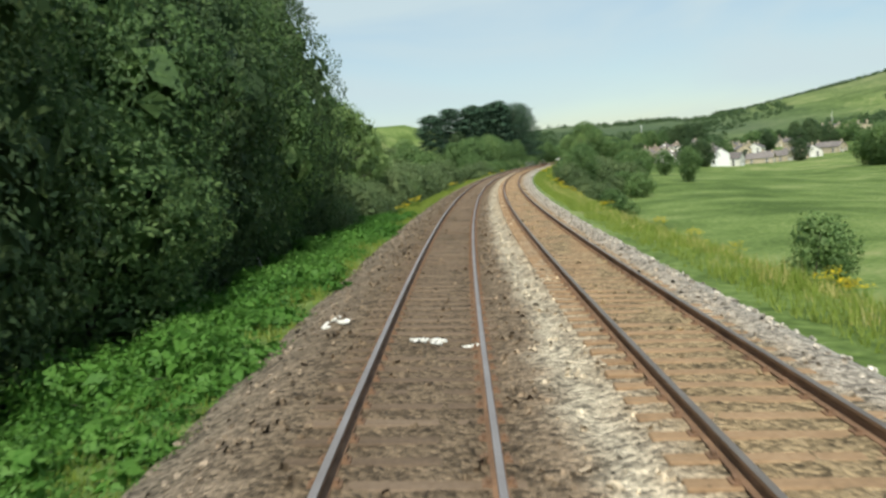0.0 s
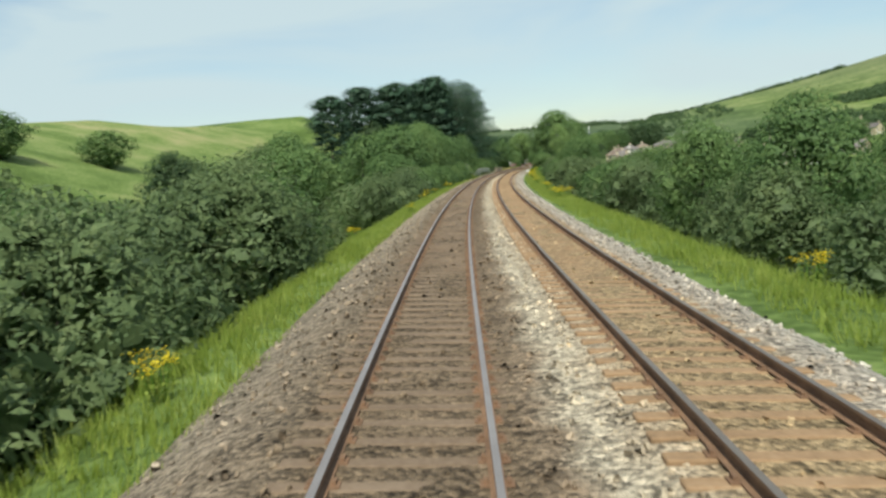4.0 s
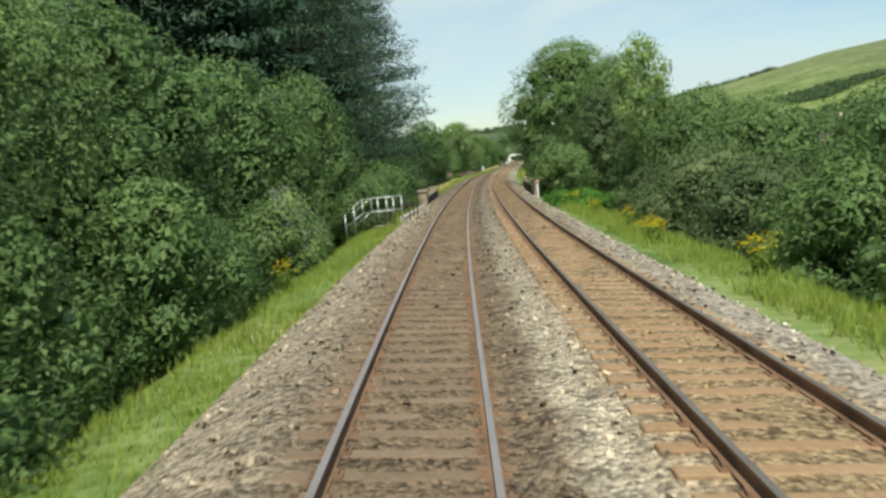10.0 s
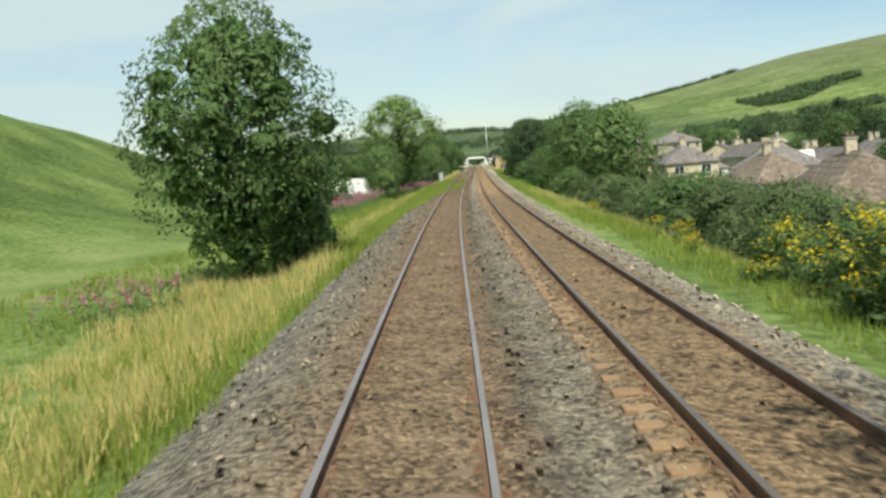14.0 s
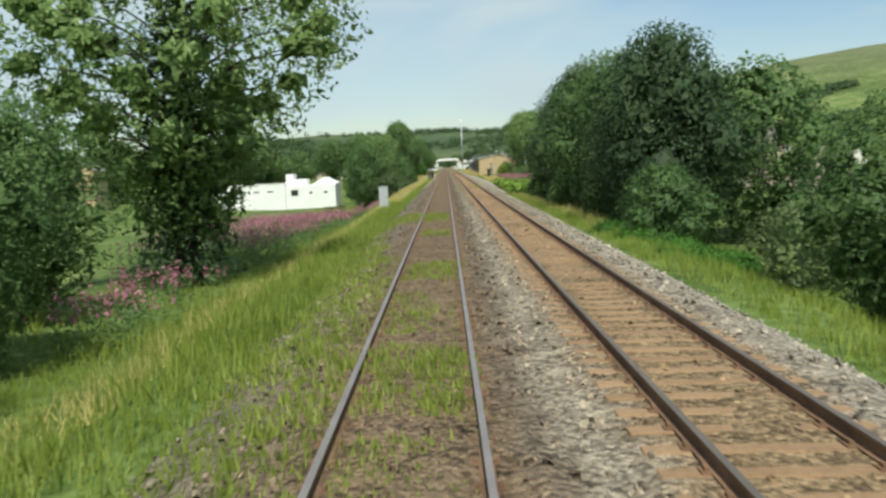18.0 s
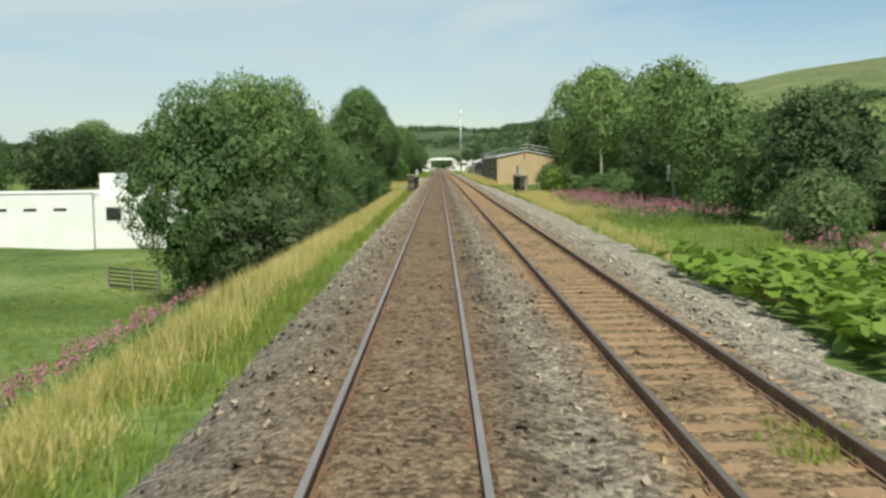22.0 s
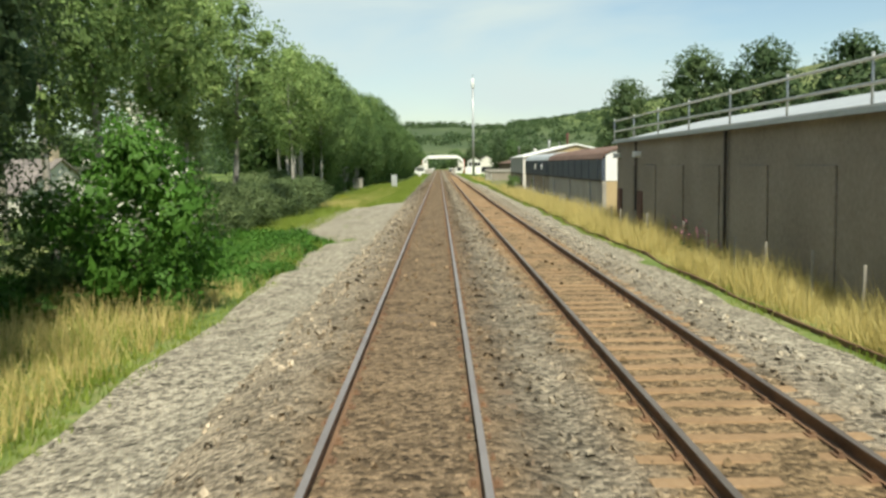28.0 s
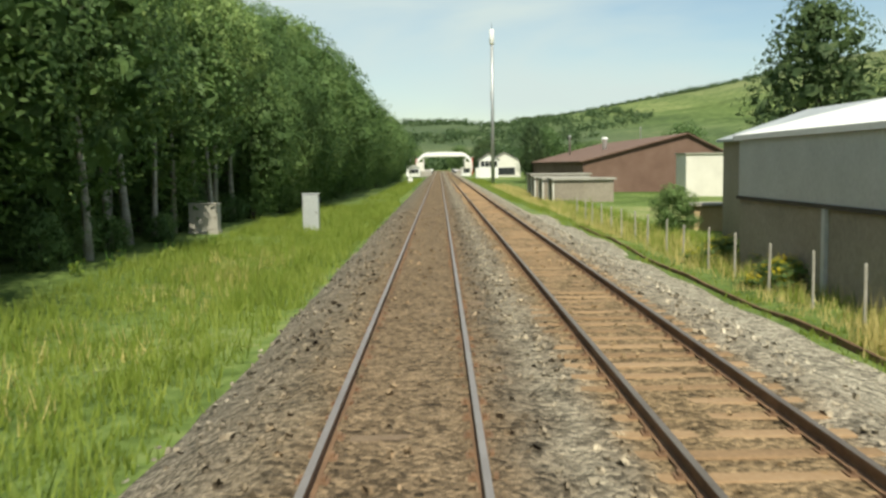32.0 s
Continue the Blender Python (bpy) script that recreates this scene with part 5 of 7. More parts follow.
def fireweed(rows, seed):
    """Tall leafy stems with pink spikes, too many to count."""
    g = np.random.default_rng(seed)
    pink, green, lean = [], [], []
    for s0, s1, d0, d1, dens, h in rows:
        n = int((s1 - s0) * abs(d1 - d0) * dens)
        for s, d in zip(g.uniform(s0, s1, n), g.uniform(min(d0, d1), max(d0, d1), n)):
            p = np.array(on_land(s, d))
            hh = h * g.uniform(0.7, 1.1)
            t = g.uniform(0.05, 0.8, 9)
            c = p + np.c_[g.normal(0, 0.09, (9, 2)), t * hh]
            green.append(c)
            t = g.uniform(0.72, 1.05, 7)
            c = p + np.c_[g.normal(0, 0.035, (7, 2)), t * hh]
            pink.append(c)
            lean.append(g.normal(0, 1, (7, 3)))
    green, pink, lean = np.concatenate(green), np.concatenate(pink), np.concatenate(lean)
    green = cards(g, green, np.tile((0, 0, 0.4), (len(green), 1)), 0.1, 0.6, slim=0.4)
    pink = cards(g, pink, lean, 0.055, 0.6)
    root = tagged(new("fireweed"), "tall stand of pink-flowering fireweed in the rough grass", "fireweed", kind="stuff")
    part("foliage", quads("fireweed_leaves", green, LEAF_OAK), root)
    part("bloom", quads("fireweed_flowers", pink, PINK), root)


fireweed([(450, 482, -8, -14, 5.5, 1.4), (497, 508, -6.6, -9, 5, 1.2), (516, 562, -6.8, -13.5, 7, 1.5), (590, 616, -8, -12.5, 4, 1.2), (628, 668, 10.5, 16, 4.5, 1.2), (598, 612, 12, 17, 4, 1.2), (398, 404, -8, -11, 4, 1.1), (757, 762, 8.6, 9.1, 6, 1.3)], 5)


def butterbur(rows, seed):
    """Big round drooping leaves on stalks."""
    g = np.random.default_rng(seed)
    fan = [(math.cos(a) * (0.55 if k == 0 else 1), math.sin(a) * (0.55 if k == 0 else 1)) for k, a in enumerate(np.linspace(0, 2 * math.pi, 9)[:-1])]
    vs, fs = [], []
    for s0, s1, d0, d1, dens in rows:
        n = int((s1 - s0) * abs(d1 - d0) * dens)
        for s, d in zip(g.uniform(s0, s1, n), g.uniform(d0, d1, n)):
            p = on_land(s, d)
            r = g.uniform(0.12, 0.29)
            m = pose(p.x, p.y, p.z + g.uniform(0.3, 0.95), g.normal(0, 22), g.normal(0, 22), g.uniform(0, 360))
            o = len(vs)
            vs.append(m @ Vector((0, 0, 0.0)))
            vs += [m @ Vector((x * r, y * r, -0.1 * r + 0.12 * r * math.sin(3 * k))) for k, (x, y) in enumerate(fan)]
            fs += [(o, o + 1 + k, o + 1 + (k + 1) % 8) for k in range(8)]
    tagged(part("butterbur", mesh_from("butterbur", vs, fs, BUTTER, smooth=True)), "dense bed of large pale green butterbur leaves", "butterbur", kind="stuff")


butterbur([(570, 608, 6.9, 12.5, 17), (566, 580, 9, 13, 11)], 6)


# ---------- lineside and bridges ----------
def prism(w, y0, y1, z0, h, rise, apex=0.0, base=0.0):
    """Body with gables: width w centred on x, eaves at h, ridge rise higher."""
    bm = bmesh.new()
    prof = ((base - w / 2, z0), (base + w / 2, z0), (base + w / 2, h), (base + apex, h + rise), (base - w / 2, h))
    rows = [[bm.verts.new((x, y, z)) for x, z in prof] for y in (y0, y1)]
    bm.faces.new(rows[0])
    bm.faces.new(rows[1][::-1])
    for k in range(5):
        bm.faces.new((rows[0][k], rows[1][k], rows[1][(k + 1) % 5], rows[0][(k + 1) % 5]))
    bmesh.ops.recalc_face_normals(bm, faces=bm.faces)
    return bm


def roof_bm(w, y0, y1, h, rise, over=0.3, thick=0.12, apex=0.0, base=0.0):
    """Two roof slopes as thick slabs over such a body."""
    bm = bmesh.new()
    y0, y1 = y0 - over, y1 + over
    for sx in (-1, 1):
        half = w / 2 + sx * apex * -1
        fall = rise / half * over
        a = Vector((base + apex, 0, h + rise + 0.02))
        b = Vector((base + sx * (w / 2 + over), 0, h - fall + 0.02))
        vs = [bm.verts.new((p.x, y, p.z + dz)) for dz in (0, thick) for p, y in ((a, y0), (b, y0), (b, y1), (a, y1))]
        for f in ((0, 3, 2, 1), (4, 5, 6, 7), (0, 1, 5, 4), (1, 2, 6, 5), (2, 3, 7, 6), (3, 0, 4, 7)):
            bm.faces.new([vs[i] for i in f])
    bmesh.ops.recalc_face_normals(bm, faces=bm.faces)
    return bm


def window(parent, x, y, z, w, h, face, name="window"):
    """A framed pane on the face that looks along -y ('front') or -x ('left'); proud of the wall by a few centimetres."""
    m = Matrix.Translation((x, y, z)) @ (Matrix.Rotation(radians(-90), 4, "Z") if face == "left" else Matrix.Identity(4))
    bm = bmesh.new()
    t = 0.07
    for x0, x1, z0, z1 in ((-w / 2, w / 2, 0, t), (-w / 2, w / 2, h - t, h), (-w / 2, -w / 2 + t, t, h - t), (w / 2 - t, w / 2, t, h - t), (-t / 3, t / 3, t, h - t)):
        box_bm(bm, x0, x1, -0.05, 0.02, z0, z1, 0, m)
    fr = done(name, bm, WHITE, parent)
    box("pane", -w / 2 + t, w / 2 - t, -0.012, 0.01, t, h - t, GLASS, fr, m=m)
    box("sill", -w / 2 - 0.06, w / 2 + 0.06, -0.1, 0.02, -0.09, 0, CONCRETE, fr, m=m)


def house(s, d, w=8.0, l=9.0, h=4.6, rise=2.4, turn=0.0, wall=None, roof=None, z=None, label="stone house with a grey slate roof and chimneys"):
    p = on_land(s, d)
    root = empty("house", pose(p.x, p.y, p.z if z is None else z, 0, 0, -math.degrees(heading(s)) + turn), label, "house", "village houses")
    done("wall", prism(w, -l / 2, l / 2, -1.0, h, rise), wall or HOUSE_STONE, root)
    rf = done("roof", roof_bm(w, -l / 2, l / 2, h, rise), roof or SLATE, root)
    for y in (-l / 2 + 0.7, l / 2 - 0.7):
        ch = box("chimney", -0.42, 0.42, y - 0.35, y + 0.35, h + rise - 0.4, h + rise + 1.1, HOUSE_STONE, rf, 0.03)
        box("chimney_cap", -0.5, 0.5, y - 0.43, y + 0.43, h + rise + 1.1, h + rise + 1.22, CONCRETE, rf)
    for x in (-w * 0.24, w * 0.24):
        for zz in (0.9, h - 1.75):
            window(root, x, -l / 2 - 0.015, zz, 1.1, 1.25, "front")
    for y in (-l * 0.28, l * 0.28):
        for zz in (0.9, h - 1.75):
            window(root, -w / 2 - 0.015, y, zz, 1.1, 1.25, "left")
    box("door", -0.45, 0.45, -l / 2 - 0.05, -l / 2 + 0.02, 0, 2.05, WHITE, root)
    return root


def hip_bm(w, l, h, rise, ridge, over=0.35, thick=0.14):
    """A hipped roof: eaves rectangle w by l at h, a ridge along y of the given length."""
    bm = bmesh.new()
    w, l = w / 2 + over, l / 2 + over
    lo = h - over * rise / (w - over) * 0.6
    pts = [(-w, -l, lo), (w, -l, lo), (w, l, lo), (-w, l, lo), (0, -ridge / 2, h + rise), (0, ridge / 2, h + rise)]
    top = [bm.verts.new((x, y, z + thick)) for x, y, z in pts]
    low = [bm.verts.new((x, y, z)) for x, y, z in pts[:4]]
    for f in ((0, 1, 4), (1, 2, 5, 4), (2, 3, 5), (3, 0, 4, 5)):
        bm.faces.new([top[k] for k in f])
    for k in range(4):
        bm.faces.new((low[k], low[(k + 1) % 4], top[(k + 1) % 4], top[k]))
    bm.faces.new(low[::-1])
    bmesh.ops.recalc_face_normals(bm, faces=bm.faces)
    return bm


def bungalow(s, d, z, w, l, h, rise, turn, roof, wall, label, dormer=False):
    """A hip-roofed house: courses of tiles as ribs, a chimney, framed windows on two sides."""
    p = place(s, d, z)
    root = empty("house", pose(p.x, p.y, p.z, 0, 0, -math.degrees(heading(s)) + turn), label, "house", "village houses")
    box("wall", -w / 2, w / 2, -l / 2, l / 2, -2.5, h, wall, root)
    rf = done("roof", hip_bm(w, l, h, rise, max(1.0, l - w)), roof, root)
    for k in range(1, 9):
        t = k / 9
        zz = h + rise * t + 0.15 - 0.2 * (1 - t)
        part("tile_course", tubes("tile_course", [([(-(w / 2 + 0.35) * (1 - t), y, zz) for y in (-(l / 2 + 0.35) * (1 - t) - max(1.0, l - w) / 2 * t, (l / 2 + 0.35) * (1 - t) + max(1.0, l - w) / 2 * t)], [0.035, 0.035])], roof, 4), rf)
    ch = box("chimney", -0.4, 0.4, -0.35, 0.35, h + rise - 0.8, h + rise + 1.0, HOUSE_STONE, rf, 0.03)
    box("chimney_cap", -0.48, 0.48, -0.43, 0.43, h + rise + 1.0, h + rise + 1.12, CONCRETE, ch)
    for x in (-0.18, 0.18):
        part("chimney_pot", tubes("chimney_pot", [([(x, 0, h + rise + 1.12), (x, 0, h + rise + 1.5)], [0.12, 0.1])], TILE_RED, 8), ch)
    for x in (-w * 0.26, w * 0.26):
        window(root, x, -l / 2 - 0.015, h - 1.6, 1.5, 1.2, "front")
    for y in (-l * 0.28, l * 0.28):
        window(root, -w / 2 - 0.015, y, h - 1.6, 1.5, 1.2, "left")
    if dormer:
        dm = done("dormer", prism(1.8, -l / 2 + 0.4, 0.2, h - 0.3, h + 1.15, 0.7), CREAM, rf)
        window(dm, 0, -l / 2 + 0.385, h + 0.2, 1.1, 0.9, "front")
    return root


def stone_wall(name, s0, s1, d, top, label, bottom=-0.95, thick=0.42, turn=0.0, cope=True):
    """A parapet of coursed blocks with coping stones, running along the line."""
    L = s1 - s0
    p = place(s0, d, 0)
    q = place(s1, d + turn, 0)
    yaw = -math.degrees(math.atan2(q.x - p.x, q.y - p.y))
    root = empty(name, pose(p.x, p.y, 0, 0, 0, yaw), label, "parapet")
    box("core", -thick / 2 + 0.05, thick / 2 - 0.05, 0.02, L - 0.02, bottom, top - 0.03, STONE_DARK, root)
    sizes = {}
    z, row = bottom, 0
    course = (top - bottom) / max(1, round((top - bottom) / 0.32))
    while z < top - 0.05:
        y = 0.0
        while y < L - 0.05:
            ln = min(random.choice((0.5, 0.65, 0.8, 0.95)), L - y)
            if L - y - ln < 0.25:
                ln = L - y
            key = round(ln, 2)
            if key not in sizes:
                bm = bmesh.new()
                box_bm(bm, -thick / 2, thick / 2, 0.012, ln - 0.012, 0.01, course - 0.01, 0.018)
                sizes[key] = bpy.data.meshes.new("block")
                bm.to_mesh(sizes[key])
                bm.free()
                sizes[key].materials.append(STONE_DARK)
            o = part("block", sizes[key], root)
            o.location = (random.uniform(-0.012, 0.012), y, z)
            y += ln
        z += course
    if cope:
        bm = bmesh.new()
        box_bm(bm, -thick / 2 - 0.08, thick / 2 + 0.08, 0.006, 1.194, 0, 0.17, 0.03)
        me = bpy.data.meshes.new("coping_stone")
        bm.to_mesh(me)
        bm.free()
        me.materials.append(COPING)
        n = max(1, int(L / 1.2))
        for k in range(n):
            o = part("coping_stone", me, root)
            o.location = (random.uniform(-0.01, 0.01), k * L / n, top + random.uniform(-0.008, 0.008))
            o.scale = (1, L / n / 1.2, 1)
    return root


STONE_TAN = surface("lichened_tan_stone", ((0.2, (0.07, 0.06, 0.045)), (0.45, (0.19, 0.16, 0.11)), (0.65, (0.3, 0.26, 0.19)), (0.85, (0.42, 0.38, 0.3))), 1.3, 14, 0.95, bump=0.9, depth=0.04, spread=0.3)


def pilaster(s, d, top, size=0.75, length=0.9, label="square stone pier with a flat weathered cap", stone=None):
    root = empty("pier", at(s, d), label, "stone pier")
    zs = np.linspace(-1.0, top, 6)
    for a, b in zip(zs[:-1], zs[1:]):
        box("block", -size / 2, size / 2, -length / 2, length / 2, a + 0.006, b - 0.006, stone or STONE_DARK, root, 0.02)
    box("cap", -size / 2 - 0.1, size / 2 + 0.1, -length / 2 - 0.1, length / 2 + 0.1, top, top + 0.2, COPING, root, 0.04)
    return root


def railing(s0, s1, d0, d1, z0, z1, step, mat, label, bars=(0.55, 1.0), r=0.024, foot=None):
    """Posts joined by round rails between two places."""
    a, b = place(s0, d0, z0), place(s1, d1, z1)
    L = (b - a).length
    n = max(1, round(L / step))
    root = empty("railing", Matrix.Translation(a), label, "railing")
    post = tubes("post", [([(0, 0, -0.35), (0, 0, bars[-1])], [r * 1.25, r * 1.25])], mat)
    for k in range(n + 1):
        part("post", post, root).location = (b - a) * (k / n)
    for h in bars:
        part("rail", tubes("rail", [([Vector((0, 0, h)), (b - a) + Vector((0, 0, h))], [r, r])], mat), root)
    return root


# first bridge: stone parapets, piers, railings and steps
stone_wall("bridge_parapet", 341.0, 357.6, -2.78, 0.16, "sooty stone bridge parapet with weathered coping slabs", turn=-0.1, thick=0.46)
stone_wall("bridge_parapet", 346.5, 363.3, 5.98, 0.2, "sooty stone bridge parapet with weathered coping slabs", turn=-0.05)
pilaster(339.75, -2.8, 0.6, 0.6, 2.2, stone=STONE_TAN)
pilaster(357.6, -3.0, 0.34, 0.72, 1.8, stone=STONE_TAN)
pilaster(346.0, 6.0, 0.62, 0.75, 1.0)
pilaster(364.55, 6.06, 0.38, 0.66, 2.4)
railing(341.4, 361.6, -3.32, -3.5, -0.15, -0.1, 1.9, DARK_METAL, "dark iron railing behind the bridge parapet", (0.45, 0.95))
railing(347, 365, 6.6, 6.7, 0.05, 0.05, 3.0, DARK_METAL, "thin dark wire fence behind the parapet", (0.7, 1.1), 0.012)
railing(324.0, 339.2, -4.15, -3.5, -0.7, -0.6, 2.1, DARK_METAL, "dark iron post and rail fence on the bank", (0.55, 1.1))
railing(361.8, 366.0, -3.5, -3.75, -0.6, -0.6, 1.2, DARK_METAL, "dark iron railing at the bridge end", (0.7, 1.35))
railing(322.4, 324.6, -2.62, -2.3, -0.75, -0.7, 1.05, DARK_METAL, "short dark iron gate rail by the steps", (0.1, 1.15), 0.03)
# galvanised handrails either side of the steps
for s0, d0 in ((321.9, -3.0), (320.7, -3.36)):
    railing(s0, s0 - 0.1, d0, d0 - 1.7, -0.02, -0.02, 0.85, GALV, "galvanised tube handrail at the head of the steps", (0.3, 1.05), 0.03)
    railing(s0 - 0.1, s0 - 0.2, d0 - 1.7, d0 - 2.7, -0.02, -0.75, 0.7, GALV, "galvanised tube handrail going down the bank steps", (0.3, 1.05), 0.03)
railing(320.7, 321.4, -3.36, -4.55, -0.8, -0.8, 0.9, DARK_METAL, "dark iron rail beside the bank steps", (0.35, 0.9), 0.03)
_st = empty("bank_steps", at(321.2, -3.9, -0.85), "concrete steps going down the grassy bank", "steps")
for _k in range(12):
    box("step", -0.3 * (_k + 1), -0.3 * _k, -0.5, 0.6, -0.175 * (_k + 1) - 0.12, -0.175 * _k, CONCRETE, _st, 0.015)
box("slab", 0.0, 0.9, -0.6, 1.8, -0.25, 0.02, CONCRETE, _st, 0.02)
box("landing_slab", -0.9, 0.2, 1.4, 2.6, -0.2, 0.25, CONCRETE, _st, 0.03)
for s in (340.4, 341.6, 343.0, 344.4):
    _p = empty("fence_post", at(s, 5.85, land(s, 5.9)), "weathered square timber fence post", "post", "bridge fence posts")
    box("post_body", -0.06, 0.06, -0.06, 0.06, -0.3, 1.2, TIMBER, _p, 0.012)
railing(340.4, 345.4, 5.95, 6.0, -0.6, -0.5, 2.6, DARK_METAL, "thin iron rail joining the fence posts", (0.5, 0.95), 0.016)
_p = empty("warning_sign", at(339.6, 5.8, -0.6), "white post with a red and white warning disc", "sign")
box("post_body", -0.05, 0.05, -0.05, 0.05, -0.3, 1.15, CREAM, _p, 0.01)
part("disc", tubes("disc", [([(0, -0.07, 1.32), (0, -0.05, 1.32)], [0.13, 0.13])], SIGN_RED, 20), _p)
box("bar", -0.09, 0.09, -0.078, -0.071, 1.29, 1.35, WHITE, _p)
for s, d in ((368.4, 6.75), (370.2, 6.64), (371.9, 6.65)):
    _p = empty("fence_post", at(s, d, land(s, d)), "pale concrete fence post at the bridge end", "post", "bridge end posts")
    box("post_body", -0.07, 0.07, -0.07, 0.07, -0.3, 1.35, CONCRETE, _p, 0.015)
railing(368.4, 371.9, 6.78, 6.72, -0.6, -0.6, 3.5, DARK_METAL, "thin iron rails joining the pale fence posts", (0.45, 1.0), 0.02)
for s, d in ((360.4, -3.2), (362.4, -3.35), (364.6, -3.5)):
    _p = empty("marker_post", at(s, d, -0.7), "white-painted concrete marker post by the railing", "post", "white marker posts")
    box("post_body", -0.05, 0.05, -0.05, 0.05, -0.3, 0.7, CREAM, _p, 0.012)
# concrete ledge at the ballast edge leading to the bridge
for _s, _d in ((323.9, -3.2), (323.9, -2.85)):
    _q = empty("concrete_kerb", at(_s, _d, -0.5 if _d < -3 else -0.68, -2.0), "weathered concrete kerb running up to the bridge pier", "kerb", "bridge kerbs")
    for _k in range(6):
        box("kerb_block", -0.15, 0.15, _k * 2.4 + 0.01, _k * 2.4 + 2.39, -0.35, 0.2, CONCRETE, _q, 0.02)
_p = empty("concrete_ledge", at(326, -2.45, -0.8), "old concrete ledge along the ballast before the bridge", "ledge")
for _k in range(7):
    box("kerb_block", -0.14, 0.14, _k * 2.2 + 0.01, _k * 2.2 + 2.19, -0.3, 0.2, CONCRETE, _p, 0.02)
# lineside sign on the first bend
_p = empty("lineside_sign", at(251, 6.6, land(251, 6.6)), "small white lineside board on a timber post", "sign")
box("post_body", -0.045, 0.045, -0.045, 0.045, -0.3, 1.3, TIMBER, _p, 0.01)
box("board", -0.22, 0.22, -0.075, -0.047, 1.14, 1.36, CREAM, _p, 0.006)
# edging boards beside the ballast
for s0, s1, d in ((98, 112, -3.55), (255, 262, -3.7), (262, 268, -3.6), (366, 372, -2.95)):
    _p = empty("edging_board", at(s0, d, land(s0, d)), "old timber edging board along the ballast shoulder", "board", "edging boards")
    for k in range(int((s1 - s0) / 2.4)):
        box("plank", -0.03, 0.03, k * 2.4 + 0.01, k * 2.4 + 2.39, -0.1, 0.16, TIMBER, _p, 0.008)
# pale litter of stone on the first bend
for s, d, w in ((14.2, 0.1, 0.5), (14.0, 0.62, 0.34), (14.4, -0.2, 0.3), (16.3, -1.75, 0.4), (16.9, -1.9, 0.35)):
    for _k in range(6):
        x, y, r = d + random.uniform(-w / 2, w / 2), s + random.uniform(-0.14, 0.14), random.uniform(0.035, 0.07)
        bm = bmesh.new()
        bmesh.ops.create_icosphere(bm, subdivisions=1, radius=r)
        for v in bm.verts:
            v.co = Vector((v.co.x * 1.3, v.co.y, v.co.z * 0.7)) * random.uniform(0.75, 1.2)
        o = done("limestone_lump", bm, CREAM)
        o.matrix_basis = Matrix.Translation(bed_place(y, x, bed_height(y, x) + r * 0.3)) @ Matrix.Rotation(random.uniform(0, 6.3), 4, "Z")
        tagged(o, "broken white limestone lying on the ballast", "stone", "white stones")
# dead branch by the dark trees
_runs = [([(0, 0, 0), (0.4, 0.3, 0.8), (0.5, 0.9, 1.3), (1.0, 1.2, 1.5)], [0.06, 0.05, 0.03, 0.01]), ([(0.4, 0.3, 0.8), (-0.3, 0.2, 1.2), (-0.8, 0.4, 1.25)], [0.04, 0.03, 0.01]), ([(0.5, 0.9, 1.3), (0.3, 1.0, 1.9)], [0.03, 0.01])]
_p = part("dead_branch", tubes("dead_branch", _runs, BARK_PALE))
_p.matrix_basis = at(31, -7.0, land(31, -7.0))
tagged(_p, "bare bleached dead branch sticking out of brambles", "branch")


def cabinet(s, d, w, dep, h, mat, label, z=None):
    z = land(s, d) if z is None else z
    root = empty("equipment_cabinet", at(s, d, z), label, "cabinet", "lineside cabinets")
    box("plinth", -w / 2 - 0.05, w / 2 + 0.05, -dep / 2 - 0.05, dep / 2 + 0.05, -0.3, 0.12, CONCRETE, root, 0.01)
    box("body", -w / 2, w / 2, -dep / 2, dep / 2, 0.12, h, mat, root, 0.015)
    box("lid", -w / 2 - 0.04, w / 2 + 0.04, -dep / 2 - 0.04, dep / 2 + 0.04, h, h + 0.06, mat, root, 0.015)
    dr = box("door", -w / 2 + 0.04, w / 2 - 0.04, -dep / 2 - 0.018, -dep / 2, 0.2, h - 0.06, mat, root, 0.006)
    box("handle", w / 2 - 0.12, w / 2 - 0.09, -dep / 2 - 0.05, -dep / 2 - 0.018, h * 0.5, h * 0.5 + 0.14, DARK_METAL, dr)
    return root


cabinet(554, -4.6, 0.72, 0.5, 1.75, PALE_CLAD, "pale grey lineside equipment cabinet in long grass")
cabinet(871.8, -6.5, 0.85, 0.5, 2.1, PALE_CLAD, "pale grey lineside equipment cabinet in green grass")
cabinet(871, -12.0, 1.5, 0.8, 1.5, CONCRETE, "weathered concrete equipment hut under the trees")
cabinet(1010, -5.4, 0.9, 0.6, 1.0, WHITE, "small white lineside cabinet near the crossing")
# dry stone field wall at the foot of the pasture
stone_wall("field_wall", 372, 404, -17.5, land(388, -17.5) + 1.05, "dark dry stone wall along the foot of the pasture", land(388, -17.5) - 0.5, 0.5, cope=False)
_p = empty("field_gate", at(637, -18.5, land(637, -18.5), -35), "dark timber field gate between stone walls", "gate")
for z in (0.25, 0.5, 0.75, 1.0, 1.25):
    box("bar", -2.4, 2.4, -0.02, 0.02, z - 0.05, z + 0.05, DARK_METAL, _p)
for x in (-2.45, 0, 2.45):
    box("gate_post", x - 0.07, x + 0.07, -0.07, 0.07, -0.3, 1.45, TIMBER, _p, 0.01)

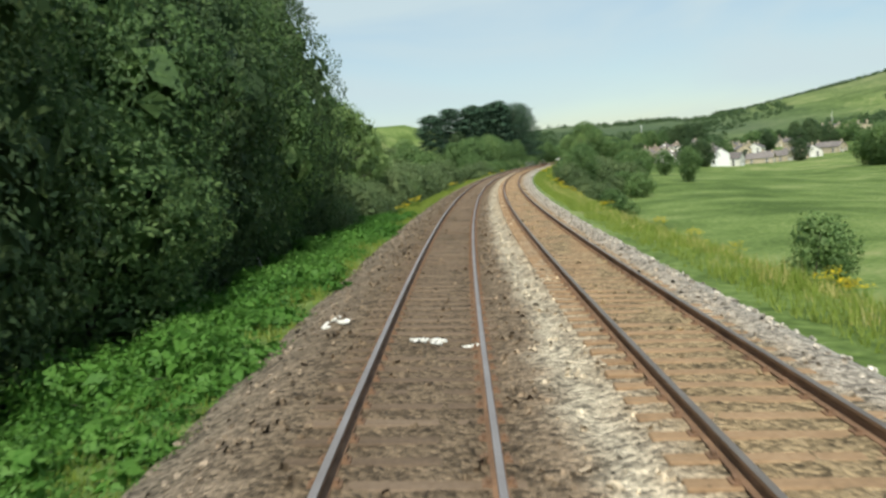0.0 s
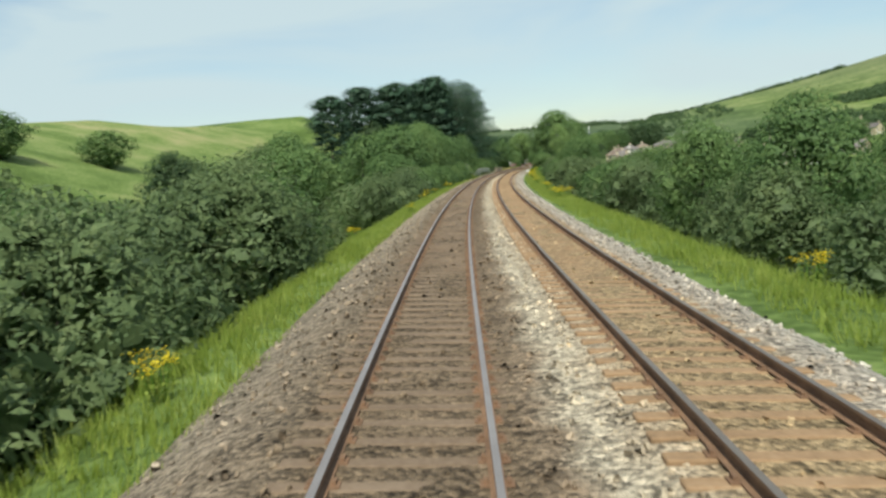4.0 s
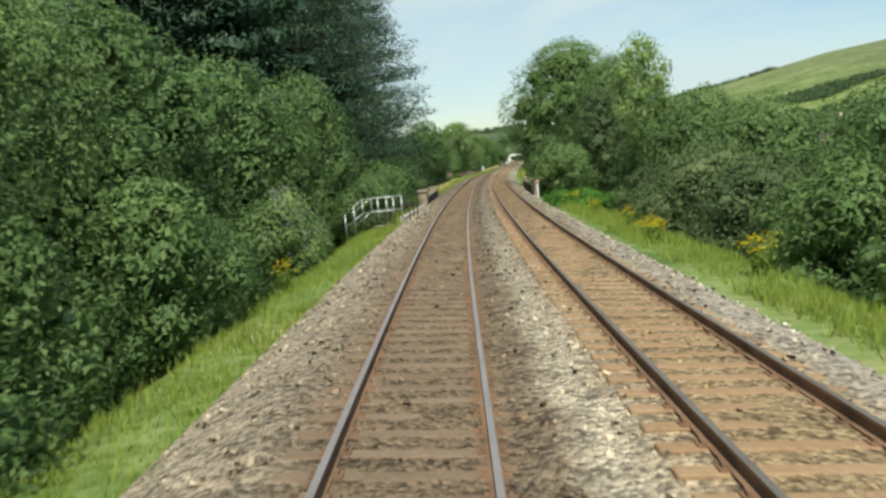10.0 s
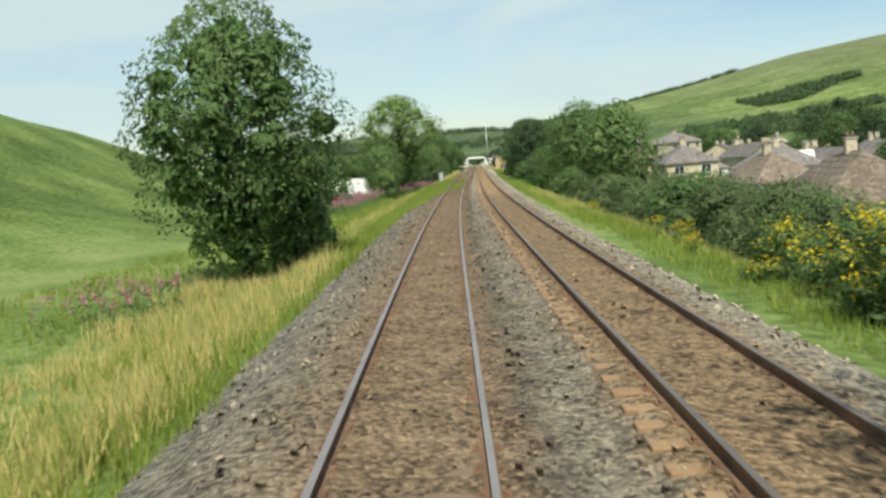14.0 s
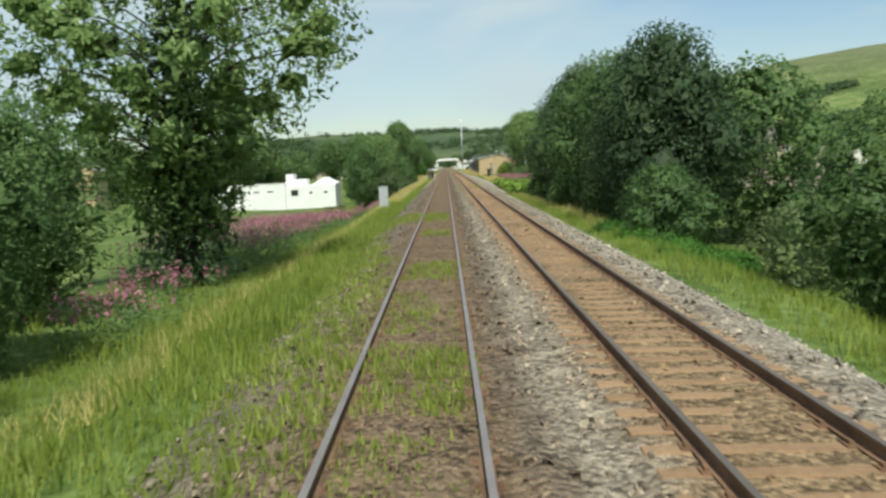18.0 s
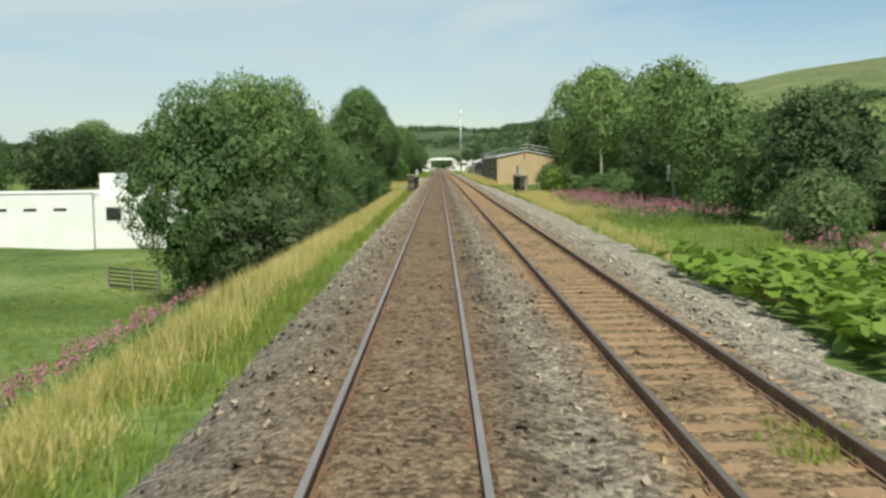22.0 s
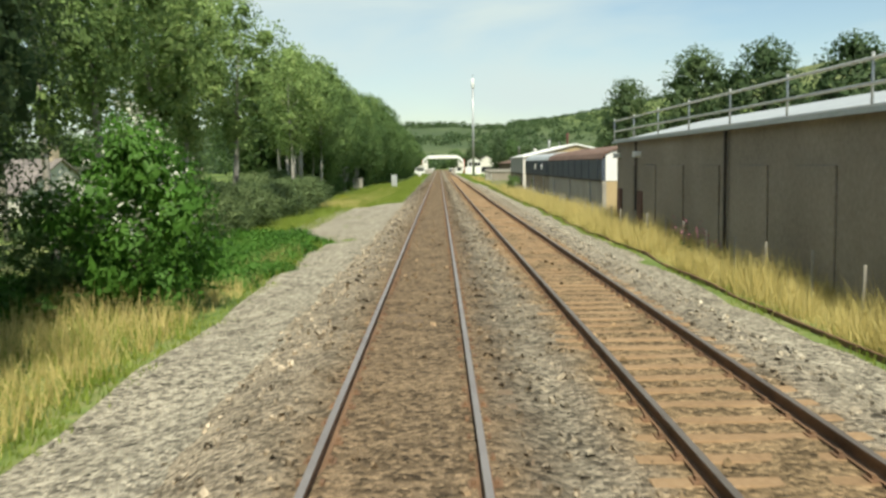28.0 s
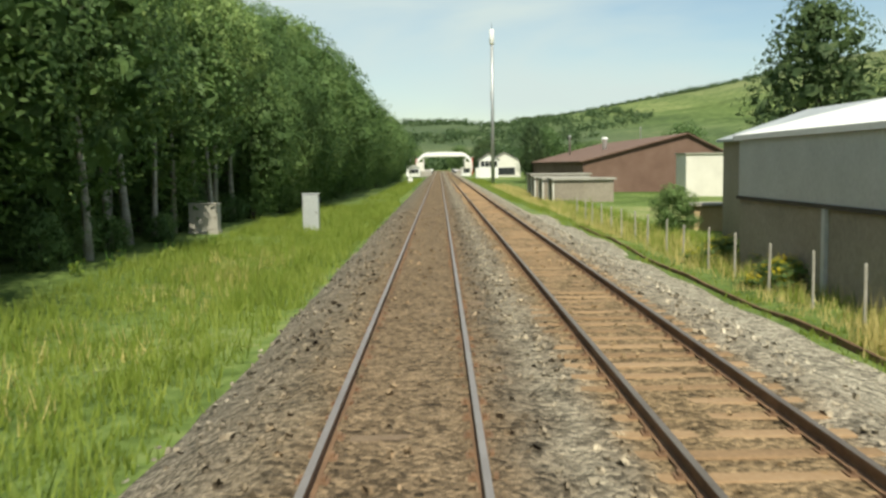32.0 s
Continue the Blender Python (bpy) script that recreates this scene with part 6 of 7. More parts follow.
# second bridge: stone parapets and tube railings
stone_wall("bridge_parapet", 696.9, 710.6, -3.05, 0.95, "blackened stone bridge parapet close beside the track", turn=0.25, cope=True)
pilaster(696.6, -3.15, 1.22, 0.8, 0.9)
pilaster(710.9, -2.8, 1.05, 0.6, 0.8)
railing(691.6, 696.2, -4.06, -3.5, -0.75, -0.7, 1.5, GALV, "galvanised tube railing at the bridge end", (0.15, 0.55, 1.0), 0.026)
stone_wall("bridge_parapet", 697.9, 710.4, 10.95, 0.8, "blackened stone bridge parapet beside the old siding", turn=0.25, cope=True)
pilaster(697.4, 10.95, 0.95, 0.9, 0.9)
pilaster(710.8, 11.2, 0.95, 0.9, 0.9)
box("gatepost", -0.22, 0.22, -0.22, 0.22, -0.9, 0.75, COPING, empty("gate_pillar", at(696.5, 11.2), "pale stone pillar beside the dark pier", "pillar"), 0.03)
railing(696.2, 690, 11.6, 15.3, -0.7, -0.8, 1.8, GALV, "galvanised tube railing beside the lane bridge", (0.5, 1.0), 0.026)

# disused siding rail along the right cess
_vs, _fs = [], []
_sr = list(np.arange(684, 872, 2.0))
for s in _sr:
    d = float(np.interp(s, (684, 692, 722, 745, 872), (9.6, 9.0, 7.6, 7.45, 7.4)))
    _vs += [place(s, d + u * 0.8, land(s, d) + 0.115 + w) for u, w in RAIL]
_n = len(RAIL)
for i in range(len(_sr) - 1):
    _fs += [(i * _n + k, i * _n + (k + 1) % _n, (i + 1) * _n + (k + 1) % _n, (i + 1) * _n + k) for k in range(_n)]
tagged(part("old_rail", mesh_from("old_rail", _vs, _fs, RUST)), "disused rusty rail lying along the ballast edge", "rail")


# ---------- works beside the line ----------
def shed_bands(root, y0, y1, x, z_mid, z_top, low, high, gap=3.0):
    """Lower wall and upper cladding of a long side that faces the line, with ribs and downpipes."""
    box("lower_wall", x, x + 0.22, y0, y1, -0.6, z_mid, low, root)
    box("cladding", x - 0.05, x + 0.17, y0, y1, z_mid + 0.003, z_top, high, root)
    box("drip_rail", x - 0.09, x + 0.0, y0, y1, z_mid - 0.05, z_mid + 0.05, DARK_METAL, root)
    y = y0 + gap / 2
    while y < y1:
        box("rib", x - 0.085, x - 0.05, y - 0.03, y + 0.03, z_mid + 0.06, z_top - 0.02, high, root)
        y += gap
    y = y0 + 4
    while y < y1 - 1:
        box("downpipe", x - 0.12, x - 0.03, y - 0.05, y + 0.05, -0.3, z_mid - 0.06, GALV, root)
        y += 9


def scaffold(root, pts, heights):
    """Handrails on the roof edge along pts."""
    for h in heights:
        part("guard_rail", tubes("guard_rail", [([Vector(p) + Vector((0, 0, h)) for p in pts], [0.04] * len(pts))], CREAM), root)
    for a, b in zip(pts[:-1], pts[1:]):
        a, b = Vector(a), Vector(b)
        n = max(1, int((b - a).length / 4.5))
        for k in range(n + 1):
            q = a.lerp(b, k / n)
            part("upright", tubes("upright", [([q, q + Vector((0, 0, heights[-1] + 0.12))], [0.03, 0.03])], GALV), root)


# tan-ended hall with a long dark wall
W1, E1, A1, B1 = 8.9, 3.55, 724.0, 775.0
hall = empty("workshop", at(A1, 9.3 + W1 / 2, -0.7), "long dark rendered workshop with a tan gable end", "workshop", "works buildings")
HALL_H = E1 + 0.7
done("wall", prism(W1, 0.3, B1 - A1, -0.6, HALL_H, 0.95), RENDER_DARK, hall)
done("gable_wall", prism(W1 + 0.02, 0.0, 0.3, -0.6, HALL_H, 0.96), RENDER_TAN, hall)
done("roof", roof_bm(W1, 0.0, B1 - A1, HALL_H, 0.95, 0.25, 0.1), PALE_CLAD, hall)
for _x in (-W1 / 2 + 3.2, -W1 / 2 + 7.2):
    box("pilaster_strip", _x, _x + 0.5, -0.1, -0.003, -0.4, HALL_H - 1.2, CONCRETE, hall)
    box("slot_window", _x - 0.22, _x - 0.02, -0.04, -0.004, -0.2, HALL_H - 1.25, GLASS, hall)
box("gable_vent", -0.35, -0.22, -0.05, -0.004, HALL_H - 0.3, HALL_H + 0.55, GLASS, hall)
box("lamp", 3.9, 4.2, -0.22, -0.004, HALL_H - 0.55, HALL_H - 0.3, WHITE, hall, 0.03)
for _k in range(11):
    y = 3.0 + _k * 4.4
    box("panel", -W1 / 2 - 0.05, -W1 / 2 - 0.003, y, y + 2.3, -0.3, HALL_H - 1.1, RENDER_DARK, hall, 0.01)
    if _k % 3 == 1:
        box("downpipe", -W1 / 2 - 0.14, -W1 / 2 - 0.06, y - 0.9, y - 0.8, -0.3, HALL_H - 0.05, DARK_METAL, hall)
for y in (42.5, 47.2):
    box("door", -W1 / 2 - 0.07, -W1 / 2 - 0.003, y + 2.5, y + 3.5, -0.1, 2.0, DOOR_RED, hall)
    box("lamp", -W1 / 2 - 0.35, -W1 / 2 - 0.004, y + 2.9, y + 3.2, HALL_H - 0.75, HALL_H - 0.5, WHITE, hall, 0.03)
_edge = [(-W1 / 2 - 0.2, B1 - A1 - 0.3, HALL_H), (-W1 / 2 - 0.2, -0.15, HALL_H), (0, -0.15, HALL_H + 0.95), (W1 / 2 + 0.2, -0.15, HALL_H)]
scaffold(hall, _edge, (0.1, 0.55, 1.05))
sign = empty("wall_sign", at(733.2, 9.3 - 0.06, 0), "lime-yellow hoarding with dark lettering on the wall", "sign")
box("board", -0.03, 0.0, 0, 6.6, 1.15, 2.25, SIGN_YELLOW, sign)
for a, b in ((6.5, 5.5), (5.25, 4.5), (4.25, 3.5), (3.25, 2.5), (2.25, 1.5), (1.1, 0.3)):
    box("letter_bar", -0.04, -0.031, min(a, b), max(a, b), 1.35, 2.05, BLACK_PAINT, sign)
skip = empty("shipping_container", at(777.2, 12.9, -0.7), "dark blue steel container beside the workshop", "container")
box("body", -1.2, 1.2, -1.2, 1.2, 0, 2.5, NAVY, skip, 0.02)
for _k in range(9):
    box("corrugation", -1.05 + _k * 0.25, -0.93 + _k * 0.25, -1.235, -1.2, 0.12, 2.38, NAVY, skip)
bin_ = empty("gas_bottle_cage", at(778.4, 11.0, -0.7), "steel cage holding red gas bottles", "cage")
for x in (-0.45, 0.45):
    for y in (-0.35, 0.35):
        box("cage_post", x - 0.02, x + 0.02, y - 0.02, y + 0.02, 0, 1.5, DARK_METAL, bin_)
for z in (0.1, 0.8, 1.48):
    box("cage_bar", -0.45, 0.45, -0.37, -0.34, z - 0.02, z + 0.02, DARK_METAL, bin_)
for x in (-0.2, 0.15):
    part("gas_bottle", tubes("gas_bottle", [([(x, 0, 0), (x, 0, 1.0), (x, 0, 1.1), (x, 0, 1.25)], [0.15, 0.15, 0.09, 0.04])], SIGN_RED, 12), bin_)

# white-gabled shed with a brown curved roof, then the blue-black one
def curved_shed(s0, s1, d, w, mid, top, low, high, roofm, label, gable_up, gable_low):
    L = s1 - s0
    root = empty("shed", at(s0, d, -0.7), label, "shed", "works buildings")
    mid, top = mid + 0.7, top + 0.7
    shed_bands(root, 0.0, L, 0.0, mid, top, low, high)
    # curved roof sheet
    vs, fs = [], []
    prof = [(-0.06, top - 0.02), (0.1, top + 0.26), (0.5, top + 0.46), (1.2, top + 0.6), (w * 0.5, top + 0.85), (w, top + 0.5)]
    for y in (-0.12, L + 0.12):
        vs += [(x, y, z) for x, z in prof] + [(x, y, z - 0.08) for x, z in prof[::-1]]
    n = len(prof) * 2
    fs = [(k, (k + 1) % n, n + (k + 1) % n, n + k) for k in range(n)] + [tuple(range(n))[::-1], tuple(range(n, 2 * n))]
    part("roof", mesh_from("shed_roof", vs, fs, roofm), root)
    box("end_wall_low", 0.22, w, 0.0, 0.2, -0.6, mid, gable_low, root)
    bm = bmesh.new()
    ring = [(0.17, mid + 0.004), (w, mid + 0.004), (w, top + 0.4), (w * 0.5, top + 0.74), (1.2, top + 0.5), (0.5, top + 0.36), (0.17, top + 0.2)]
    rows = [[bm.verts.new((x, y, z)) for x, z in ring] for y in (-0.03, 0.17)]
    bm.faces.new(rows[0])
    bm.faces.new(rows[1][::-1])
    for k in range(len(ring)):
        bm.faces.new((rows[0][k], rows[1][k], rows[1][(k + 1) % 7], rows[0][(k + 1) % 7]))
    bmesh.ops.recalc_face_normals(bm, faces=bm.faces)
    done("end_cladding", bm, gable_up, root)
    box("back_wall", w - 0.2, w, 0.2, L, -0.6, top + 0.3, low, root)
    box("far_wall", 0.22, w - 0.2, L - 0.2, L, -0.6, top + 0.3, low, root)
    return root


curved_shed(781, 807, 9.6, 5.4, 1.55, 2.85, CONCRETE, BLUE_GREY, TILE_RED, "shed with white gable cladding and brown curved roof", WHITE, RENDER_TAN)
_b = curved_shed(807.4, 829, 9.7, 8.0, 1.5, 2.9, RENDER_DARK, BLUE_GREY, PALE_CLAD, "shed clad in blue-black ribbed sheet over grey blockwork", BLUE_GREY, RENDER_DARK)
for y, w in ((4, 1.4), (9.5, 0.8), (14, 1.6)):
    box("window", -0.03, 0.0, y, y + w, 0.9, 1.75, GLASS, _b)
for y in (5, 10.5):
    box("vent", -0.16, -0.05, y, y + 0.16, 2.75, 3.2, WHITE, _b)
big = empty("factory", at(832, 9.9 + 5.6, -0.7), "wide factory shed with white-edged gable and pale roof", "factory", "works buildings")
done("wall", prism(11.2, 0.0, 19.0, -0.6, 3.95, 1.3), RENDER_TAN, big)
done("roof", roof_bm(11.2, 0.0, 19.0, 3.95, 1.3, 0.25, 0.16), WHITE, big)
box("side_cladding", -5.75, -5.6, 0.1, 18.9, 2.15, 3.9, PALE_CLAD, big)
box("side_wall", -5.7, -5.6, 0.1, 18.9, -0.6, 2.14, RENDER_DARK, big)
box("drip_rail", -5.8, -5.7, 0.0, 19.0, 2.1, 2.2, DARK_METAL, big)
box("corner_post", -5.85, -5.55, -0.12, 0.08, -0.6, 4.1, CREAM, big)
for k in range(22):
    box("gable_rib", -5.4 + k * 0.5, -5.34 + k * 0.5, -0.04, -0.002, 1.6, 3.9, RENDER_TAN, big)
box("pipe", -5.8, -5.7, 12.2, 12.4, -0.3, 2.1, PALE_CLAD, big)
for x, y, h, m in ((1.0, 14, 2.4, DOOR_RED), (-2.0, 8, 1.4, GALV)):
    part("flue", tubes("flue", [([(x, y, 4.4), (x, y, 4.6 + h * 0.7), (x, y, 4.6 + h)], [0.13, 0.13, 0.17])], m, 10), big)
brick = empty("store", at(851.3, 13.6 + 4, -0.7), "dark gabled store behind the factory", "store", "works buildings")
done("wall", prism(8.0, 0.0, 14.0, -0.6, 4.2, 1.3), RENDER_DARK, brick)
done("roof", roof_bm(8.0, 0.0, 14.0, 4.2, 1.3, 0.25, 0.12), PALE_CLAD, brick)
old = empty("mill_shed", at(930, 26, -0.7), "long low shed with a brown sheet roof", "shed", "works buildings")
done("wall", prism(18, 0.0, 60.0, -0.6, 3.4, 3.0, 3.0), TILE_RED, old)
done("roof", roof_bm(18, 0.0, 60.0, 3.4, 3.0, 0.4, 0.15, 3.0), TILE_RED, old)
for x, y, r, h in ((-3, 20, 0.55, 1.3), (2, 6, 0.3, 0.9), (-5, 40, 0.25, 2.2), (4, 30, 0.12, 3.0)):
    part("roof_vent", tubes("roof_vent", [([(x, y, 4.2), (x, y, 5.0 + h), (x, y, 5.2 + h), (x, y, 5.4 + h)], [r * 0.6, r * 0.6, r, r * 0.5])], WHITE if r > 0.4 else GALV, 10), old)
for k, (s, d, w, l, h) in enumerate(((902, 11.5, 5, 3.4, 1.9), (908, 11.3, 5, 3.4, 1.85), (914, 11.2, 5, 3.4, 1.9), (921, 11.5, 6, 4.4, 2.1))):
    g = empty("lock_up_garage", at(s, d + w / 2 - 1.5, -0.75), "low flat-roofed concrete lock-up with pale door posts", "garage", "lock-up garages")
    box("body", -w / 2, w / 2, -l / 2, l / 2, -0.3, h, RENDER_DARK, g)
    box("flat_roof", -w / 2 - 0.2, w / 2 + 0.2, -l / 2 - 0.2, l / 2 + 0.2, h, h + 0.16, CONCRETE, g)
    for y in (-l / 2 + 0.1, l / 2 - 0.1):
        box("door_post", -w / 2 - 0.12, -w / 2, y - 0.1, y + 0.1, -0.3, h, CREAM, g)
g = empty("hut", at(868, 13.6, -0.8), "small brick and concrete hut among bushes", "hut")
box("body", -0.8, 0.8, -0.8, 0.8, -0.3, 1.2, RENDER_TAN, g)
box("flat_roof", -1.0, 1.0, -1.0, 1.0, 1.2, 1.34, CONCRETE, g, 0.02)
g = empty("store_box", at(918, 27.2, -0.7), "cream-walled flat store beyond the garages", "store")
box("body", -2, 2, -2, 2, -0.3, 4.0, CREAM, g)
box("flat_roof", -2.15, 2.15, -2.15, 2.15, 4.0, 4.15, CONCRETE, g)
# fence posts in the grass
_pm = None
for s in np.arange(727, 880, 2.75):
    if _pm is None:
        bm = bmesh.new()
        box_bm(bm, -0.03, 0.03, -0.03, 0.03, -0.4, 1.3, 0.01)
        _pm = bpy.data.meshes.new("concrete_post")
        bm.to_mesh(_pm)
        bm.free()
        _pm.materials.append(CONCRETE)
    o = part("concrete_post", _pm)
    d = 8.75 + 0.05 * math.sin(s)
    o.matrix_basis = at(s, d, land(s, d), random.uniform(-8, 8)) @ Matrix.Rotation(radians(random.uniform(-3, 3)), 4, "X")
    tagged(o, "pale concrete fence post standing in dry grass", "post", "boundary fence posts")

# ---------- station in the distance ----------
fb = empty("footbridge", at(1112, 0, 0), "white steel footbridge spanning both tracks", "footbridge")
box("deck", -4.6, 8.6, -1.1, 1.1, 5.05, 5.3, CREAM, fb)
for y in (-1.15, 1.05):
    bm = bmesh.new()
    prof = [(-6.4, 4.2), (-4.6, 5.9), (-3.4, 6.35), (2.0, 6.5), (7.4, 6.35), (8.6, 5.9), (10.4, 4.2), (10.4, 3.3), (8.4, 5.0), (7.2, 5.3), (2.0, 5.4), (-3.2, 5.3), (-4.4, 5.0), (-6.4, 3.3)]
    rows = [[bm.verts.new((x, y + k, z)) for x, z in prof] for k in (0, 0.1)]
    bm.faces.new(rows[0])
    bm.faces.new(rows[1][::-1])
    for k in range(len(prof)):
        bm.faces.new((rows[0][k], rows[1][k], rows[1][(k + 1) % 14], rows[0][(k + 1) % 14]))
    bmesh.ops.recalc_face_normals(bm, faces=bm.faces)
    done("parapet", bm, WHITE, fb)
for x0, x1 in ((-6.6, -4.4), (8.4, 10.6)):
    for x in (x0, x1):
        box("column", x - 0.15, x + 0.15, -0.9, 0.9, -0.8, 4.6, SIGN_RED if x in (-6.6, 10.6) else CREAM, fb)
    box("stair_side", x0, x1, -1.2, 6, 0.3, 3.4, CREAM, fb)
for d0, d1, nm in ((-5.6, -1.75, "left"), (SIX + 1.75, SIX + 5.6, "right")):
    pl = empty("platform", at(1085, 0, 0), "concrete station platform with a white edge", "platform", "station platforms")
    box("body", d0, d1, 0, 110, -0.9, 0.78, CONCRETE, pl)
    box("edge", d0 if d0 > 0 else d1 - 0.5, d0 + 0.5 if d0 > 0 else d1, 0, 110, 0.784, 0.82, WHITE, pl)
for s, d, w, l, h in ((1082, -6.6, 3.4, 5, 2.6), (1078, 7.8, 2.6, 4, 2.2), (1095, -7.6, 3, 7, 3)):
    g = empty("platform_shelter", at(s, d, -0.6), "white-painted station shelter by the tracks", "shelter")
    box("body", -w / 2, w / 2, -l / 2, l / 2, 0, h, WHITE, g)
    box("canopy", -w / 2 - 0.3, w / 2 + 0.3, -l / 2 - 0.3, l / 2 + 0.3, h, h + 0.15, CREAM, g)
    box("opening", -w / 2 + 0.4, w / 2 - 0.4, -l / 2 - 0.02, -l / 2 + 0.0, 0.9, 2.0, GLASS, g)
sb = empty("signal_box", at(1052, 12.6, -0.7), "white timber signal box with a gabled roof", "signal box")
done("wall", prism(4.6, 0, 6, -0.3, 4.4, 1.5), WHITE, sb)
done("roof", roof_bm(4.6, 0, 6, 4.4, 1.5, 0.4, 0.15), SLATE, sb)
for k in range(4):
    box("window", -2.0 + k * 1.03, -1.1 + k * 1.03, -0.04, -0.003, 2.6, 4.0, GLASS, sb)
box("steps_side", -3.2, -2.35, 0, 4, 0, 2.4, WHITE, sb)
st = empty("station_house", at(1066, 17.5, -0.7), "pale station house with a slate roof", "house")
done("wall", prism(8, 0, 9, -0.3, 4.0, 2.2), CREAM, st)
done("roof", roof_bm(8, 0, 9, 4.0, 2.2), SLATE, st)
box("opening", -3.2, 2.6, -0.05, -0.003, 0.4, 2.3, GLASS, st)
mast = empty("radio_mast", at(988, 9.9, -0.7), "tall slender lattice radio mast with a white aerial", "mast")
part("pole", tubes("mast_pole", [([(0, 0, 0), (0, 0, 12), (0, 0, 24)], [0.34, 0.3, 0.25])], GALV, 8), mast)
part("aerial", tubes("mast_aerial", [([(0, 0, 24), (0, 0, 24.2), (0, 0, 26.6), (0, 0, 26.8)], [0.25, 0.42, 0.42, 0.15])], WHITE, 10), mast)
box("dish_bracket", -0.35, 0.2, -0.2, 0.2, 14.4, 16.0, GALV, mast, 0.05)
part("tip", tubes("mast_tip", [([(0, 0, 26.8), (0, 0, 27.8)], [0.04, 0.03])], DARK_METAL, 6), mast)
for s, d in ((1040, 7.6), (1046, -6.4), (1070, 6.9), (1075, -5.9)):
    g = empty("lamp_post", at(s, d, -0.7), "white lamp post at the station approach", "lamp post", "station lamp posts")
    part("post_body", tubes("lamp_column", [([(0, 0, 0), (0, 0, 4.6), (0.5, 0, 4.9)], [0.07, 0.05, 0.04])], WHITE, 6), g)
    box("lantern", 0.3, 0.8, -0.1, 0.1, 4.84, 4.96, CREAM, g)

# ---------- houses ----------
BRICK_TILE = surface("brown_pantiles", ((0.25, (0.12, 0.092, 0.07)), (0.5, (0.19, 0.15, 0.115)), (0.8, (0.28, 0.225, 0.175))), 0.5, 7, 0.85, bump=0.4, cells=3.5, spread=0.3)
for s, d, z, w, l, h, rise, turn, roof, wall, dm in ((445, 30, -4.9, 8.5, 14, 2.6, 3.3, -4, BRICK_TILE, CREAM, False), (470, 46, -6.2, 8, 11, 3.4, 2.8, -20, SLATE, CREAM, True), (478, 34, -5.2, 7.5, 10, 3.2, 2.8, 10, BRICK_TILE, CREAM, False), (497, 41, -5.4, 8, 10, 4.2, 2.6, 84, SLATE, CREAM, True),
                                                     (515, 33, -4.6, 7.5, 9, 4.6, 2.4, 4, SLATE, HOUSE_STONE, False), (534, 30, -3.8, 7.5, 9, 4.4, 2.4, -4, BRICK_TILE, HOUSE_STONE, False), (556, 44, -5.6, 8, 11, 3.4, 2.6, 12, SLATE, CREAM, False), (578, 36, -4.6, 8, 10, 3.2, 2.6, 6, BRICK_TILE, CREAM, False),
                                                     (600, 41, -5.0, 8, 10, 3.4, 2.6, 80, BRICK_TILE, CREAM, True), (631, 32.5, -1.3, 8, 11, 2.7, 2.6, 4, BRICK_TILE, HOUSE_STONE, False), (646, 39, -0.9, 8, 10, 3.4, 2.4, -12, SLATE, CREAM, True), (664, 46, -0.6, 8, 11, 3.4, 2.4, 14, BRICK_TILE, CREAM, False), (640, 58, -0.4, 8, 12, 3.8, 2.4, 40, SLATE, HOUSE_STONE, False)):
    bungalow(s, d, z, w, l, h, rise, turn, roof, wall, "cream-walled house with a hipped brown tiled roof" if roof is BRICK_TILE else "pale house with a hipped grey slate roof", dm)
for s, d, w, l, h, rise, turn in ((520, 56, 8, 11, 4.4, 2.6, 20), (545, 62, 8, 12, 4.8, 2.4, -10), (575, 60, 8, 12, 4.8, 2.4, 15), (604, 66, 8, 12, 4.8, 2.4, -20), (560, 82, 8, 12, 4.8, 2.4, 10), (590, 92, 8, 12, 4.8, 2.4, -15), (630, 78, 8, 14, 4.8, 2.4, 5), (660, 92, 8, 14, 4.6, 2.3, 0),
                                  (690, 112, 8, 12, 4.8, 2.4, 30), (740, 118, 9, 12, 4.8, 2.6, -15), (790, 115, 9, 12, 5.0, 2.8, 4), (655, 120, 8, 12, 4.8, 2.4, 60), (700, 86, 8, 12, 4.8, 2.4, -25),
                                  (424, 68, 8, 12, 4.6, 2.6, 70), (470, 92, 8, 14, 4.2, 2.4, 60), (483, 101, 8, 12, 4.6, 2.6, 30), (494, 110, 9, 12, 4.4, 2.8, 5), (507, 121, 8, 14, 4.4, 2.4, 50), (456, 84, 8, 12, 4.0, 2.4, 75), (690, 175, 9, 14, 5.2, 2.6, 40)):
    house(s, d, w, l, h - 0.6, rise, turn, CREAM if int(s) in (424, 494, 545, 590, 740) else None, None, land(s, d) - 0.8, "stone village house with a slate roof and chimneys")
# corner turret with a spire, by the field
_t = empty("turret_house", at(411, 61.5, land(411, 61.5)), "white house with a pointed grey corner spire", "house")
done("wall", prism(7, 1.5, 11, -0.6, 5.2, 2.4, 0.0, 3.0), WHITE, _t)
done("roof", roof_bm(7, 1.5, 11, 5.2, 2.4, 0.3, 0.12, 0.0, 3.0), SLATE, _t)
part("turret", tubes("turret", [([(0, 0, -0.6), (0, 0, 5.6)], [1.3, 1.3])], WHITE, 8, False), _t)
part("spire", tubes("spire", [([(0, 0, 5.55), (0, 0, 5.7), (0, 0, 10.2)], [1.55, 1.5, 0.05])], SLATE, 8, False), _t)
for _z in (1.0, 3.6):
    box("window", -0.4, 0.4, -1.33, -1.19, _z, _z + 1.3, GLASS, _t)
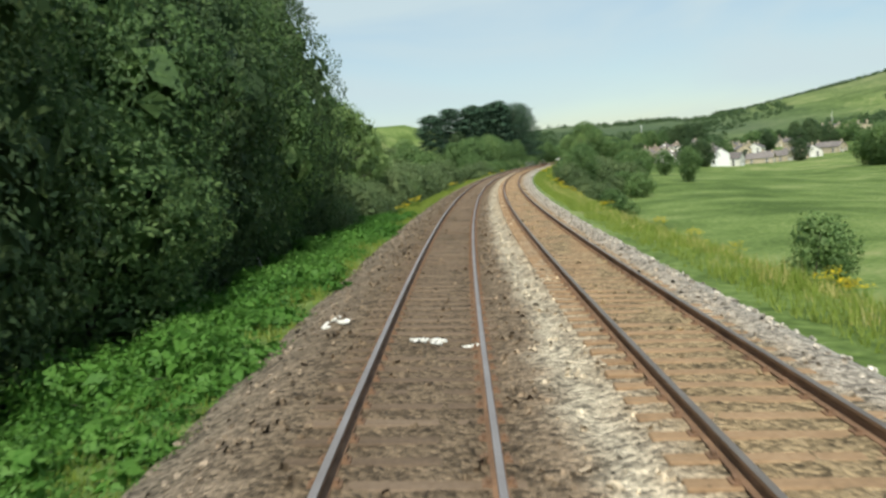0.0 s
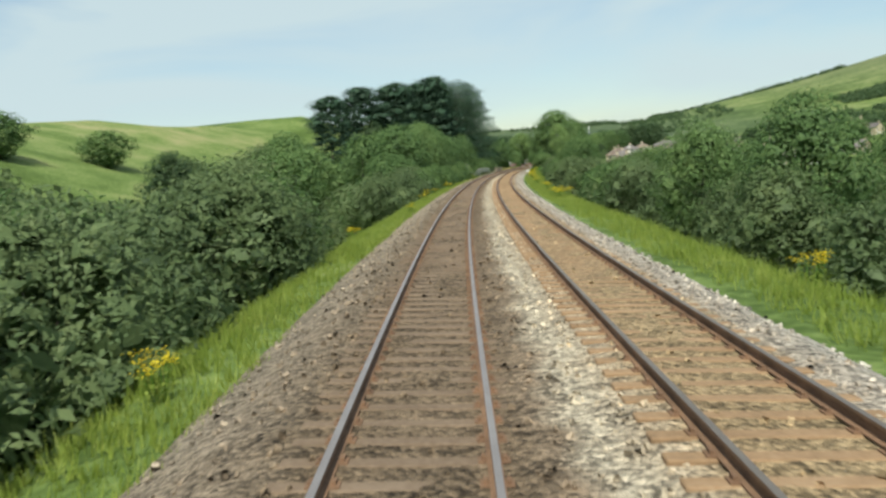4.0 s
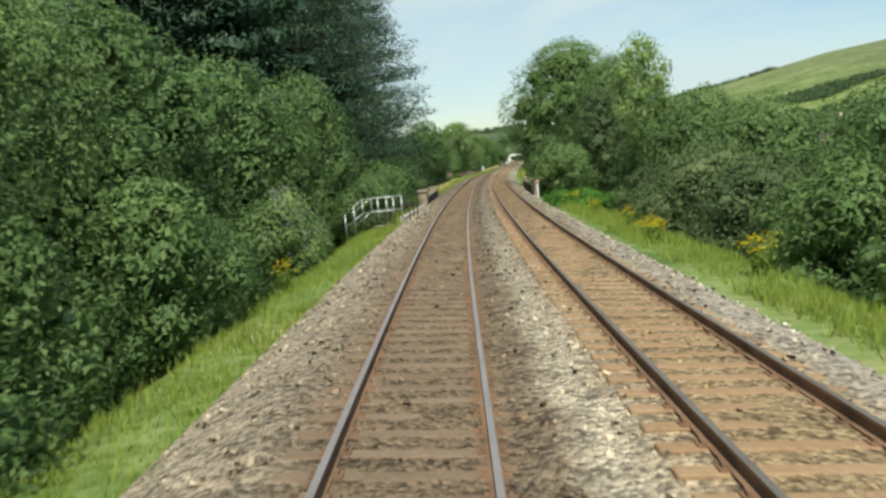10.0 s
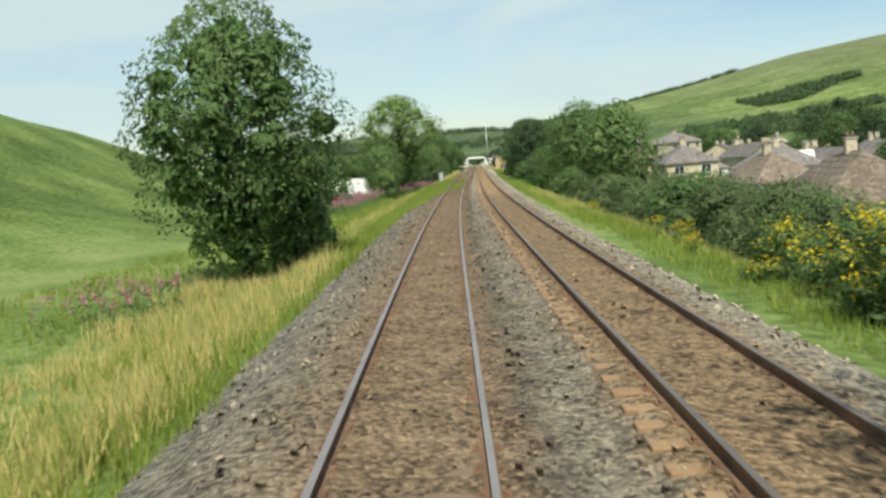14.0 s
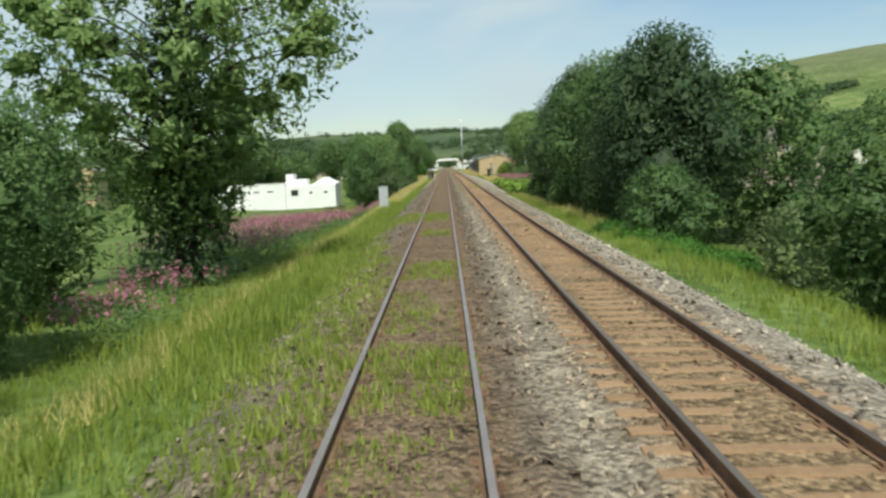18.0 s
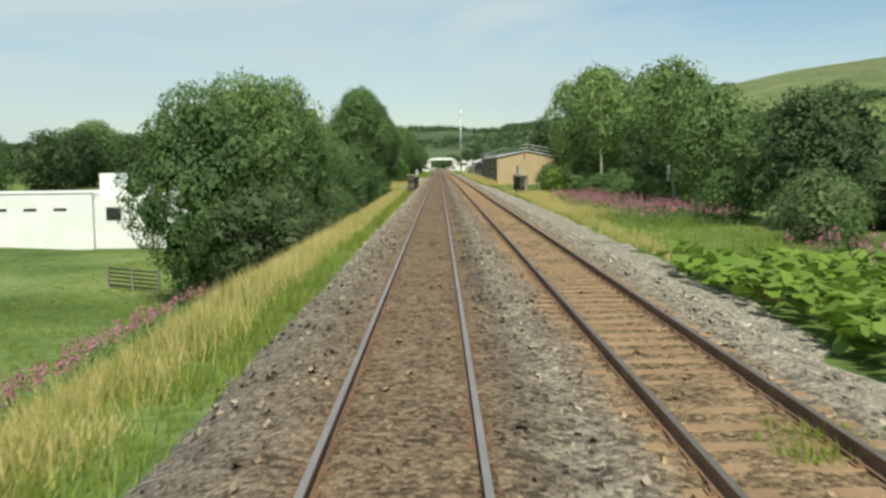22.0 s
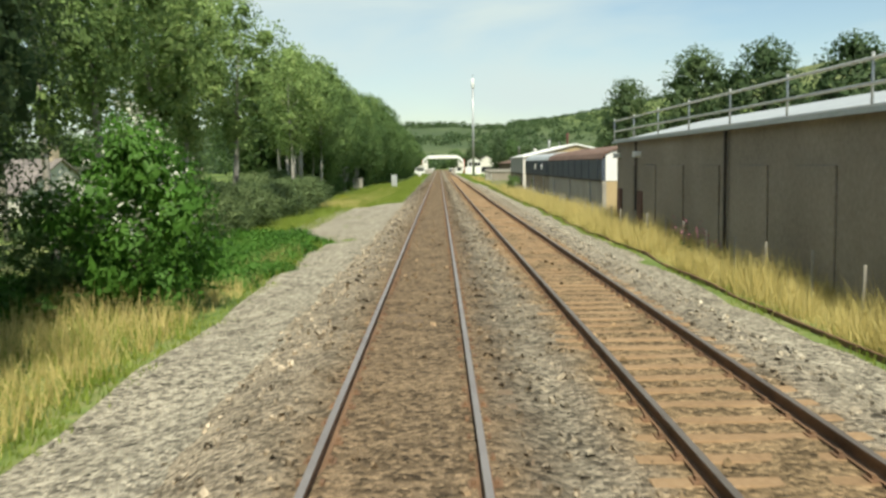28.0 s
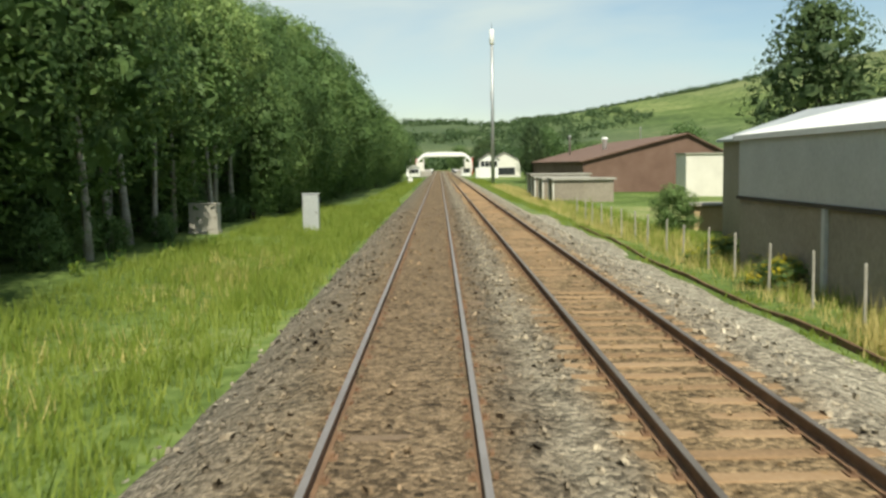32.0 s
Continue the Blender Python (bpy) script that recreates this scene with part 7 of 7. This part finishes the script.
# tall stone hall with many chimneys and a flagpole, up the valley side
_h = empty("stone_hall", at(678, 156, land(678, 156) + 1.0, 15), "large pale stone hall with many chimneys and a flagpole", "hall")
done("wall", prism(34, 0, 12, -1.5, 7.6, 2.6), HOUSE_STONE, _h)
done("roof", roof_bm(34, 0, 12, 7.6, 2.6, 0.3, 0.14), SLATE, _h)
for _x in (-15, -10, -4, 3, 9, 15):
    box("chimney", _x - 0.5, _x + 0.5, 3, 4, 7.4, 11.2, HOUSE_STONE, _h, 0.03)
for _k in range(9):
    for _z in (1.0, 4.4):
        box("window", -14.6 + _k * 3.5, -13.4 + _k * 3.5, -0.06, -0.004, _z, _z + 1.7, GLASS, _h)
part("flagpole", tubes("flagpole", [([(-8, 4, 8), (-8, 4, 18)], [0.16, 0.1])], WHITE, 6), _h)
house(800, -33, 8, 11, 2.6, 2.4, 70, CREAM, SLATE, -1.7, "pale low house with a grey roof behind birches")
house(786, -38, 8, 10, 2.6, 2.4, 10, None, SLATE, -1.8, "stone low house with a grey roof behind birches")
house(668, -75, 11, 12, 8.2, 3.4, 8, RENDER_TAN, SLATE, land(664, -70), "tall tan stone house with a dark slate roof")
house(556, -50, 6, 9.5, 2.6, 1.9, 64, CREAM, SLATE, land(556, -47) + 0.1, "low white cottage with a grey slate roof")
house(690, -122, 8, 14, 4.8, 2.4, 85, CREAM, SLATE, None, "pale farmhouse with a grey slate roof")
wb = empty("white_depot", at(667.5, -42.5, -2.9), "long low white-walled flat-roofed depot across the field", "depot")
box("main_block", -10, 10.4, 0, 12, -2.0, 3.3, WHITE, wb)
box("low_block", 10.41, 20.5, 0.6, 11, -2.0, 2.75, WHITE, wb)
box("stair_tower", 10.3, 11.9, 2.5, 6, 2.75, 5.1, WHITE, wb)
box("tower_wing", 11.91, 14.6, 2.5, 6, 2.75, 4.0, WHITE, wb)
box("parapet", -10.1, 10.5, -0.1, 0.25, 3.3, 3.42, WHITE, wb)
done("gable_end", prism(5.0, 4.0, 10.0, 2.7, 2.9, 1.3, 0.0, 18.0), WHITE, wb)
for x in (1.2, 4.0, 6.8):
    box("strip_window", x, x + 1.2, -0.03, -0.003, 1.65, 1.9, GLASS, wb)
box("doorway", 11.5, 12.9, 0.55, 0.597, 0.7, 1.9, GLASS, wb)
for x in (15.2, 18.2):
    box("window", x, x + 0.6, 0.56, 0.597, 1.0, 1.4, GLASS, wb)
for s, d, w, l, h in ((700, -30, 7, 9, 2.2), (745, -110, 14, 18, 4)):
    g = empty("valley_building", at(s, d, land(s, d)), "low pale building in the valley", "building", "valley buildings")
    done("wall", prism(w, -l / 2, l / 2, -1.0, h, 1.4), WHITE, g)
    done("roof", roof_bm(w, -l / 2, l / 2, h, 1.4), SLATE, g)

# ---------- far woods on the fells ----------
g = np.random.default_rng(77)
_q = []
belts = [(1230, 1800, -420, -20, 900, -0.25), (1230, 1600, 40, 380, 700, -0.2), (1700, 2300, -900, 260, 1300, 0.0), (2360, 2440, 120, 560, 330, -1.0), (1480, 1820, 400, 640, 620, -0.05), (2450, 2600, -700, 100, 420, 0.0), (1260, 1500, -900, -420, 160, 0.1), (1250, 1420, -60, 60, 60, -1.0)]
for s0, s1, d0, d1, n, least in belts:
    k = tries = 0
    while k < n and tries < 20 * n:
        tries += 1
        s, d = g.uniform(s0, s1), g.uniform(d0, d1)
        if wave(s, d, 0.0055) + 0.3 * wave(s, d, 0.02) < least:
            continue
        p = np.array(on_land(s, d))
        hgt = g.uniform(7, 13)
        v = g.normal(0, 1, (22, 3))
        v /= np.linalg.norm(v, axis=1, keepdims=True)
        v[:, 2] = np.abs(v[:, 2])
        _q.append(cards(g, p + v * np.array((hgt * 0.6, hgt * 0.6, hgt * 0.8)) * g.uniform(0.4, 1.0, (22, 1)), v, 2.0, 0.4))
        k += 1
tagged(part("far_woods", quads("far_woods", np.concatenate(_q), LEAF_DARK)), "distant dark green woods and hedgerows on the hills", "woods", kind="stuff")


# ---------- parked cars ----------
def car(s, d, turn, paint, z=None, label="dark hatchback parked by the lane"):
    root = empty("car", at(s, d, land(s, d) if z is None else z, turn), label, "car", "parked cars")
    for name, prof, half, mat in (("body", ((-2.0, 0.32), (2.0, 0.32), (2.05, 0.6), (1.95, 0.85), (0.95, 0.95), (-1.7, 0.98), (-2.05, 0.8)), 0.85, paint),
                                  ("cabin", ((-1.75, 0.96), (0.95, 0.94), (0.25, 1.4), (-0.4, 1.46), (-1.3, 1.42)), 0.72, GLASS),
                                  ("roof", ((-1.3, 1.42), (0.25, 1.4), (0.1, 1.47), (-0.4, 1.5), (-1.15, 1.47)), 0.7, paint)):
        bm = bmesh.new()
        rows = [[bm.verts.new((x, y, zz)) for y, zz in prof] for x in (-half, half)]
        n = len(prof)
        bm.faces.new(rows[0])
        bm.faces.new(rows[1][::-1])
        for k in range(n):
            bm.faces.new((rows[0][k], rows[1][k], rows[1][(k + 1) % n], rows[0][(k + 1) % n]))
        bmesh.ops.recalc_face_normals(bm, faces=bm.faces)
        bmesh.ops.bevel(bm, geom=list(bm.edges), offset=0.04, segments=2, affect="EDGES")
        done(name, bm, mat, root)
    for x in (-0.84, 0.68):
        for y in (-1.25, 1.3):
            wh = part("wheel", tubes("wheel", [([(x, y, 0.32), (x + 0.16, y, 0.32)], [0.32, 0.32])], BLACK_PAINT, 16, False), root)
            part("rim", tubes("rim", [([(x - 0.012, y, 0.32), (x + 0.172, y, 0.32)], [0.19, 0.19])], GALV, 12, False), wh)
    for x in (-0.72, 0.5):
        box("tail_light", x, x + 0.22, -2.09, -2.03, 0.68, 0.82, SIGN_RED, root)


car(728, 22.5, 80, NAVY, -0.9)
car(732, 26, 75, DARK_METAL, -0.9)
for _s, _d, _m in ((486, 33, WHITE), (492, 31, PALE_CLAD), (470, 32, WHITE)):
    car(_s, _d, 60, _m, None, "pale car parked between the village houses")
